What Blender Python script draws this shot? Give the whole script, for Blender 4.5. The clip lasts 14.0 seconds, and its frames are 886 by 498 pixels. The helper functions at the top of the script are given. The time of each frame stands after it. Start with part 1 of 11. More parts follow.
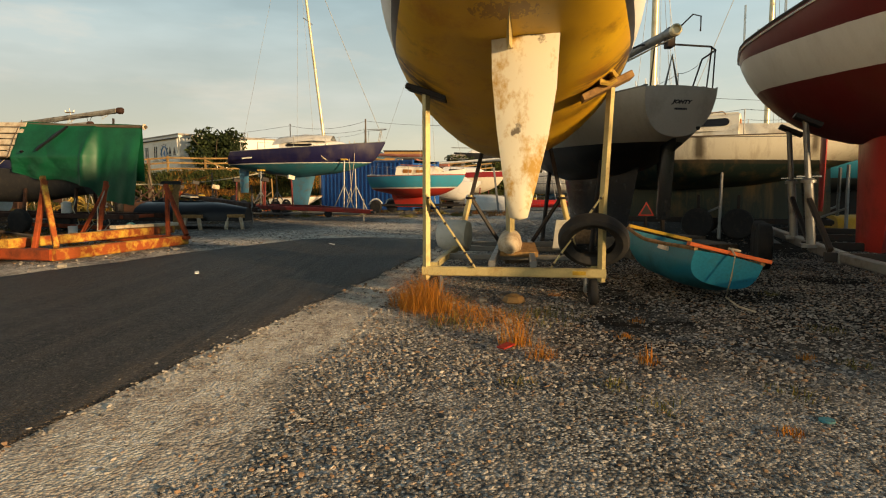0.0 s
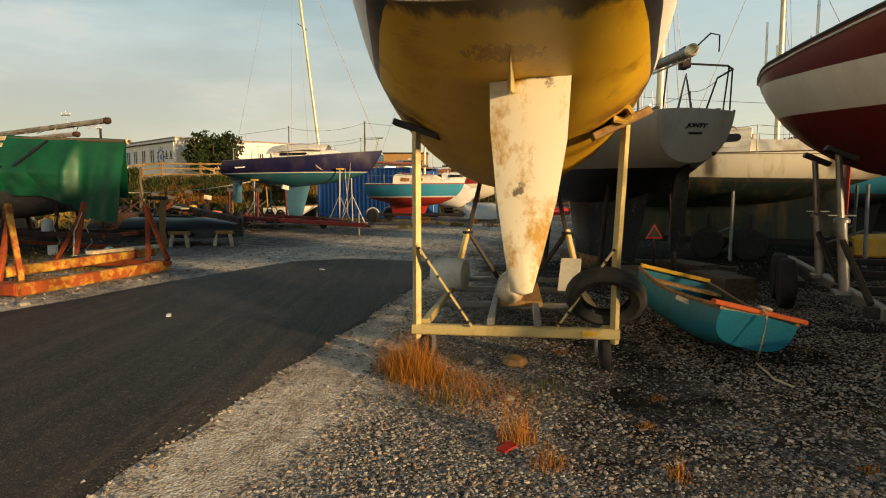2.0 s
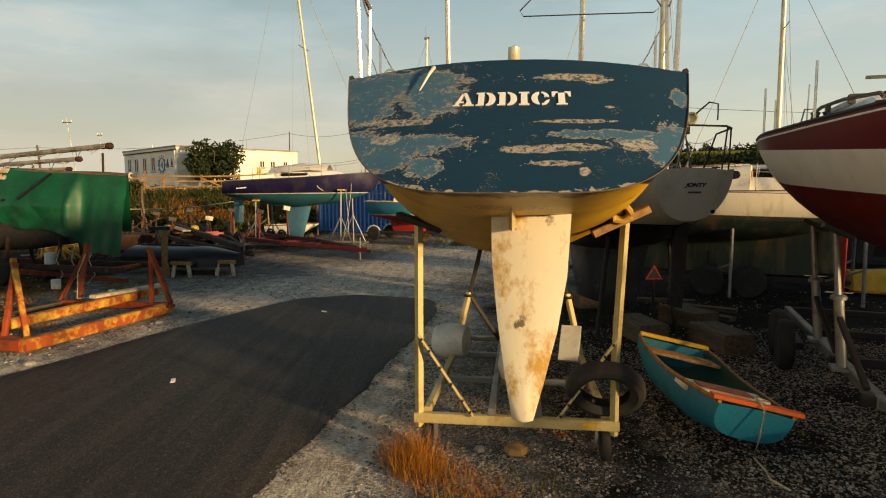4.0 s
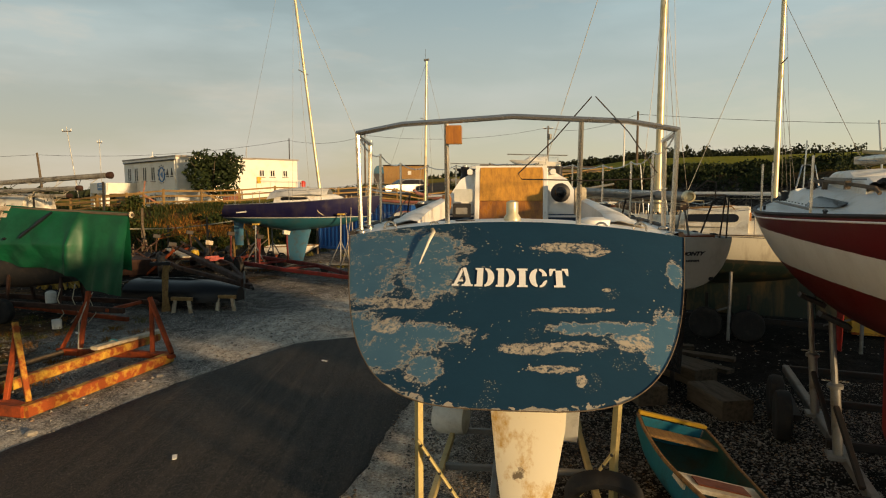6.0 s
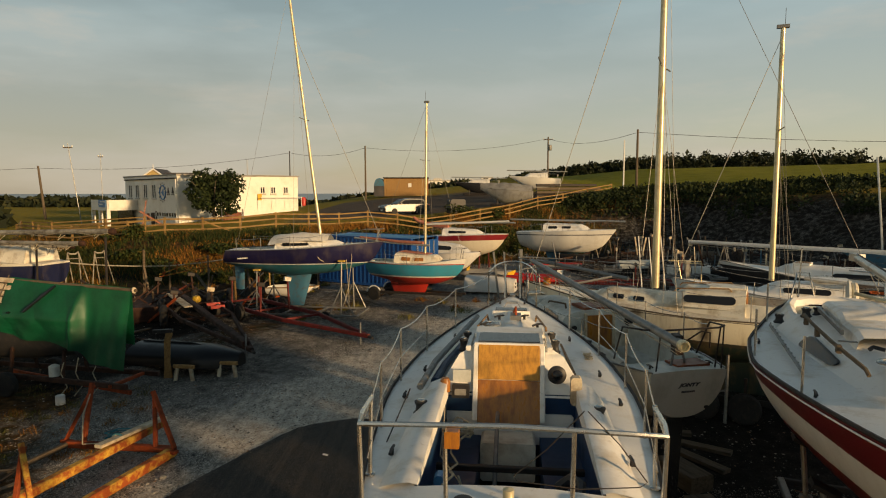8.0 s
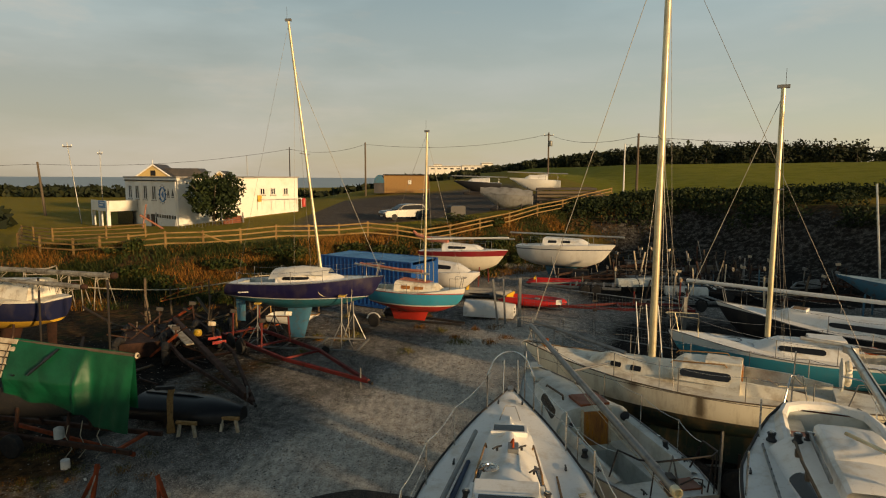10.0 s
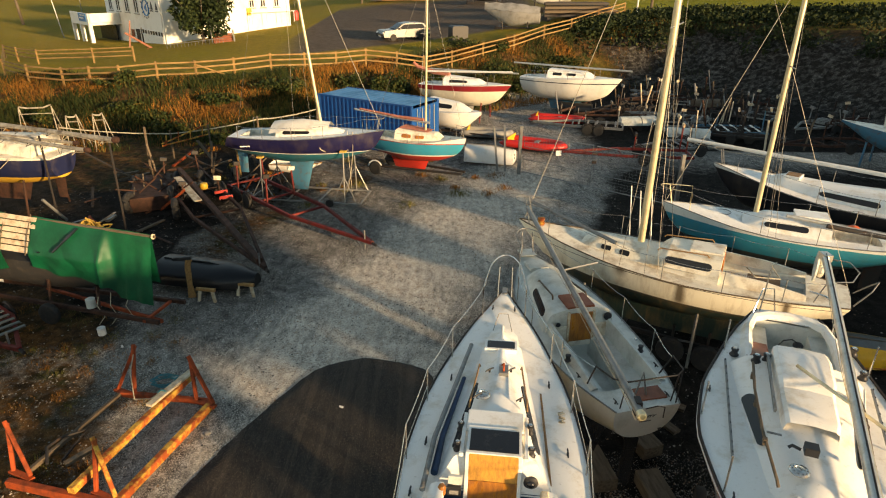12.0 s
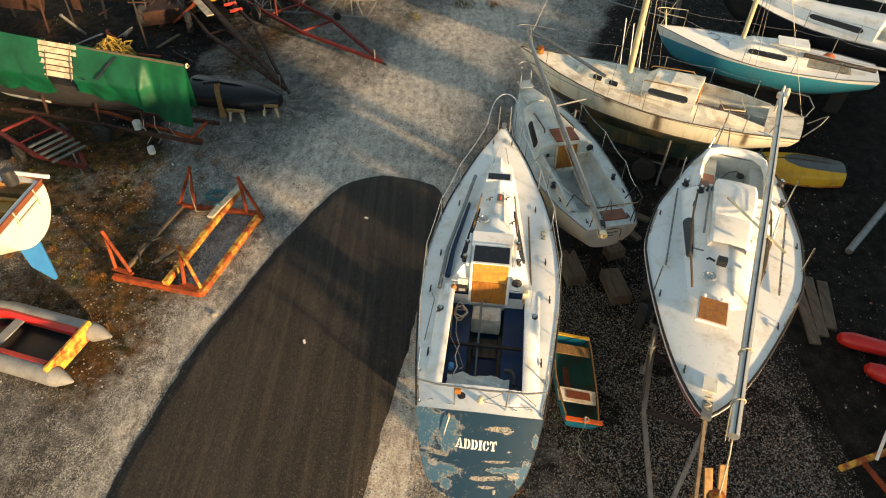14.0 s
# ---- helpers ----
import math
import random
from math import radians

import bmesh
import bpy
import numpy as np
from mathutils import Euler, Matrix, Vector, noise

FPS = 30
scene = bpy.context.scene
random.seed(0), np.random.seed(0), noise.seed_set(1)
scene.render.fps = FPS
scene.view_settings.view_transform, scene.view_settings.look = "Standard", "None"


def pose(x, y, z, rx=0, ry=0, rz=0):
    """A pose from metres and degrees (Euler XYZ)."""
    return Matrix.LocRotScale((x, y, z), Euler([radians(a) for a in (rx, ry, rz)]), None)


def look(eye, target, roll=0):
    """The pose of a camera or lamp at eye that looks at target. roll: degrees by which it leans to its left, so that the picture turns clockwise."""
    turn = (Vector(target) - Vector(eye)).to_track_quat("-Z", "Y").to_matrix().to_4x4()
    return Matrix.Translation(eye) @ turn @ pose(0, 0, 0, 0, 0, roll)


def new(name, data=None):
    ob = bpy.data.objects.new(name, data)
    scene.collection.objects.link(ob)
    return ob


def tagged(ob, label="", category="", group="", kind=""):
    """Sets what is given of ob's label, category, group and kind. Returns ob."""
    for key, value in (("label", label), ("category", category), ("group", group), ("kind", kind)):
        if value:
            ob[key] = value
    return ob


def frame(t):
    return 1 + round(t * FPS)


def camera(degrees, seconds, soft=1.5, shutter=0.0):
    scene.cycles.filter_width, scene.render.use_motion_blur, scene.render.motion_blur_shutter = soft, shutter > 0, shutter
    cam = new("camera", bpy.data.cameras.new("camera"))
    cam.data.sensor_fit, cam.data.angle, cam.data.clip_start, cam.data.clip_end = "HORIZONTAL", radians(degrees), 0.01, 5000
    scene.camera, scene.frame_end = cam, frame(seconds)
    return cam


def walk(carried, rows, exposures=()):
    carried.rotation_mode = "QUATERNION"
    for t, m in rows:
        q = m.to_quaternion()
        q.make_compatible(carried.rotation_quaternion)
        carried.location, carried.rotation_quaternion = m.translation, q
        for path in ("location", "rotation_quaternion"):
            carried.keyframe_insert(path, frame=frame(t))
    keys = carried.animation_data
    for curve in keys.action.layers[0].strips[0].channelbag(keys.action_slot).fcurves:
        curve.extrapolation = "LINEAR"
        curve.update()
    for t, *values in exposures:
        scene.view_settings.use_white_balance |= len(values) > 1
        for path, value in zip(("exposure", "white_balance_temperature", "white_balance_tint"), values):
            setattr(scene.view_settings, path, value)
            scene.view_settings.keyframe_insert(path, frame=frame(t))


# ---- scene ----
cam = camera(70.9, 14.0, soft=1.1)
METRES, EYE, TILT, LEAN, TURN = 11.0, 1.05, -5.4, 0.0, 0.0
ROWS = [
    (0.0, 0.0, 0.0, 0.0, 0.0, 0.0, -0.0),
    (0.5, 0.0033, 0.0283, 0.0019, -0.0, -0.02, -0.02),
    (1.0, 0.0055, 0.0536, 0.0066, -0.02, -0.04, -0.01),
    (1.5, 0.0056, 0.0604, 0.0258, 0.0, -0.05, 0.01),
    (2.0, 0.0056, 0.0595, 0.042, 0.0, -0.02, 0.01),
    (2.5, 0.0056, 0.057, 0.0597, 0.01, 0.03, -0.0),
    (3.0, 0.0049, 0.0553, 0.0756, 0.02, 0.04, -0.0),
    (5.5, 0.0043, 0.0493, 0.1696, 0.03, 0.09, 0.05),
    (6.0, 0.0046, 0.0481, 0.1901, 0.01, 0.12, 0.06),
    (6.5, 0.0047, 0.0469, 0.2142, 0.01, 0.15, 0.06),
    (7.0, 0.0049, 0.0438, 0.2565, 0.03, 0.17, 0.09),
    (7.5, 0.0051, 0.0392, 0.3017, 0.01, 0.21, 0.06),
    (8.0, 0.0058, 0.0355, 0.3467, 0.04, 0.22, 0.07),
    (9.4, 0.0057, 0.0282, 0.4707, 0.04, 0.22, -0.11),
    (9.7, 0.0057, 0.0266, 0.4973, 0.03, -0.13, -0.16),
    (10.0, 0.0057, 0.0250, 0.5238, 0.02, -1.20, -0.21),
    (10.3, 0.0056, 0.0234, 0.5504, 0.01, -2.96, -0.26),
    (10.5, 0.0056, 0.0224, 0.5681, 0.01, -4.59, -0.30),
    (11.0, 0.0055, 0.0205, 0.6122, 0.05, -9.31, -0.39),
    (11.5, 0.0055, 0.0188, 0.6572, 0.09, -14.19, -0.47),
    (12.0, 0.0055, 0.0164, 0.7020, 0.15, -18.98, -0.54),
    (12.5, 0.0050, 0.0138, 0.7470, 0.19, -23.76, -0.58),
    (13.0, 0.0016, -0.0070, 0.7923, 0.18, -28.66, -0.64),
    (13.5, -0.0052, -0.0607, 0.8331, 0.21, -33.44, -0.72),
    (14.0, -0.0150, -0.1432, 0.8715, 0.20, -38.16, -0.76),
]
EXPOSURE, KELVIN, TINT = 0.62, 7450, 9
walk(cam, [(t, pose(0, 0, EYE, TILT, LEAN, TURN) @ pose(METRES * x, METRES * y, METRES * z, 90 + pitch, roll, yaw)) for t, x, y, z, yaw, pitch, roll in ROWS],
     exposures=[(t, EXPOSURE + e, KELVIN + k, TINT) for t, e, k in ((0.0, 0.0, 0), (3.0, -0.06, 0), (5.5, -0.25, 0), (7.5, -0.48, 0), (8.2, -0.54, 0), (10.5, -0.46, -30), (11.5, 0.30, -180), (12.5, 0.66, -300), (14.0, 0.80, -330))])

# ---- light: a low warm sun behind the viewer's right shoulder, and an evening sky ----
SUN_AZ, SUN_EL = 131.0, 8.5      # degrees clockwise from +y, degrees up
SUN = Vector((math.sin(radians(SUN_AZ)) * math.cos(radians(SUN_EL)), math.cos(radians(SUN_AZ)) * math.cos(radians(SUN_EL)), math.sin(radians(SUN_EL))))
sun_data = bpy.data.lights.new("sun", "SUN")
sun_data.energy, sun_data.angle, sun_data.color = 5.0, radians(3.0), (1.0, 0.70, 0.40)
new("sun", sun_data).matrix_world = look(SUN * 60, (0, 0, 0))
world = bpy.data.worlds.new("evening_sky")
world.use_nodes = True
scene.world = world
wn, wl = world.node_tree.nodes, world.node_tree.links
wn.clear()
sky = wn.new("ShaderNodeTexSky")
sky.sky_type, sky.sun_disc, sky.sun_elevation, sky.sun_rotation = "NISHITA", False, radians(SUN_EL), radians(-SUN_AZ)
sky.air_density, sky.dust_density, sky.ozone_density = 1.0, 0.6, 0.8
coord = wn.new("ShaderNodeTexCoord")
stretch = wn.new("ShaderNodeMapping")
stretch.inputs["Scale"].default_value = (1.2, 1.2, 5.0)
cloud = wn.new("ShaderNodeTexNoise")
cloud.inputs["Scale"].default_value, cloud.inputs["Detail"].default_value = 2.2, 5.0
ramp = wn.new("ShaderNodeValToRGB")
ramp.color_ramp.elements[0].position, ramp.color_ramp.elements[1].position = 0.44, 0.64
ramp.color_ramp.elements[0].color, ramp.color_ramp.elements[1].color = (0.62, 0.62, 0.62, 1), (0.92, 0.92, 0.92, 1)
rise = wn.new("ShaderNodeSeparateXYZ")              # the haze thins away from the horizon
thin = wn.new("ShaderNodeMapRange")
thin.inputs[1].default_value, thin.inputs[2].default_value, thin.inputs[3].default_value, thin.inputs[4].default_value = 0.22, 0.62, 1.0, 0.10
veil = wn.new("ShaderNodeMath")
veil.operation = "MULTIPLY"
haze = wn.new("ShaderNodeMixRGB")
warm = wn.new("ShaderNodeMapRange")                 # creamy low down, bluer higher up
warm.inputs[1].default_value, warm.inputs[2].default_value = 0.02, 0.30
tint = wn.new("ShaderNodeMixRGB")
tint.inputs[1].default_value, tint.inputs[2].default_value = (6.2, 5.85, 5.2, 1), (4.0, 5.8, 6.9, 1)
wisp = wn.new("ShaderNodeTexNoise")                 # thin sunlit streaks of cloud
wisp.inputs["Scale"].default_value, wisp.inputs["Detail"].default_value, wisp.inputs["Roughness"].default_value = 3.1, 8.0, 0.62
wisp_ramp = wn.new("ShaderNodeMapRange")
wisp_ramp.inputs[1].default_value, wisp_ramp.inputs[2].default_value, wisp_ramp.inputs[4].default_value = 0.52, 0.74, 0.55
puff = wn.new("ShaderNodeMixRGB")
puff.inputs[2].default_value = (7.4, 6.9, 6.4, 1)
back = wn.new("ShaderNodeBackground")
back.inputs["Strength"].default_value = 0.079
wl.new(coord.outputs["Generated"], stretch.inputs["Vector"])
wl.new(stretch.outputs["Vector"], cloud.inputs["Vector"])
wl.new(cloud.outputs["Fac"], ramp.inputs["Fac"])
wl.new(coord.outputs["Generated"], rise.inputs[0])
wl.new(rise.outputs["Z"], thin.inputs[0])
wl.new(ramp.outputs["Color"], veil.inputs[0])
wl.new(thin.outputs[0], veil.inputs[1])
wl.new(veil.outputs[0], haze.inputs[0])
wl.new(sky.outputs["Color"], haze.inputs[1])
wl.new(rise.outputs["Z"], warm.inputs[0])
wl.new(warm.outputs[0], tint.inputs[0])
wl.new(stretch.outputs["Vector"], wisp.inputs["Vector"])
wl.new(wisp.outputs["Fac"], wisp_ramp.inputs[0])
wl.new(wisp_ramp.outputs[0], puff.inputs[0])
wl.new(tint.outputs["Color"], puff.inputs[1])
wl.new(puff.outputs["Color"], haze.inputs[2])
wl.new(haze.outputs["Color"], back.inputs["Color"])
wl.new(back.outputs["Background"], wn.new("ShaderNodeOutputWorld").inputs["Surface"])


# ---- materials ----
class Nodes:
    """A small hand for building node materials."""

    def __init__(self, name):
        self.m = bpy.data.materials.new(name)
        self.m.use_nodes = True
        self.t = self.m.node_tree
        self.b = self.t.nodes["Principled BSDF"]
        self.where = self.t.nodes.new("ShaderNodeTexCoord")

    def link(self, a, b):
        self.t.links.new(a, b)

    def put(self, socket, v):
        if isinstance(v, (int, float)):
            socket.default_value = v
        elif isinstance(v, tuple):
            socket.default_value = (*v, 1) if len(v) == 3 else v
        else:
            self.link(v, socket)

    def noise(self, scale, detail=4, squash=(1, 1, 1), rough=0.55, space="Object"):
        mp = self.t.nodes.new("ShaderNodeMapping")
        mp.inputs["Scale"].default_value = squash
        self.link(self.where.outputs[space], mp.inputs["Vector"])
        n = self.t.nodes.new("ShaderNodeTexNoise")
        n.inputs["Scale"].default_value, n.inputs["Detail"].default_value, n.inputs["Roughness"].default_value = scale, detail, rough
        self.link(mp.outputs["Vector"], n.inputs["Vector"])
        return n.outputs["Fac"]

    def cells(self, scale, feature="F1", out="Distance", space="Object"):
        n = self.t.nodes.new("ShaderNodeTexVoronoi")
        n.feature = feature
        n.inputs["Scale"].default_value = scale
        self.link(self.where.outputs[space], n.inputs["Vector"])
        return n.outputs[out]

    def ramp(self, v, lo, hi):
        n = self.t.nodes.new("ShaderNodeMapRange")
        n.clamp = True
        n.inputs[1].default_value, n.inputs[2].default_value = lo, hi
        self.link(v, n.inputs[0])
        return n.outputs[0]

    def math(self, op, a, b=0.0, c=0.0):
        n = self.t.nodes.new("ShaderNodeMath")
        n.operation = op
        for s, v in zip(n.inputs, (a, b, c)):
            self.put(s, v)
        return n.outputs[0]

    def mix(self, f, a, b, blend="MIX"):
        n = self.t.nodes.new("ShaderNodeMixRGB")
        n.blend_type = blend
        self.put(n.inputs[0], f), self.put(n.inputs[1], a), self.put(n.inputs[2], b)
        return n.outputs[0]

    def axis(self, k, space="Object"):
        n = self.t.nodes.new("ShaderNodeSeparateXYZ")
        self.link(self.where.outputs[space], n.inputs[0])
        return n.outputs[k]

    def attr(self, name, out="Fac"):
        n = self.t.nodes.new("ShaderNodeAttribute")
        n.attribute_name = name
        return n.outputs[out]

    def rand(self, island=False):
        if island:
            return self.t.nodes.new("ShaderNodeNewGeometry").outputs["Random Per Island"]
        return self.t.nodes.new("ShaderNodeObjectInfo").outputs["Random"]

    def bump(self, h, strength=0.3, dist=0.01):
        n = self.t.nodes.new("ShaderNodeBump")
        n.inputs["Strength"].default_value, n.inputs["Distance"].default_value = strength, dist
        self.link(h, n.inputs["Height"])
        self.link(n.outputs[0], self.b.inputs["Normal"])

    def done(self, color, rough=0.6, metal=0.0, spec=0.5):
        self.put(self.b.inputs["Base Color"], color)
        self.put(self.b.inputs["Roughness"], rough)
        self.put(self.b.inputs["Metallic"], metal)
        self.b.inputs["Specular IOR Level"].default_value = spec
        return self.m


def worn(name, col, stain, rough=0.5, metal=0.0, scale=2.5, amount=(0.5, 0.72), grain=0.12, squash=(1, 1, 1), spec=0.4, bump=0.15):
    """Paint, wood or metal of one colour with blotches of a second one and a fine grain."""
    n = Nodes(name)
    blot = n.ramp(n.noise(scale, 6, squash, 0.65), *amount)
    fine = n.noise(scale * 14, 3, squash)
    c = n.mix(blot, col, stain)
    specks = n.math("MULTIPLY", n.ramp(n.noise(scale * 5.5, 9, squash, 0.78), 0.56, 0.70), 0.42)
    c = n.mix(specks, c, tuple(q * 0.55 for q in stain))
    c = n.mix(grain, c, n.mix(fine, (0, 0, 0), (1, 1, 1)), "OVERLAY")
    n.bump(fine, bump, 0.004)
    return n.done(c, n.math("MULTIPLY_ADD", blot, 0.2, rough - 0.05), metal, spec)


def banded(name, bands, rake=0.0, dirt=(0.16, 0.12, 0.07), dirty=0.35, streak=0.5, rough=0.38, runs=()):
    """Hull paint: colours from the keel up, each with the height where it begins; rake tilts the lines along the boat."""
    n = Nodes(name)
    z = n.math("SUBTRACT", n.axis(2), n.math("MULTIPLY", n.axis(1), rake))
    c = bands[0][1]
    for h, col in bands[1:]:
        wob = n.math("MULTIPLY_ADD", n.noise(9, 2), 0.006, h - 0.003)
        c = n.mix(n.math("GREATER_THAN", z, wob), c, col)
    blot = n.ramp(n.noise(1.6, 7, (1, 1, 0.6), 0.7), 0.50, 0.75)
    run = n.ramp(n.noise(5.0, 5, (1.0, 1.0, 0.12), 0.6), 0.52, 0.78)
    c = n.mix(n.math("MULTIPLY", blot, dirty), c, dirt)
    c = n.mix(n.math("MULTIPLY", run, dirty * streak), c, dirt)
    for y0, w, z0, z1 in runs:                       # a dark stain trickling down from one place
        off = n.math("ABSOLUTE", n.math("ADD", n.math("SUBTRACT", n.axis(1), y0), n.math("MULTIPLY_ADD", n.noise(7, 5, (1, 1, 0.35), 0.7), 0.5 * w, -0.25 * w)))
        trickle = n.math("MULTIPLY", n.ramp(off, w, w * 0.25), n.math("MULTIPLY", n.ramp(n.axis(2), z0, z0 + 0.2), n.ramp(n.axis(2), z1 + 0.1, z1)))
        c = n.mix(n.math("MULTIPLY", trickle, 0.85), c, (0.05, 0.032, 0.015))
    fine = n.noise(40, 3)
    c = n.mix(0.10, c, n.mix(fine, (0, 0, 0), (1, 1, 1)), "OVERLAY")
    n.bump(n.noise(6, 5), 0.06, 0.01)
    return n.done(c, n.math("MULTIPLY_ADD", blot, 0.25, rough), 0.0, 0.4)


M = {}
M["gelcoat"] = worn("gelcoat", (0.80, 0.79, 0.75), (0.50, 0.42, 0.29), 0.45, scale=2.1, amount=(0.52, 0.80), grain=0.14)
M["gelcoat_grey"] = worn("gelcoat_grey", (0.58, 0.60, 0.56), (0.30, 0.30, 0.25), 0.5, scale=2.2, amount=(0.45, 0.75), grain=0.12)
M["gelcoat_old"] = worn("gelcoat_old", (0.74, 0.70, 0.59), (0.32, 0.23, 0.13), 0.5, scale=2.4, amount=(0.46, 0.72), grain=0.14)
M["cream"] = worn("cream", (0.78, 0.73, 0.60), (0.36, 0.26, 0.13), 0.5, scale=2.6, amount=(0.48, 0.74), grain=0.1)
M["steel"] = worn("steel", (0.55, 0.54, 0.50), (0.35, 0.26, 0.16), 0.28, 0.9, 6.0, (0.55, 0.8), 0.1)
M["galv"] = worn("galv", (0.22, 0.225, 0.22), (0.10, 0.08, 0.06), 0.5, 0.5, 5.0, (0.5, 0.8), 0.15)
M["alloy"] = worn("alloy", (0.50, 0.50, 0.47), (0.28, 0.25, 0.19), 0.4, 0.7, 3.0, (0.5, 0.8), 0.15)
M["mast_gold"] = worn("mast_gold", (0.62, 0.55, 0.36), (0.34, 0.24, 0.11), 0.4, 0.45, 2.0, (0.5, 0.8), 0.15)
M["yellow_steel"] = worn("yellow_steel", (0.52, 0.43, 0.20), (0.26, 0.16, 0.06), 0.5, 0.25, 5.0, (0.52, 0.75), 0.2)
M["rust"] = worn("rust", (0.33, 0.055, 0.010), (0.10, 0.026, 0.010), 0.8, 0.1, 4.0, (0.4, 0.7), 0.3, bump=0.5)
M["rust_yellow"] = worn("rust_yellow", (0.56, 0.34, 0.05), (0.27, 0.058, 0.012), 0.75, 0.0, 4.0, (0.40, 0.56), 0.3, bump=0.5)
# a second rust, darkened for trailers and scrap that stand in shade
M["rust_shaded"] = worn("rust_shaded", (0.055, 0.022, 0.012), (0.018, 0.011, 0.008), 0.8, 0.1, 4.0, (0.4, 0.7), 0.3, bump=0.5)
M["red_steel"] = worn("red_steel", (0.15, 0.012, 0.009), (0.035, 0.014, 0.010), 0.6, 0.0, 4.0, (0.45, 0.75), 0.25)
M["blue_steel"] = worn("blue_steel", (0.04, 0.14, 0.22), (0.10, 0.06, 0.04), 0.6, 0.0, 4.0, (0.5, 0.75), 0.25)
M["dark_steel"] = worn("dark_steel", (0.026, 0.024, 0.023), (0.06, 0.03, 0.017), 0.65, 0.3, 5.0, (0.5, 0.75), 0.25)
M["rubber"] = worn("rubber", (0.018, 0.018, 0.018), (0.06, 0.05, 0.04), 0.8, 0.0, 8.0, (0.5, 0.8), 0.3)
M["black"] = worn("black", (0.012, 0.013, 0.016), (0.04, 0.04, 0.04), 0.25, 0.0, 6.0, (0.55, 0.85), 0.1)
M["plastic"] = worn("plastic", (0.02, 0.02, 0.022), (0.06, 0.06, 0.055), 0.55, 0.0, 6.0, (0.55, 0.85), 0.1)
M["rope"] = worn("rope", (0.48, 0.43, 0.32), (0.22, 0.18, 0.12), 0.9, 0.0, 12.0, (0.45, 0.7), 0.3)
M["rope_blue"] = worn("rope_blue", (0.05, 0.22, 0.26), (0.10, 0.12, 0.10), 0.9, 0.0, 12.0, (0.5, 0.75), 0.3)
M["rope_yellow"] = worn("rope_yellow", (0.50, 0.32, 0.06), (0.2, 0.14, 0.07), 0.9, 0.0, 12.0, (0.5, 0.75), 0.3)
M["white"] = worn("white", (0.70, 0.69, 0.65), (0.40, 0.36, 0.28), 0.5, 0.0, 3.0, (0.55, 0.85), 0.1)
M["white_wood"] = worn("white_wood", (0.58, 0.50, 0.36), (0.28, 0.17, 0.09), 0.7, 0.0, 4.0, (0.45, 0.7), 0.3, (1, 1, 1))
M["wood"] = worn("wood", (0.30, 0.17, 0.06), (0.12, 0.06, 0.025), 0.6, 0.0, 3.0, (0.42, 0.7), 0.35, (9, 9, 1.2))
M["ply"] = worn("ply", (0.42, 0.165, 0.022), (0.16, 0.055, 0.018), 0.32, 0.0, 3.5, (0.40, 0.72), 0.35, (5, 5, 0.8), 0.5)
M["stay_wire"] = worn("stay_wire", (0.16, 0.155, 0.14), (0.08, 0.07, 0.06), 0.5, 0.3, 6.0, (0.5, 0.8), 0.1)
M["stay_pale"] = worn("stay_pale", (0.34, 0.32, 0.27), (0.2, 0.18, 0.14), 0.7, 0.0, 6.0, (0.5, 0.8), 0.1)
M["spar_old"] = worn("spar_old", (0.36, 0.33, 0.27), (0.12, 0.10, 0.075), 0.7, 0.0, 3.0, (0.42, 0.66), 0.3)
M["ply_light"] = worn("ply_light", (0.54, 0.27, 0.045), (0.30, 0.14, 0.03), 0.5, 0.0, 4.0, (0.40, 0.72), 0.35, (8, 8, 0.7), 0.4)
M["teak_red"] = worn("teak_red", (0.20, 0.055, 0.02), (0.10, 0.03, 0.015), 0.5, 0.0, 4.0, (0.45, 0.75), 0.25)
M["plank"] = worn("plank", (0.36, 0.21, 0.075), (0.18, 0.10, 0.04), 0.75, 0.0, 2.5, (0.42, 0.7), 0.35, (6, 1, 6))
M["plank_grey"] = worn("plank_grey", (0.12, 0.09, 0.06), (0.055, 0.04, 0.025), 0.8, 0.0, 2.5, (0.42, 0.7), 0.35, (6, 1, 6))
M["fence_wood"] = worn("fence_wood", (0.27, 0.165, 0.055), (0.14, 0.08, 0.03), 0.8, 0.0, 1.5, (0.42, 0.7), 0.3)
M["red_paint"] = worn("red_paint", (0.42, 0.03, 0.02), (0.20, 0.03, 0.02), 0.45, 0.0, 3.0, (0.5, 0.8), 0.15)
M["red_tube"] = worn("red_tube", (0.50, 0.02, 0.015), (0.30, 0.02, 0.02), 0.45, 0.0, 2.0, (0.5, 0.8), 0.12)
M["grey_tube"] = worn("grey_tube", (0.24, 0.24, 0.23), (0.13, 0.12, 0.11), 0.6, 0.0, 2.0, (0.45, 0.75), 0.15)
M["black_tube"] = worn("black_tube", (0.007, 0.0075, 0.009), (0.02, 0.018, 0.016), 0.40, 0.0, 2.0, (0.5, 0.8), 0.15, spec=0.3)
M["orange"] = worn("orange", (0.55, 0.10, 0.015), (0.30, 0.06, 0.02), 0.6, 0.0, 6.0, (0.5, 0.8), 0.15)
M["yellow"] = worn("yellow", (0.58, 0.36, 0.03), (0.30, 0.16, 0.04), 0.5, 0.0, 3.0, (0.5, 0.8), 0.2)
M["tarp_green"] = worn("tarp_green", (0.002, 0.082, 0.034), (0.001, 0.040, 0.018), 0.50, 0.0, 1.2, (0.4, 0.75), 0.15, bump=0.5, spec=0.28)
M["tarp_white"] = worn("tarp_white", (0.66, 0.64, 0.58), (0.44, 0.40, 0.33), 0.6, 0.0, 2.0, (0.5, 0.8), 0.12)
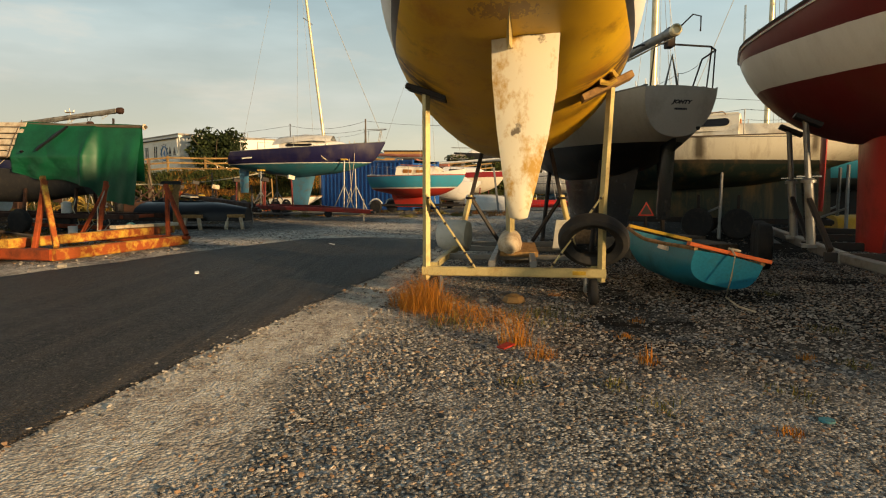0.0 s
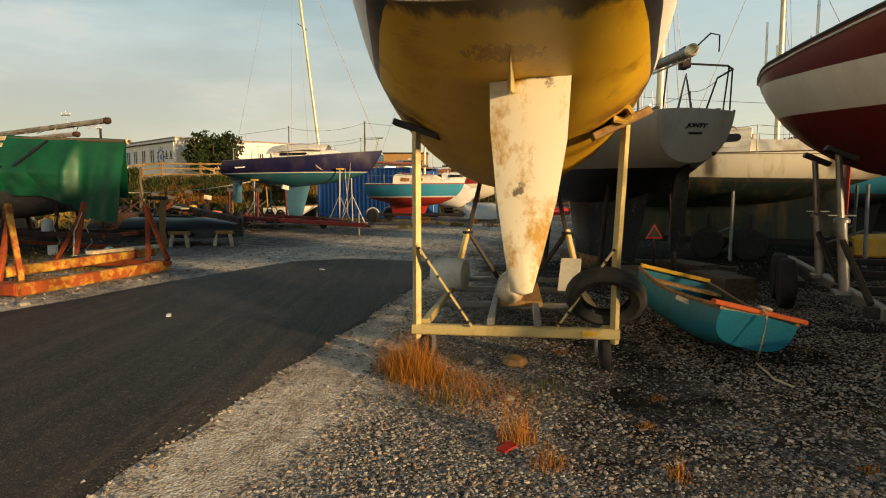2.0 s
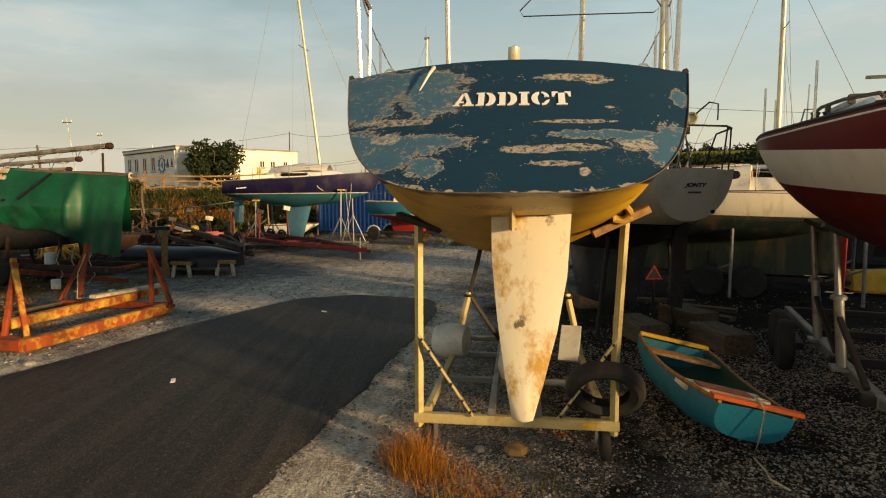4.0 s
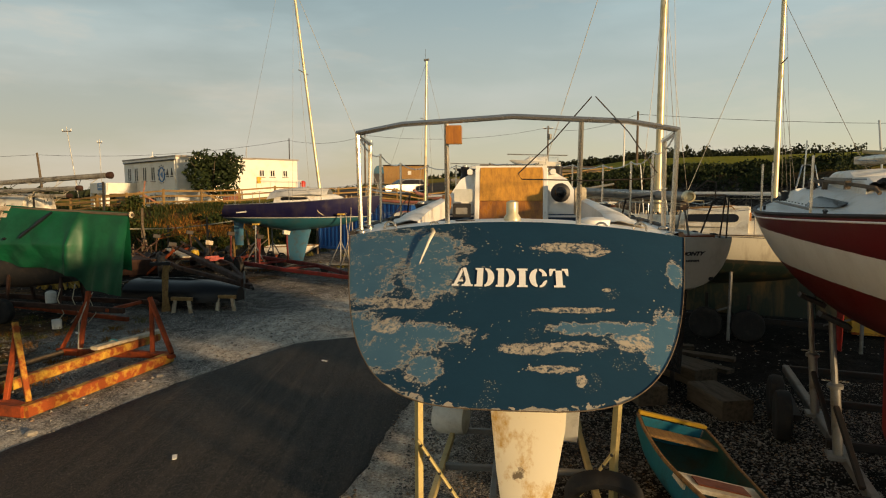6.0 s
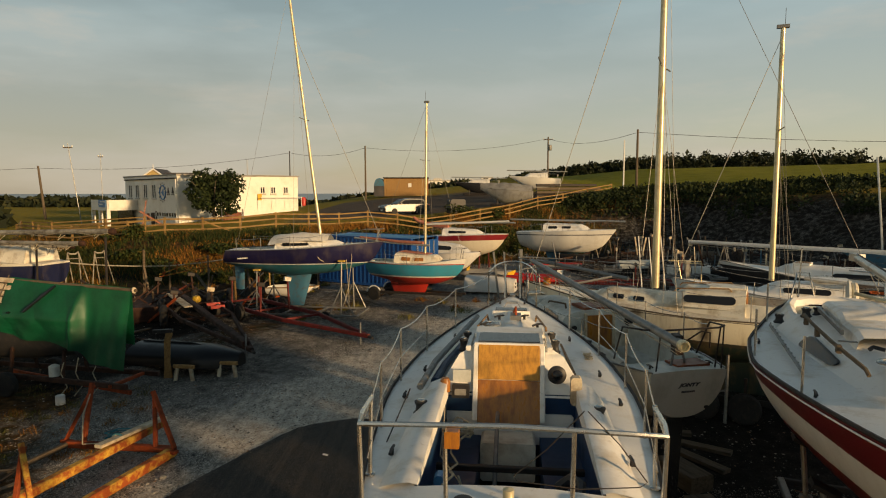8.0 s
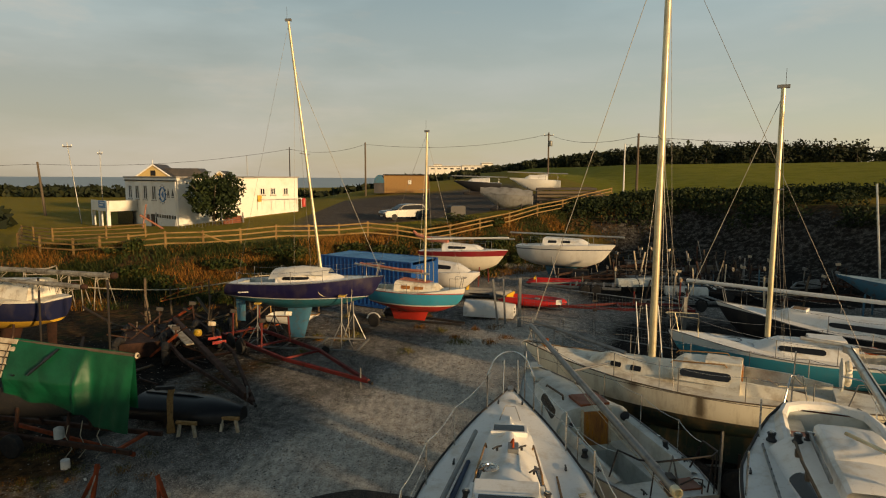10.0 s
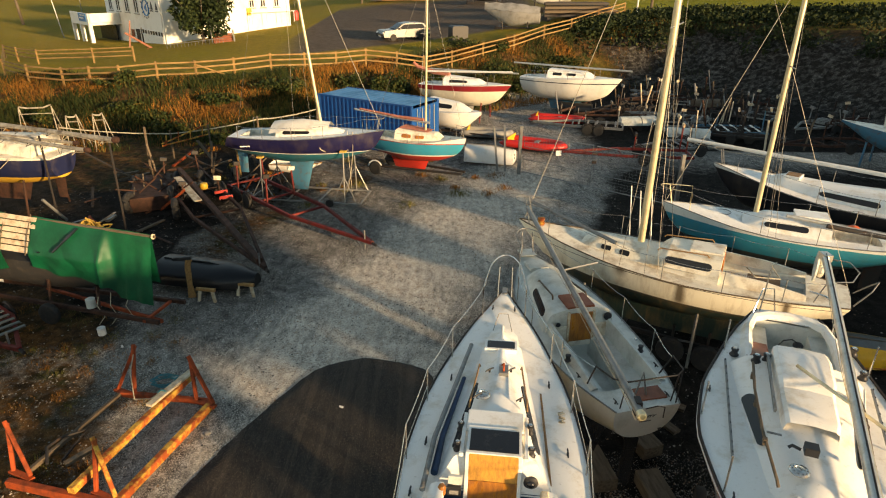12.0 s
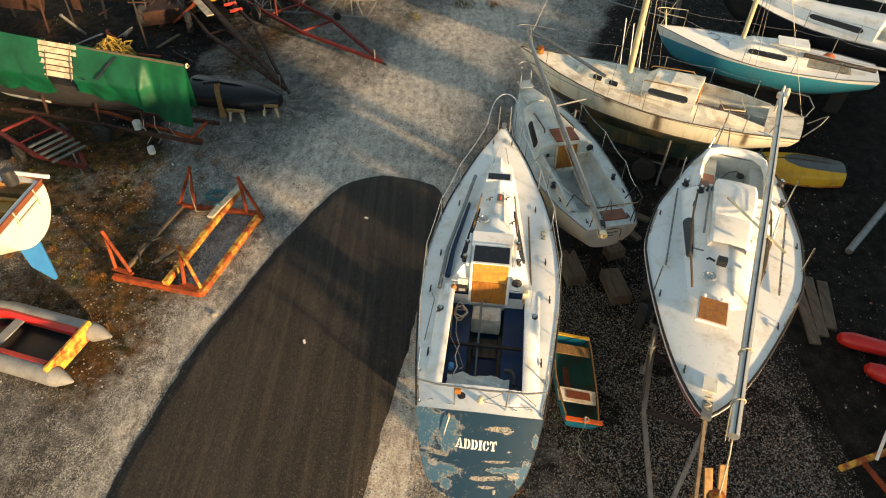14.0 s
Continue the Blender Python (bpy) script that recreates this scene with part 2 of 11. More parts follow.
M["cloth_pink"] = worn("cloth_pink", (0.42, 0.16, 0.11), (0.25, 0.10, 0.07), 0.85, 0.0, 5.0, (0.4, 0.75), 0.2)
M["teal_paint"] = worn("teal_paint", (0.02, 0.22, 0.24), (0.04, 0.12, 0.11), 0.5, 0.0, 2.5, (0.42, 0.72), 0.2)
M["dinghy_hull"] = worn("dinghy_hull", (0.008, 0.17, 0.26), (0.03, 0.11, 0.13), 0.5, 0.0, 3.0, (0.5, 0.75), 0.3)
M["dinghy_floor"] = worn("dinghy_floor", (0.012, 0.085, 0.072), (0.07, 0.045, 0.022), 0.6, 0.0, 1.6, (0.46, 0.68), 0.25)
M["navy_inside"] = worn("navy_inside", (0.006, 0.035, 0.10), (0.012, 0.03, 0.06), 0.5, 0.0, 2.5, (0.45, 0.75), 0.2)
M["container_blue"] = worn("container_blue", (0.004, 0.060, 0.24), (0.006, 0.040, 0.15), 0.5, 0.0, 1.2, (0.5, 0.8), 0.15)
M["render_white"] = worn("render_white", (0.74, 0.72, 0.66), (0.52, 0.46, 0.36), 0.85, 0.0, 0.35, (0.5, 0.85), 0.08)
M["render_yellow"] = worn("render_yellow", (0.42, 0.31, 0.13), (0.30, 0.22, 0.10), 0.85, 0.0, 0.5, (0.5, 0.85), 0.08)
M["slate"] = worn("slate", (0.045, 0.045, 0.05), (0.09, 0.08, 0.075), 0.7, 0.0, 0.8, (0.45, 0.75), 0.2)
M["felt"] = worn("felt", (0.30, 0.28, 0.25), (0.18, 0.17, 0.15), 0.85, 0.0, 0.4, (0.45, 0.75), 0.15)
M["concrete"] = worn("concrete", (0.30, 0.28, 0.24), (0.17, 0.15, 0.12), 0.85, 0.0, 1.5, (0.45, 0.75), 0.25)
M["sign_blue"] = worn("sign_blue", (0.03, 0.17, 0.40), (0.02, 0.10, 0.28), 0.4, 0.0, 2.0, (0.5, 0.85), 0.05)
M["car_silver"] = worn("car_silver", (0.13, 0.13, 0.127), (0.10, 0.098, 0.095), 0.3, 0.5, 1.0, (0.5, 0.9), 0.03)
M["black_letters"] = worn("black_letters", (0.015, 0.015, 0.02), (0.05, 0.05, 0.05), 0.5, 0.0, 8.0, (0.5, 0.8), 0.1)
M["white_letters"] = worn("white_letters", (0.78, 0.77, 0.72), (0.6, 0.58, 0.52), 0.5, 0.0, 8.0, (0.6, 0.85), 0.1)
g = Nodes("window_glass")
M["glass"] = g.done(g.mix(g.noise(1.5), (0.006, 0.007, 0.009), (0.018, 0.018, 0.020)), 0.22, 0.0, 0.3)


# ---- mesh tools ----
def finish(bm, name, material, sharp=38):
    me = bpy.data.meshes.new(name)
    bmesh.ops.recalc_face_normals(bm, faces=bm.faces)
    bm.to_mesh(me)
    bm.free()
    me.materials.append(material)
    me.polygons.foreach_set("use_smooth", [True] * len(me.polygons))
    me.set_sharp_from_angle(angle=radians(sharp))
    return me


def part(name, bm, material, parent, label="", sharp=38):
    ob = new(name, finish(bm, name, material, sharp))
    ob.parent = parent
    if label:
        ob["label"] = label
    return ob


def thing(name, label, category, x=0, y=0, z=0, rz=0, group="", kind=""):
    ob = new(name)
    ob.empty_display_size = 0.2
    ob.matrix_world = pose(x, y, z, 0, 0, rz)
    return tagged(ob, label, category, group, kind)


def lone(name, bm, material, label, category, x=0, y=0, z=0, rz=0, group="", kind="", sharp=38):
    """A thing that is one mesh."""
    ob = new(name, finish(bm, name, material, sharp))
    ob.matrix_world = pose(x, y, z, 0, 0, rz)
    return tagged(ob, label, category, group, kind)


def skin(bm, rings, closed=True, cap=True):
    """Faces between rings of points."""
    vs = [[bm.verts.new(p) for p in r] for r in rings]
    n = len(vs[0])
    for a, b in zip(vs, vs[1:]):
        for i in range(n if closed else n - 1):
            j = (i + 1) % n
            bm.faces.new((a[i], a[j], b[j], b[i]))
    if cap:
        bm.faces.new(vs[0]), bm.faces.new(vs[-1])
    return bm


def tube(pts, r, seg=6, r2=None, bm=None, loop=False):
    """A round bar along points; r2 is its radius at the far end."""
    bm = bm or bmesh.new()
    pts = [Vector(p) for p in pts]
    rings, k = [], len(pts)
    for i, p in enumerate(pts):
        a, b = (pts[i - 1], pts[(i + 1) % k]) if loop else (pts[max(i - 1, 0)], pts[min(i + 1, k - 1)])
        d = (b - a).normalized()
        u = d.cross(Vector((0, 0, 1)) if abs(d.z) < 0.95 else Vector((0, 1, 0))).normalized()
        w = d.cross(u)
        q = r + ((r2 if r2 is not None else r) - r) * i / max(k - 1, 1)
        rings.append([p + (u * math.cos(t) + w * math.sin(t)) * q for t in (2 * math.pi * j / seg for j in range(seg))])
    if loop:
        rings.append(rings[0])
        vs = [[bm.verts.new(p) for p in ring] for ring in rings[:-1]]
        for i in range(k):
            a, b = vs[i], vs[(i + 1) % k]
            for j in range(seg):
                bm.faces.new((a[j], a[(j + 1) % seg], b[(j + 1) % seg], b[j]))
        return bm
    return skin(bm, rings)


def beam(p, q, w, h=None, bm=None, up=(0, 0, 1), c=0.14):
    """A bar of rectangular section with chamfered edges from p to q."""
    bm = bm or bmesh.new()
    h = w if h is None else h
    p, q, up = Vector(p), Vector(q), Vector(up)
    d = (q - p).normalized()
    if abs(d.dot(up)) > 0.95:
        up = Vector((0, 1, 0))
    u = d.cross(up).normalized()
    v = u.cross(d)
    e = min(w, h) * c
    sec = [(w / 2 - e, h / 2), (w / 2, h / 2 - e), (w / 2, -h / 2 + e), (w / 2 - e, -h / 2), (-w / 2 + e, -h / 2), (-w / 2, -h / 2 + e), (-w / 2, h / 2 - e), (-w / 2 + e, h / 2)]
    return skin(bm, [[o + u * a + v * b for a, b in sec] for o in (p, q)])


def box(x, y, z, sx, sy, sz, bm=None, c=0.06):
    """A chamfered block on z."""
    return beam((x, y - sy / 2, z + sz / 2), (x, y + sy / 2, z + sz / 2), sx, sz, bm, c=c)


def torus(c, r, t, seg=22, ring=8, axis="y", bm=None, squash=1.0):
    pts = []
    for i in range(seg):
        a = 2 * math.pi * i / seg
        u, v = r * math.cos(a), r * math.sin(a)
        o = (u, 0, v) if axis == "y" else (0, u, v) if axis == "x" else (u, v, 0)
        pts.append(Vector(c) + Vector(o))
    return tube(pts, t, ring, bm=bm, loop=True)


def lathe(profile, seg=14, bm=None, at=(0, 0, 0), axis="z"):
    """A turned body from (radius, height) pairs."""
    bm = bm or bmesh.new()
    rings = []
    for r, h in profile:
        ring = []
        for j in range(seg):
            a = 2 * math.pi * j / seg
            o = (r * math.cos(a), r * math.sin(a), h) if axis == "z" else (r * math.cos(a), h, r * math.sin(a)) if axis == "y" else (h, r * math.cos(a), r * math.sin(a))
            ring.append(Vector(at) + Vector(o))
        rings.append(ring)
    return skin(bm, rings)


def curve(ctrl):
    """A smooth curve through (s, value) pairs."""
    xs, ys = [c[0] for c in ctrl], [c[1] for c in ctrl]
    n = len(xs)
    sl = [(ys[i + 1] - ys[i]) / (xs[i + 1] - xs[i]) for i in range(n - 1)]
    tg = [sl[0]] + [0 if sl[i - 1] * sl[i] <= 0 else 2 * sl[i - 1] * sl[i] / (sl[i - 1] + sl[i]) for i in range(1, n - 1)] + [sl[-1]]

    def f(s):
        s = min(max(s, xs[0]), xs[-1])
        i = min(max(0, sum(x <= s for x in xs) - 1), n - 2)
        h = xs[i + 1] - xs[i]
        t = (s - xs[i]) / h
        return ys[i] * (1 + 2 * t) * (1 - t) ** 2 + tg[i] * h * t * (1 - t) ** 2 + ys[i + 1] * t * t * (3 - 2 * t) + tg[i + 1] * h * t * t * (t - 1)
    return f


def text_mesh(words, size, depth, bold=0.0, shear=0.0, widen=1.0):
    """Letters as a mesh in the xz plane, centred, facing -y."""
    cu = bpy.data.curves.new("letters", "FONT")
    cu.body, cu.size, cu.extrude, cu.offset, cu.shear = words, size, depth, bold, shear
    cu.align_x, cu.align_y, cu.resolution_u = "CENTER", "CENTER", 3
    tmp = bpy.data.objects.new("letters", cu)
    scene.collection.objects.link(tmp)
    bpy.context.view_layer.update()
    me = bpy.data.meshes.new_from_object(tmp)
    bpy.data.objects.remove(tmp)
    me.transform(Matrix.Rotation(radians(90), 4, "X") @ Matrix.Diagonal((widen, 1, 1, 1)))
    return me


# ---- wheels, tyres ----
def wheel(parent, x, y, z, r, w, tyre="rubber", rim="galv", axis="x"):
    """A wheel with tyre and rim, turning about the x axis of its thing."""
    prof = [(r * 0.58, -w * 0.42), (r * 0.80, -w * 0.5), (r * 0.95, -w * 0.42), (r, -w * 0.2), (r, w * 0.2), (r * 0.95, w * 0.42), (r * 0.80, w * 0.5), (r * 0.58, w * 0.42)]
    wh = part("wheel", lathe(prof, 18, at=(x, y, z), axis=axis), M[tyre], parent, "black rubber tyre on a steel wheel")
    rm = [(0.02, -w * 0.30), (r * 0.22, -w * 0.34), (r * 0.26, -w * 0.22), (r * 0.50, -w * 0.24), (r * 0.585, -w * 0.40), (r * 0.585, w * 0.40), (r * 0.50, w * 0.24), (r * 0.26, w * 0.22), (r * 0.22, w * 0.34), (0.02, w * 0.30)]
    part("rim", lathe(rm, 14, at=(x, y, z), axis=axis), M[rim], wh)
    return wh


# ---- boats ----
class Hull:
    """Sections of a boat: y from the stern forward, z up from the ground, the keel line, sheer and half beam as curves."""

    def __init__(self, length, beam_, sheer, keel, full, rake=0.0, rake_len=1.2, flare=0.0, flare_len=1.0, swell=0.0):
        self.L, self.b, self.zd, self.zk, self.n, self.rake, self.rl = length, curve(beam_), curve(sheer), curve(keel), curve(full), rake, rake_len
        self.fl, self.fll, self.sw = flare, flare_len, swell

    def shift(self, s, z, x=None):
        """How far a point of a section lies ahead of it: the slope of the stern, and its curve across the boat."""
        bulge = self.sw * (1 - min(1.0, abs(x) / max(self.b(s), 0.01)) ** 2.2) * max(0.0, 1 - s / 0.5) if self.sw and x is not None else 0.0
        return self.rake * (self.zd(0) - z) * max(0.0, 1 - s / self.rl) - bulge

    def ring(self, s, m=11):
        b, zd, zk, n = max(self.b(s), 0.004), self.zd(s), self.zk(s), self.n(s)
        out = []
        for j in range(-m, m + 1):
            a = abs(j) / m * math.pi / 2
            x = math.copysign(b * math.sin(a) ** (2 / n), j) if j else 0.0
            z = zd - (zd - zk) * max(math.cos(a), 0.0) ** (2 / n)
            x *= 1 - self.fl * max(0.0, 1 - s / self.fll) * (zd - z) / (zd - zk)
            out.append(Vector((x, s + self.shift(s, z, x), z)))
        return out

    def stations(self, k=26):
        return [self.L * (1 - (1 - i / k) ** 1.25) for i in range(k + 1)]

    def bow(self):
        return self.L

    camber = 0.05

    def deck(self, s, x, camber=None):
        camber = self.camber if camber is None else camber
        b = max(self.b(s), 0.01)
        return self.zd(s) + camber * (1 - min(1, abs(x) / b) ** 2) * min(1, b)


def hull_shell(h, parent, hull_mat, transom_mat=None, transom_label="", name="hull"):
    bm = bmesh.new()
    skin(bm, [h.ring(s) for s in h.stations()], closed=False, cap=False)
    hull = part(name, bm, hull_mat, parent, sharp=60)
    tm = bmesh.new()
    ring = h.ring(0, 16)
    m = len(ring) // 2
    rows = []
    for j in range(m, -1, -1):                       # from the deck's edge down to the keel line
        p = ring[m + j]
        crown = h.camber * min(1.0, h.b(0)) if j == m else 0.0
        cols = [f / 6 for f in range(-6, 7)] if j else [0.0]
        row = []
        for f in cols:
            x = p.x * f
            z = p.z + crown * (1 - f * f)
            row.append(tm.verts.new((x, h.shift(0, z, x) - 0.003, z)))
        rows.append(row)
    for u, v in zip(rows, rows[1:]):
        for i in range(12):
            tm.faces.new((u[i], u[i + 1], v[i + 1], v[i]) if len(v) > 1 else (u[i], u[i + 1], v[0]))
    part("transom", tm, transom_mat or hull_mat, parent, transom_label)
    return hull


def deck_shell(h, parent, mat, pit=None, camber=0.05, inside=None):
    """The deck with an opening for the cockpit, and the cockpit well with its seats. pit: from, to, half width, depth, seat width."""
    ss = h.stations(22)
    if pit:
        ss = sorted(set([s for s in ss if abs(s - pit[0]) > 0.08 and abs(s - pit[1]) > 0.08] + [pit[0], pit[1]]))
    bm = bmesh.new()
    rows = []
    for s in ss:
        b = max(h.b(s), 0.004) - 0.002
        c = min(pit[2] if pit else b * 0.5, b * 0.9)
        rows.append([bm.verts.new((x, s + (h.shift(0, h.deck(0, x, camber), x) if s == 0 else 0), h.deck(s, x, camber))) for x in (-b, -c, -c * 0.5, 0, c * 0.5, c, b)])
    for s, a, b in zip(ss, rows, rows[1:]):
        for i in range(6):
            if pit and pit[0] - 1e-6 <= s < pit[1] - 1e-6 and 1 <= i <= 4:
                continue
            bm.faces.new((a[i], a[i + 1], b[i + 1], b[i]))
    part("deck", bm, mat, parent)
    if not pit:
        return
    s0, s1, hw, depth, seat = pit
    zf = h.zd(s0) - depth
    zs = zf + 0.42 if depth > 0.5 else zf + 0.2
    bm = bmesh.new()
    a0, a1 = min(hw, h.b(s0) * 0.9), min(hw, h.b(s1) * 0.9)
    prof = lambda s, a: [(-a, s, h.deck(s, a, camber)), (-a, s, zs), (-a + seat, s, zs - 0.01), (-a + seat, s, zf), (a - seat, s, zf), (a - seat, s, zs - 0.01), (a, s, zs), (a, s, h.deck(s, a, camber))]
    r0, r1 = [bm.verts.new(p) for p in prof(s0, a0)], [bm.verts.new(p) for p in prof(s1, a1)]
    for i in range(7):
        bm.faces.new((r0[i], r0[i + 1], r1[i + 1], r1[i]))
    bm.faces.new(r0), bm.faces.new(r1)
    part("cockpit", bm, inside or mat, parent, "open cockpit well with side seats")


def coachroof(h, parent, mat, s0, s1, w0, w1, hh0, hh1, inset=0.12, nose=0.9, name="coachroof", crown=0.06, lift=0.0, aft=0.0):
    """A cabin top from s0 (aft) to s1, with sloping sides and a sloping nose; gives a function for points on its sides."""
    def prof(f):
        s = s0 + (s1 - s0) * f
        w = w0 + (w1 - w0) * f
        hh = (hh0 + (hh1 - hh0) * f)
        if f > nose:
            hh *= max(0.04, 1 - ((f - nose) / (1 - nose)) ** 1.5)
        base = h.deck(s, w) - 0.02 + lift
        return s, w, hh, base

    def pt(f, side, up):
        s, w, hh, base = prof(f)
        return Vector((side * (w - inset * up), s, base + hh * up))
    bm = bmesh.new()
    rings = []
    for f in (0, 0.12, 0.3, 0.5, 0.7, nose - 0.03, nose, (nose + 1) / 2, 1):
        s, w, hh, base = prof(f)
        wt = w - inset
        e = min(0.05, hh * 0.3)
        rings.append([(-w, s, base), (-wt - inset * 0.25, s, base + hh - e * 1.4), (-wt + e * 0.6, s, base + hh - e * 0.2), (-wt * 0.5, s, base + hh + crown * 0.75), (0, s, base + hh + crown),
                      (wt * 0.5, s, base + hh + crown * 0.75), (wt - e * 0.6, s, base + hh - e * 0.2), (wt + inset * 0.25, s, base + hh - e * 1.4), (w, s, base)])
    base, hh = prof(0)[3], prof(0)[2]
    rings[0] = [(x, y + aft * (z - base) / (hh + crown), z) for x, y, z in rings[0]]
    skin(bm, rings, closed=False, cap=False)
    bm.faces.new([bm.verts.new(p) for p in rings[0]])
    part(name, bm, mat, parent, sharp=50)
    return pt


def side_window(pt, parent, f0, f1, u0=0.25, u1=0.75, mat=None, slim=1.0):
    """A dark pane with round ends in both cabin sides."""
    for side in (-1, 1):
        bm = bmesh.new()
        k, pts = 5, []
        for i in range(k + 1):
            a = math.pi / 2 + math.pi * i / k
            pts.append((f0 + (f1 - f0) * 0.08 * (1 + math.cos(a)), (u0 + u1) / 2 + (u1 - u0) / 2 * math.sin(a)))
        for i in range(k + 1):
            a = -math.pi / 2 + math.pi * i / k
            pts.append((f1 - (f1 - f0) * 0.08 * (1 - math.cos(a)), (u0 + (u1 - u0) * (1 - slim) / 2 + u1 - (u1 - u0) * (1 - slim) / 2) / 2 + (u1 - u0) * slim / 2 * math.sin(a)))
        outer = []
        for f, u in pts:
            p = pt(f, side, u)
            outer.append(p + Vector((side * 0.020, 0, 0.004)))
        inner = [p - Vector((side * 0.03, 0, 0)) for p in outer]
        skin(bm, [inner, outer])
        part("cabin_window", bm, mat or M["glass"], parent, "dark tinted cabin window")


def foil(top, bottom, thick, bm=None, n=9):
    """A keel or rudder blade between a top and a bottom chord: each (x, y_front, y_back, z)."""
    bm = bm or bmesh.new()
    rings = []
    for (x, yf, yb, z), k in ((top, 1.0), (bottom, 0.75)):
        c, ring = yf - yb, []
        for i in range(n):
            f = i / (n - 1)
            ring.append((x + thick * k * 0.5 * math.sin(math.pi * f ** 0.6) * 1.0, yf - c * f, z))
        for i in range(n - 2, 0, -1):
            f = i / (n - 1)
            ring.append((x - thick * k * 0.5 * math.sin(math.pi * f ** 0.6), yf - c * f, z))
        rings.append(ring)
    return skin(bm, rings)


def stanchions(h, parent, ss, hgt=0.55, inset=0.05, r=0.012, lines=True, mat="steel", ends=None, line_r=0.004, sides=(-1, 1)):
    for side in sides:
        tops = []
        for s in ss:
            b = h.b(s) - inset
            z = h.zd(s)
            part("stanchion", tube([(side * b, s, z - 0.01), (side * b, s, z + hgt)], r), M[mat], parent)
            tops.append(Vector((side * b, s, z + hgt - 0.01)))
        if lines:
            path = tops
            if ends:
                a, c = ends
                path = ([Vector((side * a[0], a[1], a[2]))] if a else []) + tops + ([Vector((side * c[0], c[1], c[2]))] if c else [])
            fine = []
            for p, q in zip(path, path[1:]):
                for i in range(4):
                    f = i / 4
                    fine.append(p.lerp(q, f) - Vector((0, 0, 0.05 * 4 * f * (1 - f))))
            part("lifeline", tube(fine + [path[-1]], line_r, 4), M["steel"], parent)


def pulpit(h, parent, back=0.9, hgt=0.6, mat="steel", r=0.014, tilt=0.1):
    """The bow rail."""
    L = h.L
    bb = h.b(L - back) - 0.04
    zt = h.zd(L) + hgt
    loop = []
    for i in range(13):
        a = math.pi * (i / 12)
        loop.append((bb * math.cos(a) * (1 if i in (0, 12) else 0.9), L - back + (back + tilt) * math.sin(a) ** 0.7, zt - 0.03 * math.cos(a) ** 2))
    part("pulpit", tube([(bb, L - back, h.zd(L - back))] + loop + [(-bb, L - back, h.zd(L - back))], r), M[mat], parent, "bent steel bow rail")
    for side in (-1, 1):
        b2 = h.b(L - back * 0.35) - 0.02
        part("rail_leg", tube([(side * b2, L - back * 0.35, h.zd(L - back * 0.35)), (side * b2 * 0.9, L - back * 0.2, zt)], r), M[mat], parent)


def cleat(parent, x, y, z, mat="plastic", rz=0):
    bm = bmesh.new()
    c, s = math.cos(rz), math.sin(rz)
    tube([(x - 0.08 * s, y - 0.08 * c, z + 0.035), (x, y, z + 0.045), (x + 0.08 * s, y + 0.08 * c, z + 0.035)], 0.012, 6, bm=bm)
    tube([(x, y, z - 0.01), (x, y, z + 0.045)], 0.016, 6, bm=bm)
    part("cleat", bm, M[mat], parent)


def winch(parent, x, y, z, k=1.0, mat="plastic"):
    w = part("winch", lathe([(0.065 * k, 0), (0.068 * k, 0.02), (0.048 * k, 0.04), (0.042 * k, 0.08), (0.055 * k, 0.11), (0.055 * k, 0.125), (0.02, 0.13)], 12, at=(x, y, z)), M[mat], parent, "sheet winch with a dark drum")
    part("winch_cap", lathe([(0.034 * k, 0.128), (0.034 * k, 0.14), (0.01, 0.145)], 10, at=(x, y, z)), M["steel"], w)


def vent(parent, x, y, z, r=0.11):
    v = part("deck_vent", lathe([(r, 0), (r, 0.012), (r * 0.85, 0.03), (r * 0.55, 0.034), (r * 0.5, 0.02), (r * 0.2, 0.02), (0.005, 0.03)], 18, at=(x, y, z)), M["steel"], parent, "round slotted ventilator")
    for i in range(10):
        a = 2 * math.pi * i / 10
        part("slot", box(x + r * 0.7 * math.cos(a), y + r * 0.7 * math.sin(a), z + 0.028, 0.014, 0.014, 0.006), M["black"], v)


def hatch(parent, x, y, z, sx, sy, hgt=0.05, glass="black", frame_mat="gelcoat", tilt=0.0):
    f = part("hatch", box(x, y, z - 0.02, sx + 0.08, sy + 0.08, hgt + 0.02), M[frame_mat], parent, "deck hatch")
    part("pane", box(x, y, z + hgt - 0.004, sx, sy, 0.012, c=0.2), M[glass], f, "dark glazed hatch cover")
    return f


def mast(parent, x, y, z, height, r=0.065, lean=(0, 0), mat="mast_gold", spread=((0.55, 0.75),), name="mast", top=True):
    """A standing spar with its spreaders and masthead gear."""
    tx, ty = x + lean[0], y + lean[1]
    at = lambda f: Vector((x + lean[0] * f, y + lean[1] * f, z + height * f))
    m = part(name, tube([at(0), at(0.35), at(0.7), at(1)], r, 10, r * 0.8), M[mat], parent, "tall weathered aluminium mast")
    for f, w in spread:
        p = at(f)
        part("spreader", tube([p + Vector((-w, -0.05, 0.03)), p, p + Vector((w, -0.05, 0.03))], 0.016, 6), M["galv"], m)
    if top:
        p = at(1)
        part("masthead", box(p.x, p.y, p.z - 0.02, r * 1.6, r * 4, 0.09), M["galv"], m)
        part("aerial", tube([p + Vector((0, -0.05, 0.05)), p + Vector((0, -0.05, 0.5))], 0.006, 4), M["dark_steel"], m)
    return at


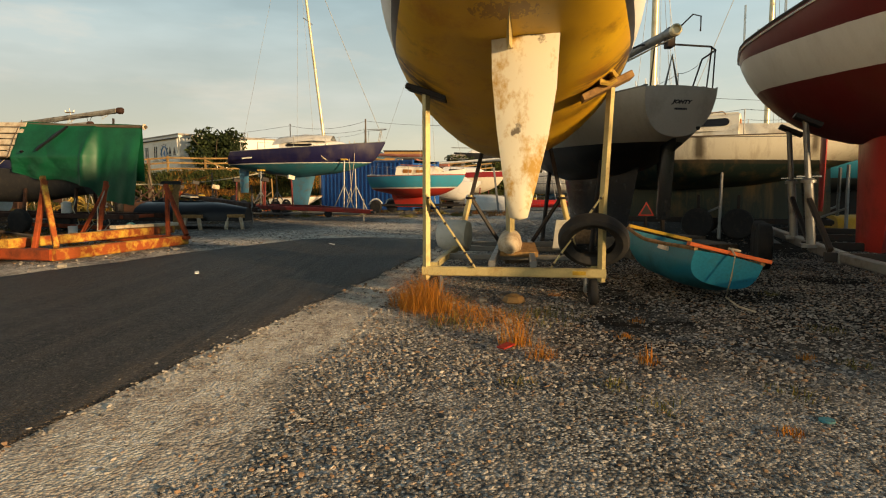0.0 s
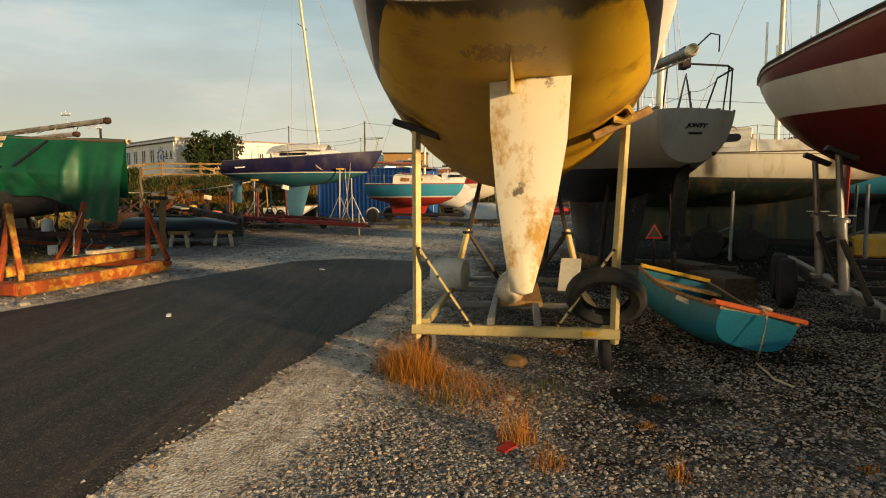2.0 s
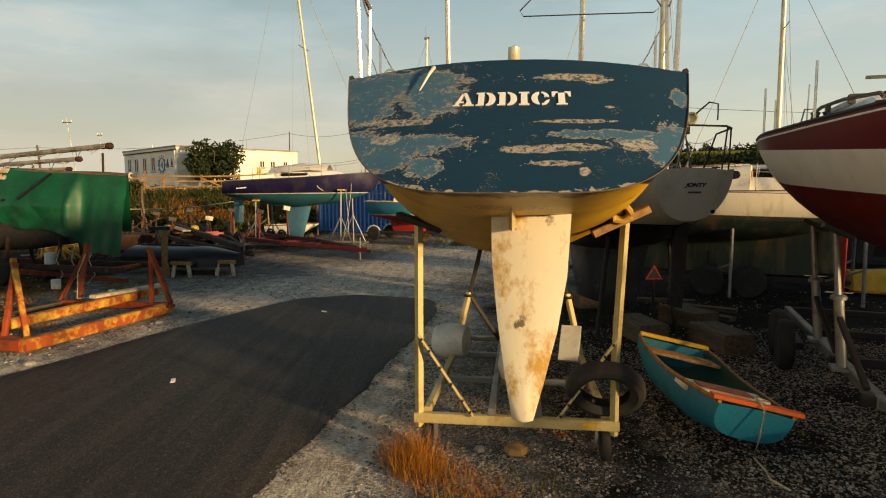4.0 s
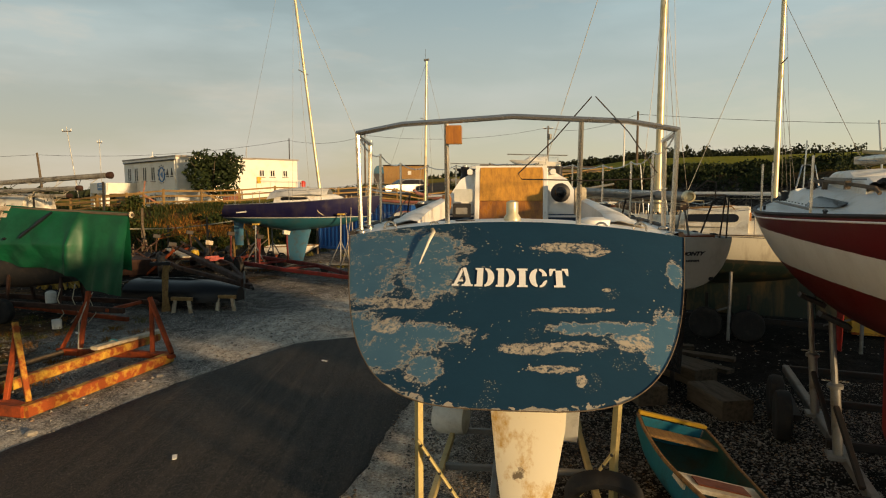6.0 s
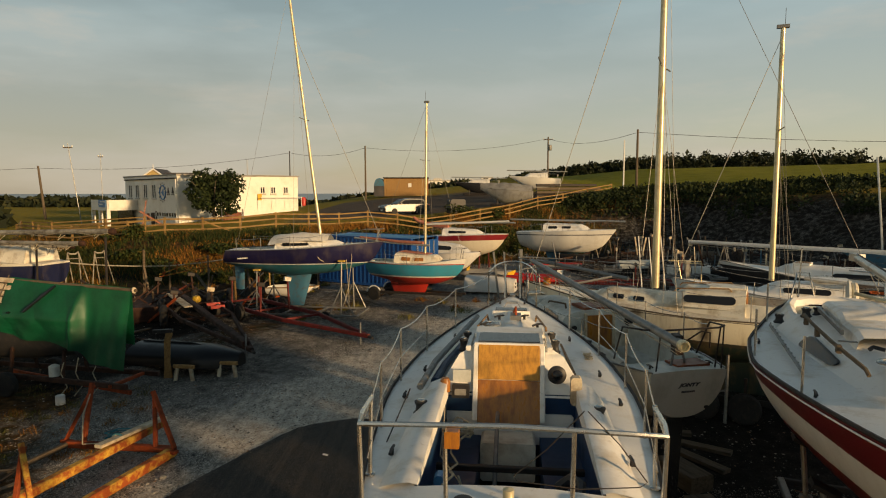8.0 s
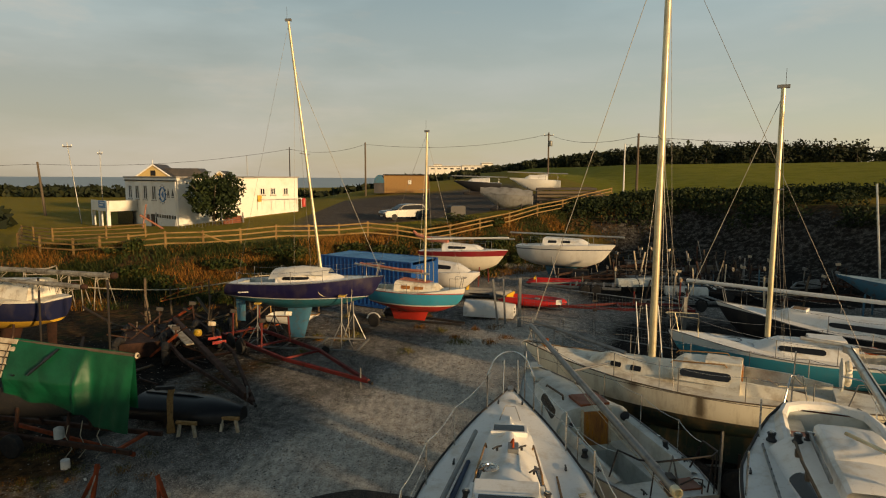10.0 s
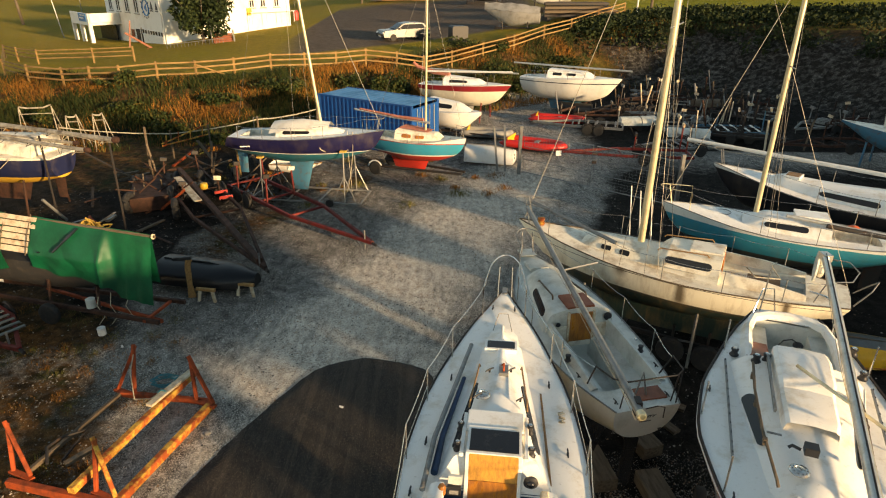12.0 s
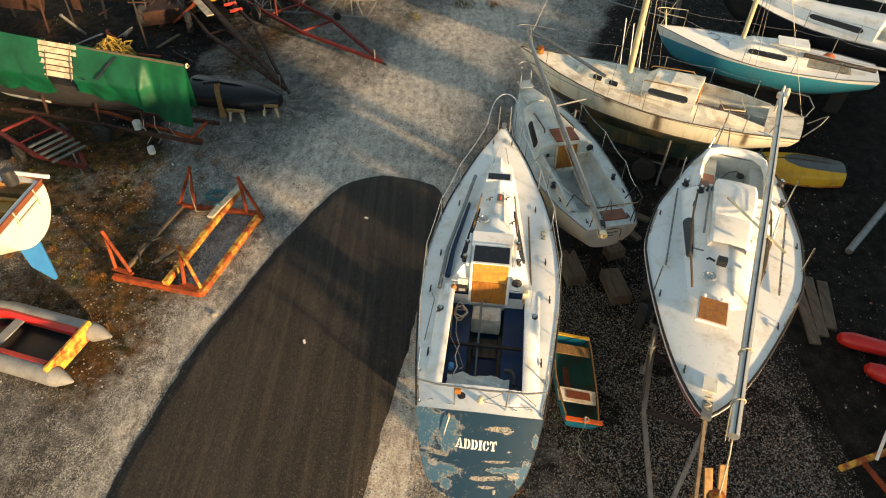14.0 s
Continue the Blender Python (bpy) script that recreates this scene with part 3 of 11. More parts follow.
def stay(parent, p, q, r=0.007, mat="stay_wire", name="stay", sag=0.0):
    p, q = Vector(p), Vector(q)
    pts = [p.lerp(q, f) - Vector((0, 0, sag * 4 * f * (1 - f))) for f in ((0, 1) if not sag else (0, 0.2, 0.4, 0.6, 0.8, 1))]
    return part(name, tube(pts, r, 4), M[mat], parent)


def bars(parent, p, u, v, size, rows, mat, name="lettering", label="unreadable lettering"):
    """Unreadable writing as plain bars: p the middle, u along, v up."""
    p, u, v = Vector(p), Vector(u).normalized(), Vector(v).normalized()
    n = u.cross(v)
    bm = bmesh.new()
    for r, (length, hgt) in enumerate(rows):
        o = p - v * r * size * 1.6
        k = max(2, int(length / (hgt * 0.9)))
        for i in range(k):
            a = o + u * (length * (i / k - 0.5)) + n * 0.002
            w = length / k * 0.7
            q = [a, a + u * w, a + u * w + v * hgt, a + v * hgt]
            skin(bm, [[x - n * 0.003 for x in q], [x + n * 0.003 for x in q]])
    return part(name, bm, M[mat], parent, label)


import functools

# ---- ground: yard, bank, car park, fields, all one sheet ----
# the foot's right-hand end, below y = 24, is added out of view for shade
TOE = [(-900, 110), (-60, 44), (-30, 38.5), (-18, 34), (-7, 37.5), (0, 43), (6, 47.5), (14, 52), (20, 52), (24.5, 45), (26.5, 36), (25, 24), (20, 10), (15, -6), (13, -30), (12, -900)]
YARD = TOE + [(-900, -900)]
crest_z = curve([(-400, 1.0), (-60, 1.0), (-36, 1.2), (-20, 1.9), (-10, 2.2), (-3, 2.4), (4, 3.0), (10, 3.6), (18, 4.2), (26, 4.5), (40, 4.8), (400, 6)])


@functools.lru_cache(None)
def bank_distance(x, y):
    """Metres from the foot of the bank: minus on the yard's side, plus up the slope; and the place along it."""
    best, at = 1e9, 0.0
    inside = False                                   # even-odd test against the yard's outline
    for (ax, ay), (bx, by) in zip(YARD, YARD[1:] + YARD[:1]):
        if (ay > y) != (by > y) and x < ax + (y - ay) * (bx - ax) / (by - ay):
            inside = not inside
    for (ax, ay), (bx, by) in zip(TOE, TOE[1:]):
        ux, uy = bx - ax, by - ay
        f = min(1.0, max(0.0, ((x - ax) * ux + (y - ay) * uy) / (ux * ux + uy * uy)))
        qx, qy = x - ax - ux * f, y - ay - uy * f
        q = qx * qx + qy * qy
        if q < best:
            best, at = q, ax + ux * f
    return (-1 if inside else 1) * math.sqrt(best), at


def bank_width(x):
    return 6.0 if x < 4 else 6.0 + min(3.0, (x - 4) * 0.3)


def ground_z(x, y):
    """The height of the land."""
    if y < 31 and x < 9 and y > -40 and x > -30:
        return 0.02 * noise.noise((x * 0.8, y * 0.8, 3.0)) - (0.02 if y > 25 else 0.0)
    d, _ = bank_distance(x, y)
    w = bank_width(x)
    n = noise.noise((x * 0.35, y * 0.35, 0.0))
    if d <= 0:
        z = 0.02 * noise.noise((x * 0.8, y * 0.8, 3.0)) - (0.02 if y > 25 else 0.0)
        return z + 0.10 * max(0, n) * max(0, 1 - abs(d) / 4)
    f = min(1.0, d / w)
    f = f * f * (3 - 2 * f)
    # unseen rise on the right, its height set to cut off the low sun
    shade_bank = 4.0 + 0.9 * min(1.0, max(0.0, (y + 16) / 6))
    top = crest_z(x) if y > 30 or x < 12 else crest_z(x) + (shade_bank - crest_z(x)) * min(1.0, (30 - y) / 14)
    z = top * f + (0.28 * n + 0.12 * noise.noise((x * 1.1, y * 1.1, 5.0))) * f * (1 if d < w + 1 else max(0.0, 1 - (d - w - 1) / 3))
    if d > w:
        far = d - w
        z += min(far, 70) * 0.046 * max(0.0, min(1.0, (x + 32) / 26)) * (1 if x < 14 else max(0.0, 1 - (x - 14) / 12))
        if x > 8 and y > 20:                         # the green field climbs to the wood
            z += min(1.0, (x - 8) / 30) * min(1.0, (y - 20) / 30) * (min(far, 60) * 0.075 + max(0.0, min(far, 260) - 60) * 0.006)
        if far > 120:
            z += 0.6 * noise.noise((x * 0.012, y * 0.012, 9.0))
        if x < -20:                                  # the land falls to the shore
            shore = 235 + 25 * noise.noise((x * 0.01, 0, 0)) + max(0, x + 170) * 1.2
            z -= max(0.0, y - shore) * 0.05 * min(1.0, (-20 - x) / 40)
    return z


def edge_right(y):
    """The tarmac strip's side towards the boats."""
    return curve([(-30, -6.2), (-8, -3.4), (0, -2.15), (2.5, -1.84), (4.3, -1.48), (6.3, -1.08), (8.5, -0.68), (10.3, -0.34), (12.0, -0.10), (12.7, -0.12), (13.1, -0.28), (13.4, -0.72), (13.55, -1.25), (13.62, -1.75)])(y)


def edge_left(y):
    return curve([(-30, -10.5), (-8, -7.6), (0, -6.6), (4.1, -6.0), (7.0, -5.45), (8.7, -4.87), (10.5, -4.25), (11.6, -3.75), (12.5, -3.30), (13.1, -2.92), (13.4, -2.50), (13.55, -2.15), (13.62, -1.90)])(y)


def axis_lines(lo, hi, fine0, fine1, step, grow=1.16):
    a, s, out = fine1, step, [fine0 + step * i for i in range(int((fine1 - fine0) / step) + 1)]
    while a < hi:
        s *= grow
        a += s
        out.append(a)
    a, s = fine0, step
    while a > lo:
        s *= grow
        a -= s
        out.insert(0, a)
    return out


gx = axis_lines(-3500, 3500, -34, 34, 0.42)
gy = axis_lines(-2500, 4500, -10, 66, 0.42)
verts = [(x, y, ground_z(x, y)) for y in gy for x in gx]
nx = len(gx)
faces = [(j * nx + i, j * nx + i + 1, (j + 1) * nx + i + 1, (j + 1) * nx + i) for j in range(len(gy) - 1) for i in range(nx - 1)]
ground_me = bpy.data.meshes.new("ground")
ground_me.from_pydata(verts, [], faces)


def smooth01(a, lo, hi):
    f = min(1.0, max(0.0, (a - lo) / (hi - lo)))
    return f * f * (3 - 2 * f)


def ground_kind(x, y):
    """How much sand, dry grass, green grass and car-park stone lies at a place."""
    d, _ = bank_distance(x, y)
    w = bank_width(x)
    n = noise.noise((x * 0.5, y * 0.5, 1.0))
    n2 = noise.noise((x * 0.16, y * 0.16, 2.0))
    sand = 0.0
    if -30 < y < 40:
        a, b = x - edge_right(min(y, 13.4)), edge_left(min(y, 13.6)) - x
        if y < 14:
            sand = max(sand, smooth01(a, -0.4, 0.05) * (1 - smooth01(a, 0.5, 1.3 + 0.5 * n)))
            sand = max(sand, 0.40 * smooth01(b, -0.3, 0.1) * (1 - smooth01(b, 0.3, 0.9 + 0.5 * n)))
        track = x + 4.0 - (y - 11.3) * 0.45         # wheel tracks from the tarmac to the gate
        if y > 12:
            sand = max(sand, 0.88 * (1 - smooth01(abs(track) + 0.8 * n, 1.2, 3.2)) * (1 - 0.6 * smooth01(y, 24, 34)))
    dry = max(0.74 * smooth01(n2 + 0.5 * n, -0.30, 0.35) * smooth01(-x + 0.8 * n, 5.0, 7.5), smooth01(n2 + 0.3 * n, 0.1, 0.5) * smooth01(y, 22, 28) * smooth01(-x, -2, 4))
    green = 0.0
    stone = 0.0
    if d > 0.3:
        dry = smooth01(d + 1.2 * n, 0.3, 2.0)
        if x > 6:                                    # bare earth face on the cut
            bare = smooth01(x + 3 * n, 12, 17)
            dry *= 1 - 0.85 * bare * (1 - smooth01(d, w * 0.65, w))
        if x < -16:
            dry *= 1 - 0.6 * smooth01(n2 + n * 0.5, -0.1, 0.3) * (1 - smooth01(d, w * 0.7, w))
        green = smooth01(n2 - 0.3 * n, 0.0, 0.5) * 0.7
    if d > w + 0.5:
        far = d - w
        dry = 1.0
        green = 0.35 + 0.3 * n2
        if x > 20:
            green = smooth01(far, 3, 10)
        if -14 < x < 14 and 5 < far < 46:
            stone = smooth01(far, 6.5, 8) * (1 - smooth01(far, 38, 44)) * smooth01(x + 0.2 * far, -12, -9) * (1 - smooth01(x, 9, 13))
    if d < w:
        green *= 0.35
    return sand, dry, green, stone


def soil_shade_here(x, y):
    """Dark trodden earth and painted shade under and beyond the boats on the right."""
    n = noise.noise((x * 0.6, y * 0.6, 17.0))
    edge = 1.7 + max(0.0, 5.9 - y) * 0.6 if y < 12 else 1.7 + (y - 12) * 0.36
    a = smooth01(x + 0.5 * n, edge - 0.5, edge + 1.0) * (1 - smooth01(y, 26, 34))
    # earth round the covered boat, darkened further for the shade beneath it
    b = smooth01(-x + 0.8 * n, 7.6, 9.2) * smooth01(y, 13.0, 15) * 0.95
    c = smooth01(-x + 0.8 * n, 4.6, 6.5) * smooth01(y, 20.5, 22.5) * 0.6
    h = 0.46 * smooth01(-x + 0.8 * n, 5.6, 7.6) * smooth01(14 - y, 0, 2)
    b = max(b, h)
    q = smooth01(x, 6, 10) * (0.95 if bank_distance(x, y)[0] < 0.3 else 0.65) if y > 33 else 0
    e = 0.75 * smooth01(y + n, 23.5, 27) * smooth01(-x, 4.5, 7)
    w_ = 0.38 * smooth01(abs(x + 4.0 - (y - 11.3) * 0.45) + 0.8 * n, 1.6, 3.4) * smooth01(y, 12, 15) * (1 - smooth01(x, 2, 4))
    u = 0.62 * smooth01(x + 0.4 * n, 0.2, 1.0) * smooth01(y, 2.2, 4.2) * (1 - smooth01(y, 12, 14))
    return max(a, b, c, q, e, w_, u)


me_col = ground_me.color_attributes.new("kinds", "FLOAT_COLOR", "POINT")
kinds = []
for x, y, z in verts:
    kinds.extend(ground_kind(x, y) if -120 < x < 400 and -40 < y < 600 else (0, 1, 0.4, 0))
me_col.data.foreach_set("color", kinds)
soil_shade_at = ground_me.attributes.new("soil_shade", "FLOAT", "POINT")
soil_shade_at.data.foreach_set("value", [soil_shade_here(x, y) if -40 < x < 60 and -40 < y < 70 else 0.0 for x, y, z in verts])
field_at = ground_me.attributes.new("field", "FLOAT", "POINT")
field_at.data.foreach_set("value", [1.0 if not (-120 < x < 400 and -40 < y < 600) else smooth01(bank_distance(x, y)[0] - bank_width(x), 0.5, 3.0) if y > 36 else 0.0 for x, y, z in verts])
ground_me.polygons.foreach_set("use_smooth", [True] * len(faces))
g = Nodes("ground_mix")
kind = g.attr("kinds", "Color")
sep = g.t.nodes.new("ShaderNodeSeparateColor")
g.link(kind, sep.inputs[0])
sand_w, dry_w, green_w, stone_w = sep.outputs[0], sep.outputs[1], sep.outputs[2], g.attr("kinds", "Alpha")
big, mid, fine = g.noise(0.45, 5), g.noise(2.6, 5), g.noise(26, 4)
peb, peb_col = g.cells(58, "F1", "Distance"), g.cells(58, "F1", "Color")
peb2 = g.cells(19, "F1", "Distance")
grey = g.mix(g.ramp(mid, 0.3, 0.7), (0.060, 0.056, 0.050), (0.20, 0.188, 0.168))
tone = g.t.nodes.new("ShaderNodeRGBToBW")
g.link(peb_col, tone.inputs[0])
stones = g.mix(g.ramp(tone.outputs[0], 0.25, 0.78), (0.05, 0.05, 0.048), (0.66, 0.62, 0.55))
gravel = g.mix(g.ramp(peb, 0.72, 0.42), grey, stones)
dust = g.math("MULTIPLY", g.ramp(g.noise(1.5, 6, (1, 0.35, 1), 0.65), 0.42, 0.66), 0.55)
gravel = g.mix(dust, gravel, (0.42, 0.40, 0.37))
sandc = g.mix(g.ramp(fine, 0.3, 0.75), (0.50, 0.44, 0.365), (0.78, 0.71, 0.60))
sandc = g.mix(g.math("MULTIPLY", g.ramp(peb2, 0.40, 0.12), g.ramp(mid, 0.45, 0.7)), sandc, stones)
streak = g.ramp(g.noise(0.9, 7, (2.2, 0.30, 1), 0.7), 0.42, 0.62)
sandc = g.mix(g.math("MULTIPLY", streak, 0.5), sandc, (0.30, 0.275, 0.25))
sfac = g.ramp(g.math("ADD", sand_w, g.math("MULTIPLY_ADD", g.noise(1.6, 8, (1.6, 0.5, 1), 0.72), 2.2, -1.1)), 0.2, 0.75)
col = g.mix(sfac, gravel, sandc)
# earth colour, taken near black to carry the shade under the boats
earth_shade = g.mix(g.ramp(mid, 0.3, 0.75), (0.007, 0.0064, 0.0058), (0.030, 0.026, 0.022))
earth_shade = g.mix(g.math("MULTIPLY", g.ramp(peb2, 0.30, 0.10), g.math("GREATER_THAN", tone.outputs[0], 0.80)), earth_shade, (0.14, 0.13, 0.11))
efac = g.ramp(g.math("ADD", g.attr("soil_shade"), g.math("MULTIPLY_ADD", mid, 0.8, -0.4)), 0.2, 0.7)
col = g.mix(efac, col, earth_shade)
dryc = g.mix(g.ramp(mid, 0.35, 0.65), (0.030, 0.020, 0.010), (0.130, 0.070, 0.026))
dryc = g.mix(g.ramp(g.noise(1.2, 6), 0.52, 0.66), dryc, (0.028, 0.035, 0.011))
greenc = g.mix(g.ramp(big, 0.35, 0.65), (0.15, 0.155, 0.010), (0.25, 0.235, 0.020))
dryc = g.mix(g.attr("field"), dryc, g.mix(g.ramp(mid, 0.3, 0.7), (0.19, 0.135, 0.022), (0.32, 0.215, 0.036)))
veg = g.mix(green_w, dryc, greenc)
vfac = g.ramp(g.math("ADD", dry_w, g.math("MULTIPLY_ADD", g.noise(4.0, 5), 1.0, -0.5)), 0.28, 0.72)
col = g.mix(vfac, col, veg)
park = g.mix(g.ramp(mid, 0.3, 0.7), (0.075, 0.062, 0.052), (0.13, 0.105, 0.084))
col = g.mix(stone_w, col, park)
col = g.mix(g.math("MULTIPLY", g.ramp(big, 0.48, 0.75), 0.22), col, (0.03, 0.027, 0.024))
mottle = g.mix(g.ramp(g.noise(5.0, 9, (1, 0.6, 1), 0.78), 0.36, 0.64), (0, 0, 0), (1, 1, 1))
near_w = g.math("SUBTRACT", 1.0, g.attr("field"))
col = g.mix(g.math("MULTIPLY", near_w, 0.45), col, mottle, "OVERLAY")
speck = g.mix(g.ramp(g.noise(24, 6, (1, 1, 1), 0.8), 0.38, 0.62), (0, 0, 0), (1, 1, 1))
col = g.mix(g.math("MULTIPLY_ADD", near_w, 0.3, 0.1), col, speck, "OVERLAY")
g.bump(g.math("ADD", g.math("MULTIPLY", peb, -1.2), g.math("ADD", g.math("MULTIPLY", fine, 0.8), g.math("MULTIPLY", g.noise(90, 3), 0.7))), 0.9, 0.02)
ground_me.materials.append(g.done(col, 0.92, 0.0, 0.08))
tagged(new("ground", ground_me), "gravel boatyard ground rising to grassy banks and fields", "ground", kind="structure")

# the tarmac strip, a thin slab with a broken edge
bm = bmesh.new()
rows = []
for y in [-30 + j * 0.25 for j in range(171)] + [12.6, 12.75, 12.9, 13.0, 13.1, 13.2, 13.3, 13.4, 13.47, 13.54, 13.58, 13.62]:
    l, r = edge_left(y), edge_right(y)
    wob = lambda q: 0.07 * noise.noise((q * 5.0, y * 2.2, 4.0)) + 0.05 * noise.noise((q * 3.0, y * 7.0, 6.0))
    l, r = l + wob(1), r + wob(2)
    row = [(l - 0.06, y, ground_z(l, y) - 0.03)]
    for i in range(13):
        x = l + (r - l) * i / 12
        row.append((x, y, ground_z(x, y) + (0.022 if 0 < i < 12 else 0.012) + 0.012 * noise.noise((x * 1.5, y * 0.6, 8.0))))
    row.append((r + 0.06, y, ground_z(r, y) - 0.03))
    rows.append(row)
skin(bm, rows, closed=False, cap=False)
g = Nodes("tarmac")
grit, gritc = g.cells(85), g.cells(85, "F1", "Color")
bw = g.t.nodes.new("ShaderNodeRGBToBW")
g.link(gritc, bw.inputs[0])
base = g.mix(g.ramp(g.noise(1.3, 7, (3.0, 0.30, 1), 0.68), 0.36, 0.66), (0.0015, 0.0015, 0.002), (0.009, 0.008, 0.0075))
base = g.mix(g.math("MULTIPLY", g.ramp(g.noise(2.4, 7, (2.4, 0.4, 1), 0.7), 0.50, 0.62), 0.75), base, (0.022, 0.017, 0.013))
base = g.mix(g.math("MULTIPLY", g.ramp(g.noise(0.8, 6, (4.5, 0.16, 1), 0.62), 0.46, 0.60), 0.8), base, (0.040, 0.031, 0.023))
base = g.mix(g.math("MULTIPLY", g.ramp(g.noise(1.1, 6, (5.0, 0.14, 1), 0.6), 0.50, 0.57), 0.95), base, (0.001, 0.001, 0.0013))
base = g.mix(g.math("MULTIPLY", g.math("POWER", bw.outputs[0], 5.5), 0.8), base, (0.28, 0.23, 0.185))
g.bump(g.math("ADD", g.math("MULTIPLY", grit, -1.0), g.math("ADD", g.noise(14, 4), g.math("MULTIPLY", g.noise(5, 5, (3.0, 0.4, 1)), 1.6))), 1.0, 0.028)
tagged(new("road", finish(bm, "road", g.done(base, 0.56, 0.0, 0.28))), "strip of dark new tarmac with a crumbling edge", "road", kind="structure")

# the sea
bm = bmesh.new()
skin(bm, [[(-4800, 200, -1.6), (-60, 230, -1.6)], [(-4800, 4600, -1.6), (600, 4600, -1.6)]], closed=False, cap=False)
g = Nodes("sea")
g.bump(g.noise(0.25, 4, (1, 3, 1)), 0.25, 0.4)
tagged(new("sea", finish(bm, "sea", g.done(g.mix(g.noise(0.01, 4), (0.16, 0.19, 0.20), (0.22, 0.25, 0.26)), 0.35, 0.0, 0.5))), "calm pale grey sea", "water", kind="structure")


# ---- the yacht in the middle: peeling dark-blue transom, white deck, ochre bottom ----
def transom_paint():
    n = Nodes("peeling_transom")
    x, z = n.axis(0), n.axis(2)
    frill = n.math("ADD", n.math("MULTIPLY_ADD", n.noise(9, 4, (0.7, 0.7, 1.4), 0.6), 3.0, -1.5), n.math("MULTIPLY_ADD", n.noise(30, 9, (0.8, 0.8, 1.1), 0.80), 7.0, -3.5))

    def blobs(spots):
        best = None
        for cx, cz, rx, rz in spots:
            u = n.math("MULTIPLY", n.math("SUBTRACT", x, cx), 1 / rx)
            v = n.math("MULTIPLY", n.math("SUBTRACT", z, cz), 1 / rz)
            d = n.math("ADD", n.math("MULTIPLY", u, u), n.math("MULTIPLY", v, v))
            best = d if best is None else n.math("MINIMUM", best, d)
        return n.math("ADD", best, frill)
    # thinner first coat showing: a big field by the upper corner, tongues lower down, the far side's edge
    pale_d = blobs([(-0.72, 2.76, 0.30, 0.10), (-0.50, 2.76, 0.22, 0.09), (-0.42, 2.66, 0.14, 0.10), (-0.78, 2.62, 0.16, 0.10), (-0.72, 2.40, 0.10, 0.09), (-0.56, 2.40, 0.22, 0.055), (-0.36, 2.425, 0.18, 0.030), (-0.62, 2.33, 0.16, 0.045), (-0.38, 2.30, 0.07, 0.04), (0.45, 2.455, 0.26, 0.020), (0.62, 2.42, 0.16, 0.030), (0.72, 2.44, 0.08, 0.06), (0.66, 2.36, 0.06, 0.06), (0.83, 2.66, 0.04, 0.05)])
    # bare patches of primer
    bare_d = blobs([(0.31, 2.785, 0.15, 0.020), (0.42, 2.768, 0.07, 0.018), (0.30, 2.522, 0.14, 0.009), (0.08, 2.382, 0.12, 0.017), (0.27, 2.39, 0.13, 0.014), (0.19, 2.317, 0.09, 0.010), (0.55, 2.40, 0.07, 0.022), (-0.56, 2.53, 0.16, 0.016), (-0.60, 2.44, 0.06, 0.02), (0.30, 2.282, 0.02, 0.016), (0.46, 2.60, 0.02, 0.006), (-0.44, 2.268, 0.02, 0.010)])
    pale = n.math("LESS_THAN", pale_d, 1.0)
    rim = n.math("MULTIPLY", n.math("LESS_THAN", pale_d, 1.28), n.math("GREATER_THAN", pale_d, 0.92))
    bare = n.math("LESS_THAN", bare_d, 1.0)
    bare_rim = n.math("MULTIPLY", n.math("LESS_THAN", bare_d, 1.35), n.math("GREATER_THAN", bare_d, 1.0))
    near = n.math("LESS_THAN", n.math("MINIMUM", pale_d, bare_d), 4.5)
    dots = n.math("MULTIPLY", n.math("LESS_THAN", n.cells(46), 0.20), n.math("MULTIPLY", near, n.math("GREATER_THAN", n.noise(11, 4), 0.55)))
    flakes = n.math("MULTIPLY", n.math("LESS_THAN", n.cells(95), 0.20), n.math("GREATER_THAN", n.noise(4, 4), 0.60))
    chips = n.math("MULTIPLY", n.math("LESS_THAN", n.math("ADD", z, n.math("MULTIPLY_ADD", n.noise(16, 5), 0.05, n.math("MULTIPLY", n.math("MULTIPLY", x, x), -0.16))), 2.218), n.math("GREATER_THAN", n.noise(24, 4), 0.50))
    rim = n.math("MAXIMUM", rim, n.math("MAXIMUM", bare_rim, chips))
    dots = n.math("MAXIMUM", dots, flakes)
    navy = n.mix(n.noise(5, 5), (0.003, 0.025, 0.052), (0.006, 0.036, 0.070))
    blue = n.mix(n.noise(9, 5), (0.030, 0.090, 0.150), (0.055, 0.130, 0.195))
    grey = n.mix(n.noise(22, 4), (0.20, 0.19, 0.16), (0.48, 0.43, 0.34))
    c = n.mix(pale, navy, blue)
    c = n.mix(n.math("MULTIPLY", n.math("MAXIMUM", rim, dots), 0.85), c, grey)
    c = n.mix(n.math("MULTIPLY", bare, n.ramp(n.noise(46, 7, (1, 1, 1), 0.7), 0.42, 0.54)), c, grey)
    n.bump(n.math("ADD", n.math("ADD", pale, bare), n.noise(30, 3)), 0.25, 0.004)
    return n.done(c, 0.55, 0.0, 0.35)


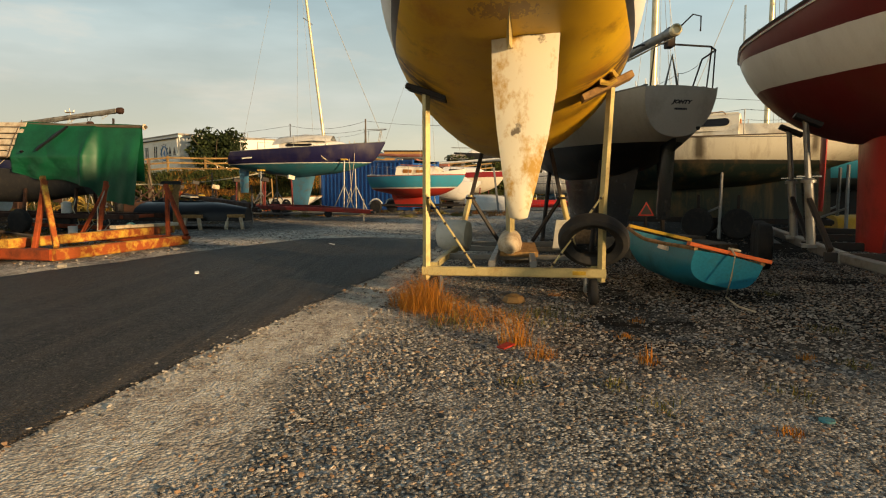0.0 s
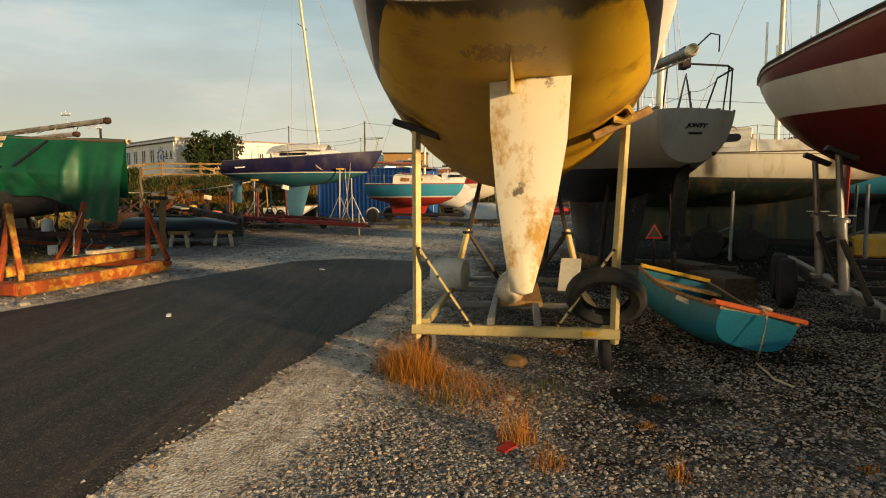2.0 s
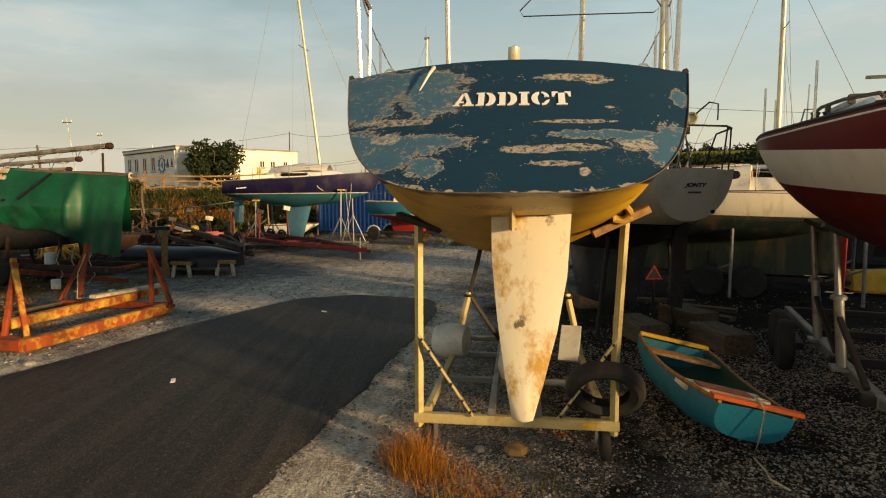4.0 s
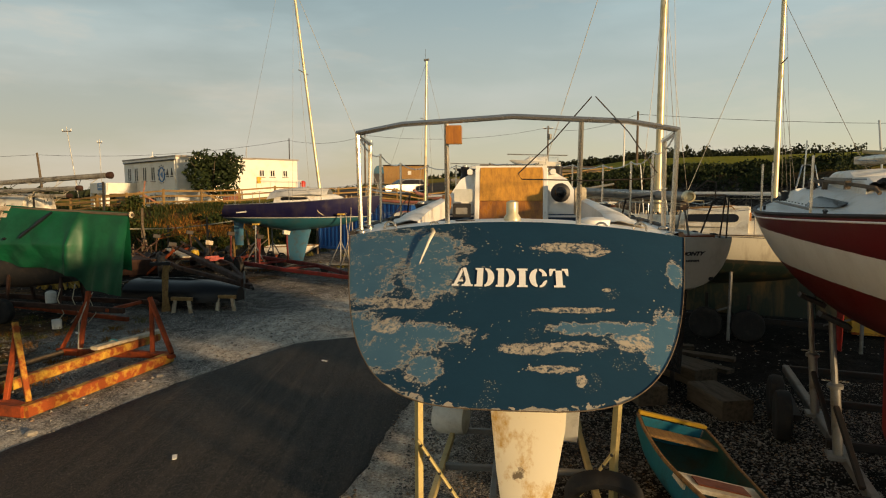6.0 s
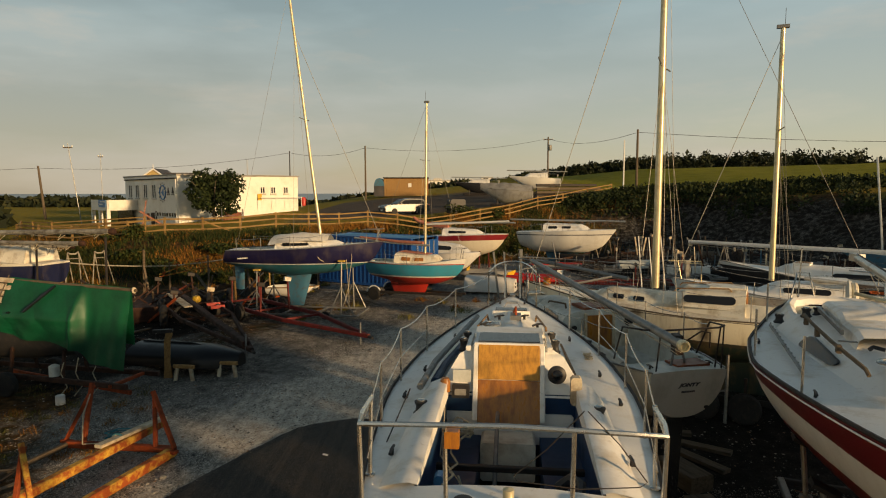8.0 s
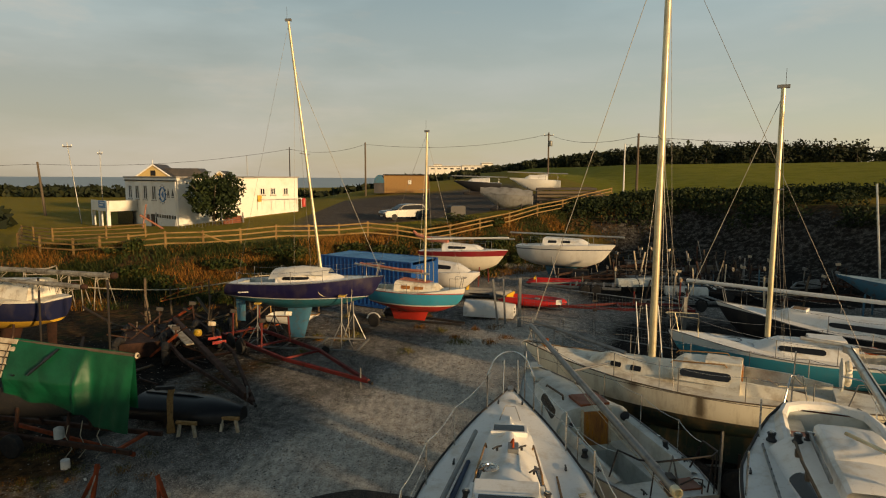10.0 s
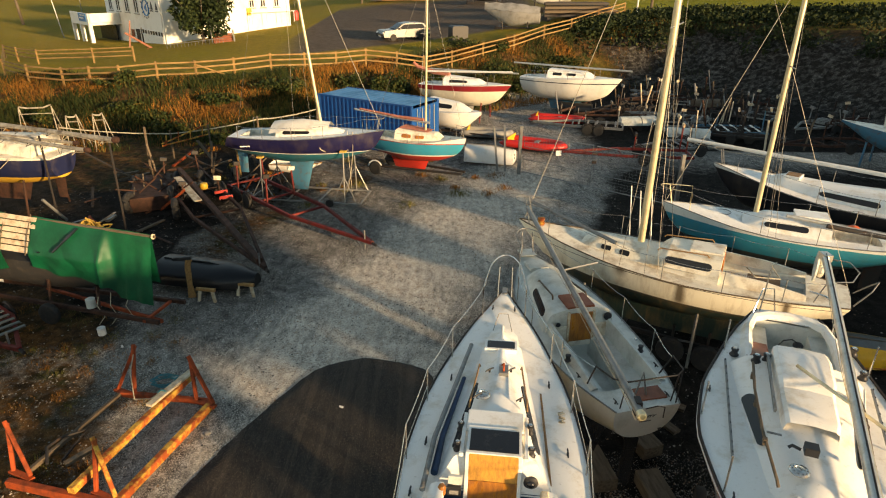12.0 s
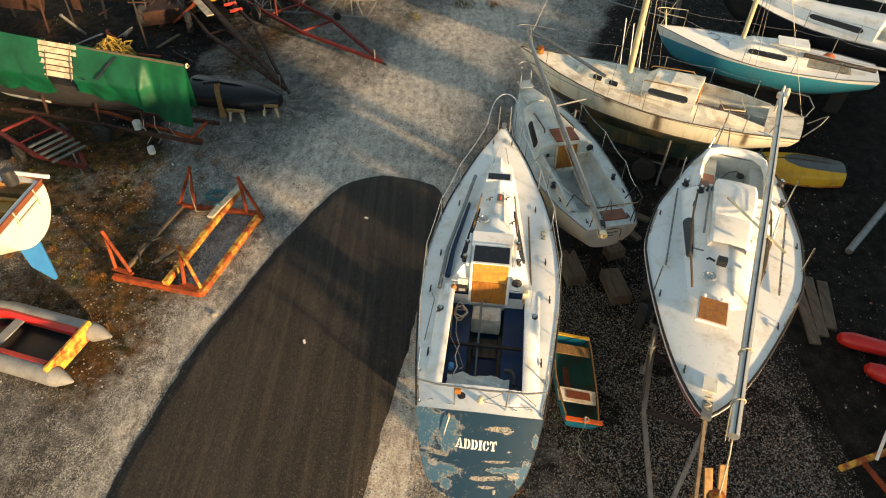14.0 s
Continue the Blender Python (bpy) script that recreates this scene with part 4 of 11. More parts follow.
def bottom_ochre():
    n = Nodes("ochre_bottom")
    z = n.axis(2)
    x, y = n.axis(0), n.axis(1)
    c = n.mix(n.ramp(n.noise(1.5, 5), 0.3, 0.7), (0.56, 0.31, 0.018), (0.74, 0.47, 0.030))
    c = n.mix(n.math("MULTIPLY", n.ramp(n.noise(2.2, 7, (1, 0.5, 1.6), 0.7), 0.54, 0.72), 0.7), c, (0.46, 0.17, 0.015))
    c = n.mix(n.math("MULTIPLY", n.ramp(n.noise(3.4, 8, (1, 0.6, 1.2), 0.75), 0.57, 0.72), 0.6), c, (0.16, 0.075, 0.015))
    # black runs from under the transom's edge
    run = n.ramp(n.math("ADD", n.math("MULTIPLY", n.ramp(y, -0.62, -1.02), 0.55), n.math("MULTIPLY", n.noise(7.0, 6, (1, 0.22, 0.4), 0.65), 0.75)), 0.66, 0.80)
    c = n.mix(n.math("MULTIPLY", run, 0.9), c, (0.030, 0.020, 0.012))
    # a ghost of old stencilled paint in front of the rudder
    u, v = n.math("MULTIPLY", n.math("ADD", x, 0.02), 1 / 0.22), n.math("MULTIPLY", n.math("ADD", y, 0.42), 1 / 0.13)
    ghost = n.math("LESS_THAN", n.math("ADD", n.math("ADD", n.math("MULTIPLY", u, u), n.math("MULTIPLY", v, v)), n.math("MULTIPLY_ADD", n.noise(22, 4, (1.6, 0.5, 1), 0.7), 6.0, -3.0)), 0.7)
    c = n.mix(n.math("MULTIPLY", ghost, 0.55), c, (0.20, 0.085, 0.03))
    # scraped patches where the pads rub
    pad = n.math("MULTIPLY", n.ramp(n.math("ABSOLUTE", x), 0.50, 0.72), n.math("MULTIPLY", n.ramp(y, 0.9, 1.25), n.ramp(y, 2.2, 1.6)))
    c = n.mix(n.math("MULTIPLY", pad, n.ramp(n.noise(6, 6, (0.4, 1.6, 1), 0.7), 0.42, 0.52)), c, (0.09, 0.05, 0.02))
    thr = n.math("MULTIPLY_ADD", n.axis(1), 0.010, 2.238)
    top = n.math("GREATER_THAN", z, thr)
    white = n.mix(n.ramp(n.noise(2.0, 5), 0.5, 0.8), (0.70, 0.70, 0.66), (0.5, 0.46, 0.38))
    line = n.math("MULTIPLY", top, n.math("LESS_THAN", z, n.math("ADD", thr, 0.055)))
    c = n.mix(top, c, white)
    c = n.mix(line, c, (0.02, 0.02, 0.025))
    n.bump(n.noise(8, 5), 0.12, 0.01)
    return n.done(c, n.math("MULTIPLY_ADD", n.noise(3, 4), 0.3, 0.32), 0.0, 0.45)


yacht = thing("sailing_yacht", "white-decked sailing yacht with a peeling dark blue transom", "yacht", 0.44, 4.23, 0, -6.5)
H1 = Hull(7.5, [(0, 0.935), (1.2, 1.11), (2.7, 1.23), (3.7, 1.17), (4.5, 1.04), (5.3, 0.83), (6.2, 0.54), (7.0, 0.21), (7.5, 0.02)],
          [(0, 2.83), (3, 2.80), (7.5, 3.0)],
          [(0, 2.19), (0.8, 2.03), (2.5, 1.62), (4, 1.46), (5.5, 1.60), (6.6, 2.0), (7.2, 2.5), (7.5, 2.97)],
          [(0, 4.16), (0.7, 3.1), (2, 2.4), (5, 2.0), (7.5, 1.7)], rake=-1.36, rake_len=1.9, flare=0.24, flare_len=1.6, swell=0.165)
H1.camber = 0.09
hull_shell(H1, yacht, bottom_ochre(), transom_paint(), "dark blue paint peeling off a sloping transom")
deck_shell(H1, yacht, M["gelcoat"], (0.40, 2.42, 0.62, 0.78, 0.34), 0.09, M["navy_inside"])
# rub line of bare gelcoat round the transom
rim = [p + Vector((0, -0.010, 0)) for p in H1.ring(0, 24)]
part("transom_edge", tube(rim, 0.003, 5), M["plank_grey"], yacht, "chipped dull edge")
for side in (-1, 1):
    part("toe_rail", tube([(side * (H1.b(s) - 0.012), s, H1.zd(s) + 0.012) for s in H1.stations(24)], 0.017, 5), M["dark_steel"], yacht, "dark perforated toe rail")
cab = coachroof(H1, yacht, M["gelcoat"], 2.41, 6.15, 0.74, 0.27, 0.43, 0.14, 0.30, 0.88, crown=0.035, aft=0.24)
side_window(cab, yacht, 0.14, 0.52, 0.35, 0.72, slim=0.5)
# companionway in the raked after end of the cabin
for sx in (-0.345, 0.305):
    part("companionway_frame", beam((sx, 2.33, 2.62), (sx, 2.58, 3.30), 0.05, 0.05), M["gelcoat"], yacht)
part("washboard", beam((-0.02, 2.335, 2.60), (-0.02, 2.455, 2.985), 0.60, 0.030, up=(0, 1, 0)), M["ply"], yacht, "varnished plywood lower washboard")
part("washboard", beam((-0.02, 2.457, 2.990), (-0.02, 2.565, 3.31), 0.60, 0.030, up=(0, 1, 0)), M["ply_light"], yacht, "weathered plywood upper washboard")
part("bulkhead_panel", box(-0.02, 2.395, 2.38, 1.24, 0.03, 0.30), M["gelcoat"], yacht)
sh = part("sliding_hatch", box(-0.02, 2.80, 3.275, 0.68, 0.50, 0.055), M["gelcoat"], yacht)
part("pane", box(-0.02, 2.785, 3.328, 0.61, 0.39, 0.012), M["black"], sh, "smoked black hatch pane")
part("hatch_garage", box(-0.02, 3.20, 3.255, 0.74, 0.36, 0.06, c=0.2), M["gelcoat"], yacht)
for sx in (-0.42, 0.38):
    part("hatch_rail", beam((sx, 2.56, 3.27), (sx, 3.36, 3.25), 0.05, 0.05), M["gelcoat"], yacht)
cp = part("compass", lathe([(0.085, 0.0), (0.09, -0.03), (0.06, -0.05), (0.01, -0.055)], 18, at=(0.44, 2.43, 3.07), axis="y"), M["plastic"], yacht, "black bulkhead compass")
part("lens", lathe([(0.055, -0.052), (0.045, -0.075), (0.02, -0.09), (0.004, -0.093)], 16, at=(0.44, 2.43, 3.07), axis="y"), M["black"], cp)
ins = part("instrument", box(-0.48, 2.34, 2.84, 0.17, 0.05, 0.13), M["plastic"], yacht, "black instrument with a grey dial")
part("dial", box(-0.48, 2.312, 2.87, 0.11, 0.012, 0.06), M["grey_tube"], ins)
part("instrument_cover", box(-0.47, 2.38, 2.985, 0.17, 0.04, 0.12), M["gelcoat_grey"], yacht)
cl = part("lamp_bracket", lathe([(0.045, 0), (0.05, 0.10), (0.035, 0.13), (0.01, 0.135)], 12, at=(-0.62, 2.26, 2.92)), M["ply"], yacht, "amber cabin lamp on the bulkhead")
part("outboard_pad", box(0.60, 2.20, 2.86, 0.10, 0.10, 0.26, c=0.2), M["white_wood"], yacht, "worn timber post by the cockpit")
for x, y, z in ((-0.48, 2.72, 3.20), (0.44, 2.72, 3.20), (-0.47, 3.11, 3.18), (0.43, 3.16, 3.18)):
    winch(yacht, x, y, z, 0.8)
for x in (-0.785, 0.755):
    winch(yacht, x, 1.80, 2.85, 1.05)
# sloping inner coamings beside the cockpit
for side in (-1, 1):
    bm = bmesh.new()
    rings = []
    for s, hh in ((0.40, 0.02), (0.9, 0.07), (1.6, 0.11), (2.34, 0.15)):
        z = H1.deck(s, 0.7)
        rings.append([(side * 0.60, s, z - 0.02), (side * 0.60, s, z + hh), (side * 0.66, s, z + hh + 0.012), (side * 0.76, s, z + hh * 0.8), (side * 0.86, s, z - 0.01)])
    part("coaming", skin(bm, rings, closed=False, cap=False), M["gelcoat"], yacht)
# cockpit fittings: white inner step, bar across, slats, crumpled cloth on the stern locker
part("step_box", box(-0.02, 2.14, 2.18, 0.50, 0.30, 0.36), M["gelcoat_old"], yacht, "pale moulded companion step")
part("traveller", beam((-0.60, 1.42, 2.56), (0.60, 1.42, 2.56), 0.05, 0.05), M["dark_steel"], yacht, "mainsheet traveller across the cockpit")
part("tiller_head", lathe([(0.05, 0), (0.05, 0.03), (0.035, 0.05), (0.035, 0.12), (0.01, 0.13)], 10, at=(0.0, 0.14, 2.90)), M["mast_gold"], yacht, "brass rudder head")
for x in (-0.26, 0.26):
    part("floor_slat", beam((x, 0.9, 2.09), (x, 2.3, 2.09), 0.09, 0.03), M["plank_grey"], yacht)
part("floor_hatch", box(0.0, 1.75, 2.055, 0.40, 0.40, 0.03), M["plank_grey"], yacht)
part("prop_stick", tube([(-0.12, 0.95, 2.35), (-0.12, 2.28, 2.72)], 0.02, 6), M["galv"], yacht)
bm = bmesh.new()
rings = []
for i in range(29):
    x = -0.54 + i * 0.034
    far_edge = 0.40 + 0.09 * noise.noise((x * 5, 3.0, 0)) - 0.10 * max(0.0, x - 0.2)
    row = []
    for k in range(15):
        f = k / 14
        crumple = 0.05 * noise.noise((x * 5, f * 3, 2.0)) + 0.045 * (abs(noise.noise((x * 9 + f * 3, f * 5, 6.0))) ** 0.6) + 0.02 * noise.noise((x * 24, f * 12, 9.0))
        row.append((x + 0.02 * noise.noise((x * 7, k, 0)), 0.42 + f * far_edge, 2.70 + crumple - 0.16 * max(0.0, f - 0.75) / 0.25))
    rings.append(row)
part("old_cover", skin(bm, rings, closed=False, cap=False), M["tarp_white"], yacht, "crumpled off-white canvas cover", sharp=30)
part("black_white_bundle", tube([(0.36, 0.86, 2.70), (0.44, 0.80, 2.80), (0.50, 0.70, 2.80), (0.48, 0.56, 2.78)], 0.045, 7, 0.03), M["plastic"], yacht)
part("loose_line", tube([(-0.52, 1.9, 2.62), (-0.50, 1.6, 2.60), (-0.42, 1.35, 2.62), (-0.46, 1.05, 2.70), (-0.40, 0.80, 2.78), (-0.46, 0.6, 2.80)], 0.009, 5), M["rope"], yacht)
part("lip", box(-0.02, 0.37, 2.80, 1.02, 0.08, 0.08), M["cream"], yacht)
part("blue_rag", box(-0.50, 0.82, 2.70, 0.08, 0.10, 0.08, c=0.3), M["sign_blue"], yacht)
lathe_hole = part("filler_cap", lathe([(0.06, 0), (0.06, 0.008), (0.03, 0.012), (0.004, 0.012)], 14, at=(-0.28, 0.20, 2.905)), M["plastic"], yacht)
part("locker_knob", lathe([(0.09, 0), (0.095, 0.03), (0.05, 0.045), (0.004, 0.046)], 14, at=(0.48, 0.22, 2.885)), M["gelcoat"], yacht)
coil = []
for i in range(60):
    a = i * 0.55
    coil.append((-0.47 + (0.10 + 0.035 * math.sin(i * 1.7)) * math.cos(a), 2.05 + (0.14 + 0.05 * math.cos(i * 0.9)) * math.sin(a), 2.56 + 0.0022 * i + 0.015 * math.sin(i * 2.1)))
part("rope_coil", tube(coil, 0.010, 5), M["rope"], yacht, "tangled heap of old rope")
part("loose_line", tube([(-0.62, 2.25, 2.95), (-0.60, 2.0, 2.75), (-0.58, 1.5, 2.62), (-0.4, 1.2, 2.55), (-0.32, 1.0, 2.5), (-0.36, 0.75, 2.8)], 0.006, 5), M["rope"], yacht)
# stern rail
RZ = 3.42
rail = [(-0.95, 0.62, RZ - 0.02), (-0.93, 0.25, RZ), (-0.90, 0.06, RZ), (-0.62, -0.02, RZ + 0.04), (0, -0.06, RZ + 0.07), (0.62, -0.02, RZ + 0.04), (0.90, 0.06, RZ), (0.93, 0.25, RZ), (0.95, 0.62, RZ - 0.02)]
part("stern_rail", tube(rail, 0.016, 7), M["steel"], yacht, "polished steel stern rail")
for x, y, x2, y2 in ((-0.90, 0.06, -0.89, 0.08), (-0.37, -0.03, -0.37, 0.05), (0.37, -0.03, 0.37, 0.05), (0.90, 0.06, 0.89, 0.08), (-0.95, 0.60, -0.97, 0.62), (0.95, 0.60, 0.97, 0.62)):
    lg = part("rail_leg", tube([(x2, y2, 2.83), (x, y, RZ + (0.055 if abs(x) < 0.5 else 0))], 0.0145, 7), M["steel"], yacht)
    part("foot_plate", lathe([(0.035, 0), (0.035, 0.012), (0.018, 0.02)], 10, at=(x2, y2, 2.838)), M["steel"], lg)
part("bent_wire", tube([(0.42, -0.05, RZ + 0.17), (0.22, -0.04, RZ - 0.06), (0.03, -0.02, RZ - 0.24), (0.05, -0.02, RZ - 0.27), (0.40, -0.06, RZ - 0.28), (0.74, -0.02, RZ - 0.27), (0.78, -0.02, RZ - 0.24), (0.62, -0.04, RZ - 0.02), (0.44, -0.05, RZ + 0.17)], 0.0035, 5), M["dark_steel"], yacht, "loop of bent wire hung on the rail")
part("rail_light", box(-0.325, -0.04, RZ - 0.075, 0.085, 0.06, 0.10), M["ply"], yacht, "amber stern light")
stanchions(H1, yacht, (1.55, 2.9, 4.1, 5.2), 0.58, 0.06, 0.011, True, "steel", ((0.90, 0.10, RZ - 0.02), (0.33, 6.75, 3.5)), 0.006)
pulpit(H1, yacht, 1.0, 0.56, "steel", 0.0135, 0.35)
for side in (-1, 1):
    part("lifeline", tube([(side * 0.91, 0.3, 3.1), (side * (H1.b(1.55) - 0.06), 1.55, 3.08), (side * (H1.b(2.9) - 0.06), 2.9, 3.07), (side * (H1.b(4.1) - 0.06), 4.1, 3.1)], 0.004, 4), M["steel"], yacht)
for x, y in ((-0.72, 0.10), (0.72, 0.10), (-0.45, 0.05), (0.5, 0.06)):
    part("deck_ring", torus((x, y, 2.87), 0.035, 0.007, 12, 5), M["steel"], yacht)
for x, y in ((-0.88, 0.95), (0.88, 0.95), (-1.02, 2.3), (1.02, 2.3), (-0.95, 3.2), (0.95, 3.2), (-0.75, 4.6), (0.75, 4.6), (-0.2, 6.7), (0.2, 6.7)):
    cleat(yacht, x, y, H1.deck(y, x) + 0.0)
# spare pole along the port side deck, grab rails, deck gear
part("spinnaker_pole", tube([(-0.86, 2.25, 2.96), (-0.83, 3.2, 2.95), (-0.50, 5.4, 3.02)], 0.035, 8), M["galv"], yacht, "grey spinnaker pole")
# added navy roll, painting the shadowed gap between pole and cabin
part("sail_bag", tube([(-0.76, 2.6, 2.90), (-0.73, 3.3, 2.90), (-0.55, 4.6, 2.93)], 0.05, 7, 0.03), M["navy_inside"], yacht, "long navy roll standing in for the shadow beside the pole")
for sx in (-1, 1):
    part("grab_rail", tube([(sx * 0.40, 3.6, 3.17), (sx * 0.39, 3.64, 3.26), (sx * 0.32, 4.6, 3.20), (sx * 0.31, 4.66, 3.12)], 0.013, 6), M["wood"], yacht)
part("track", beam((0.70, 2.6, 2.86), (0.62, 4.4, 2.88), 0.03, 0.03), M["wood"], yacht)
hatch(yacht, -0.01, 5.24, 3.115, 0.44, 0.19)
vent(yacht, -0.23, 3.80, 3.245)
part("mast_step", box(0.05, 4.46, 3.15, 0.14, 0.22, 0.10), M["galv"], yacht, "alloy mast step plate")
part("mast_step_pin", tube([(0.05, 4.40, 3.24), (0.05, 4.46, 3.34), (0.02, 4.54, 3.26)], 0.014, 6), M["rust"], yacht)
for x, y in ((-0.16, 4.45), (0.16, 4.5), (-0.3, 3.75), (0.3, 3.75), (0.22, 3.2)):
    cleat(yacht, x, y, 3.235 - 0.065 * max(0, y - 3.7), rz=0.8)
part("hatch_outline", tube([(-0.16, 5.9, 3.02), (-0.08, 6.45, 3.04), (0.08, 6.45, 3.04), (0.16, 5.9, 3.02)], 0.008, 4), M["felt"], yacht)
part("stem_fitting", box(0, 7.38, 2.97, 0.10, 0.22, 0.06), M["galv"], yacht)
part("rope_bundle", tube([(0.9 + 0.05 * math.sin(i * 2.0), 3.8 + 0.02 * i, 2.86 + 0.02 * math.cos(i * 1.3)) for i in range(14)], 0.014, 5), M["rope"], yacht)
part("shroud_end", tube([(-0.98, 2.2, 2.86), (-0.9, 1.9, 3.05), (-0.97, 1.2, 2.84)], 0.006, 4), M["dark_steel"], yacht)
# rag tied on the transom
part("knotted_rag", tube([(-0.44, -0.10, 2.87), (-0.425, -0.16, 2.86), (-0.44, -0.21, 2.825), (-0.46, -0.29, 2.76), (-0.475, -0.35, 2.71)], 0.013, 6, 0.003), M["cream"], yacht, "knotted strip of pale cloth")
# name on the transom
def arc(cx, cy, rx, ry, a0, a1, k=9):
    return [(cx + rx * math.cos(radians(a0 + (a1 - a0) * i / k)), cy + ry * math.sin(radians(a0 + (a1 - a0) * i / k))) for i in range(k + 1)]


def stencil(letter):
    """Outlines of one heavy slab-serif stencil capital, in a box one unit high; and its width."""
    slab = lambda x0, x1: [[(x0, 0), (x1, 0), (x1, 0.10), (x0, 0.10)], [(x0, 0.90), (x1, 0.90), (x1, 1), (x0, 1)]]
    if letter == "A":
        return [[(0, 0), (0.34, 0), (0.34, 0.09), (0.25, 0.10), (0.50, 0.80), (0.44, 1.0), (0.10, 0.10), (0, 0.09)], [(0.50, 0), (1.06, 0), (1.06, 0.09), (0.97, 0.10), (0.66, 1.0), (0.47, 1.0), (0.70, 0.32), (0.62, 0.10), (0.50, 0.09)],
                [(0.30, 0.24), (0.56, 0.24), (0.53, 0.34), (0.335, 0.34)]], 1.06
    if letter == "D":
        return [[(0, 0), (0.40, 0), (0.40, 1), (0, 1), (0, 0.90), (0.10, 0.90), (0.10, 0.10), (0, 0.09)],
                arc(0.50, 0.5, 0.47, 0.5, -90, 90, 14) + arc(0.50, 0.5, 0.16, 0.40, 90, -90, 10)], 0.97
    if letter == "I":
        return [[(0.10, 0.08), (0.42, 0.08), (0.42, 0.92), (0.10, 0.92)]] + slab(0, 0.52), 0.52
    if letter == "C":
        return [arc(0.44, 0.5, 0.44, 0.5, 97, 263, 14) + arc(0.44, 0.5, 0.13, 0.40, 255, 105, 10), arc(0.50, 0.5, 0.40, 0.5, 90, 12, 7) + [(0.62, 0.60)] + arc(0.50, 0.5, 0.20, 0.38, 40, 90, 5),
                arc(0.50, 0.5, 0.40, 0.5, -90, -14, 7) + [(0.78, 0.36)] + arc(0.50, 0.5, 0.22, 0.40, -35, -90, 5)], 0.92
    return [[(0.31, 0.10), (0.63, 0.10), (0.63, 0.90), (0.31, 0.90)], [(0.20, 0), (0.74, 0), (0.74, 0.10), (0.20, 0.10)], [(0, 0.62), (0.09, 0.62), (0.20, 0.90), (0.31, 0.90), (0.31, 1), (0, 1)], [(0.94, 0.62), (0.85, 0.62), (0.74, 0.90), (0.63, 0.90), (0.63, 1), (0.94, 1)]], 0.94


bm = bmesh.new()
gap, pen = 0.09, 0.0
total = sum(stencil(q)[1] for q in "ADDICT") + gap * 5
for q in "ADDICT":
    outlines, wide = stencil(q)
    for line in outlines:
        low, high = [], []
        for u, v in line:
            x, z = -0.297 + 0.580 * (pen + u) / total, 2.611 + 0.078 * v
            y = H1.shift(0, z, x)
            low.append(bm.verts.new((x, y - 0.002, z))), high.append(bm.verts.new((x, y - 0.010, z + 0.003)))
        bm.faces.new(high)
        for i in range(len(low)):
            j = (i + 1) % len(low)
            bm.faces.new((low[i], low[j], high[j], high[i]))
    pen += wide + gap
bmesh.ops.recalc_face_normals(bm, faces=bm.faces)
part("name_lettering", bm, M["white_letters"], yacht, "white painted stencil name ADDICT", sharp=10)
# rudder put hard over, fin keel with a bulb
bm = bmesh.new()
out = [(-0.10, 2.05), (-0.095, 1.80), (-0.06, 1.45), (-0.01, 1.10), (0.030, 0.865), (0.095, 0.845), (0.155, 0.865), (0.215, 1.10), (0.285, 1.40), (0.335, 1.72), (0.352, 2.07)]
mid_ = [(0.13, 2.06), (0.12, 1.80), (0.115, 1.45), (0.10, 1.10), (0.10, 0.87)]
front, backv = [], []
for y in (-0.006, 0.006):
    ring = [bm.verts.new((x, y, z)) for x, z in out]
    (front if y < 0 else backv).extend(ring)
ridge = [[bm.verts.new((x, y, z)) for x, z in mid_] for y in (-0.045, 0.045)]
for r, m2, rev in ((front, ridge[0], 1), (backv, ridge[1], 0)):
    left, right = r[0:5], [r[10], r[9], r[8], r[7], r[6]]
    for i in range(4):
        bm.faces.new((left[i], left[i + 1], m2[i + 1], m2[i]))
        bm.faces.new((m2[i], m2[i + 1], right[i + 1], right[i]))
    bm.faces.new((left[4], r[5], m2[4])), bm.faces.new((m2[4], r[5], right[4]))
k = len(front)
for i in range(k - 1):
    bm.faces.new((front[i], front[i + 1], backv[i + 1], backv[i]))
n = Nodes("rudder_paint")
c = n.mix(n.ramp(n.noise(3.0, 7, (1, 1, 0.7), 0.7), 0.51, 0.61), (0.70, 0.65, 0.50), (0.46, 0.28, 0.07))
c = n.mix(n.ramp(n.noise(6.0, 6), 0.64, 0.68), c, (0.16, 0.13, 0.09))
n.bump(n.noise(9, 5), 0.2, 0.006)
rd = part("rudder", bm, n.done(c, 0.5, 0.0, 0.4), yacht, "scuffed cream rudder blade turned across the boat", sharp=60)
rd.matrix_basis = pose(-0.02, 0.02, 0, 0, 0, -8)
part("skeg_stub", foil((0.0, 0.3, -0.5, 2.12), (0.0, 0.15, -0.15, 1.98), 0.05), M["yellow_steel"], yacht)
part("keel", foil((0, 3.55, 2.35, 1.72), (0, 3.2, 2.45, 0.50), 0.13), M["yellow_steel"], yacht, "thin fin keel")
part("keel_bulb", lathe([(0.01, 2.02), (0.07, 2.06), (0.115, 2.16), (0.135, 2.4), (0.13, 2.9), (0.09, 3.3), (0.02, 3.6)], 14, at=(0, 0.15, 0.47), axis="y"), M["white_wood"], yacht, "flaking white ballast bulb")


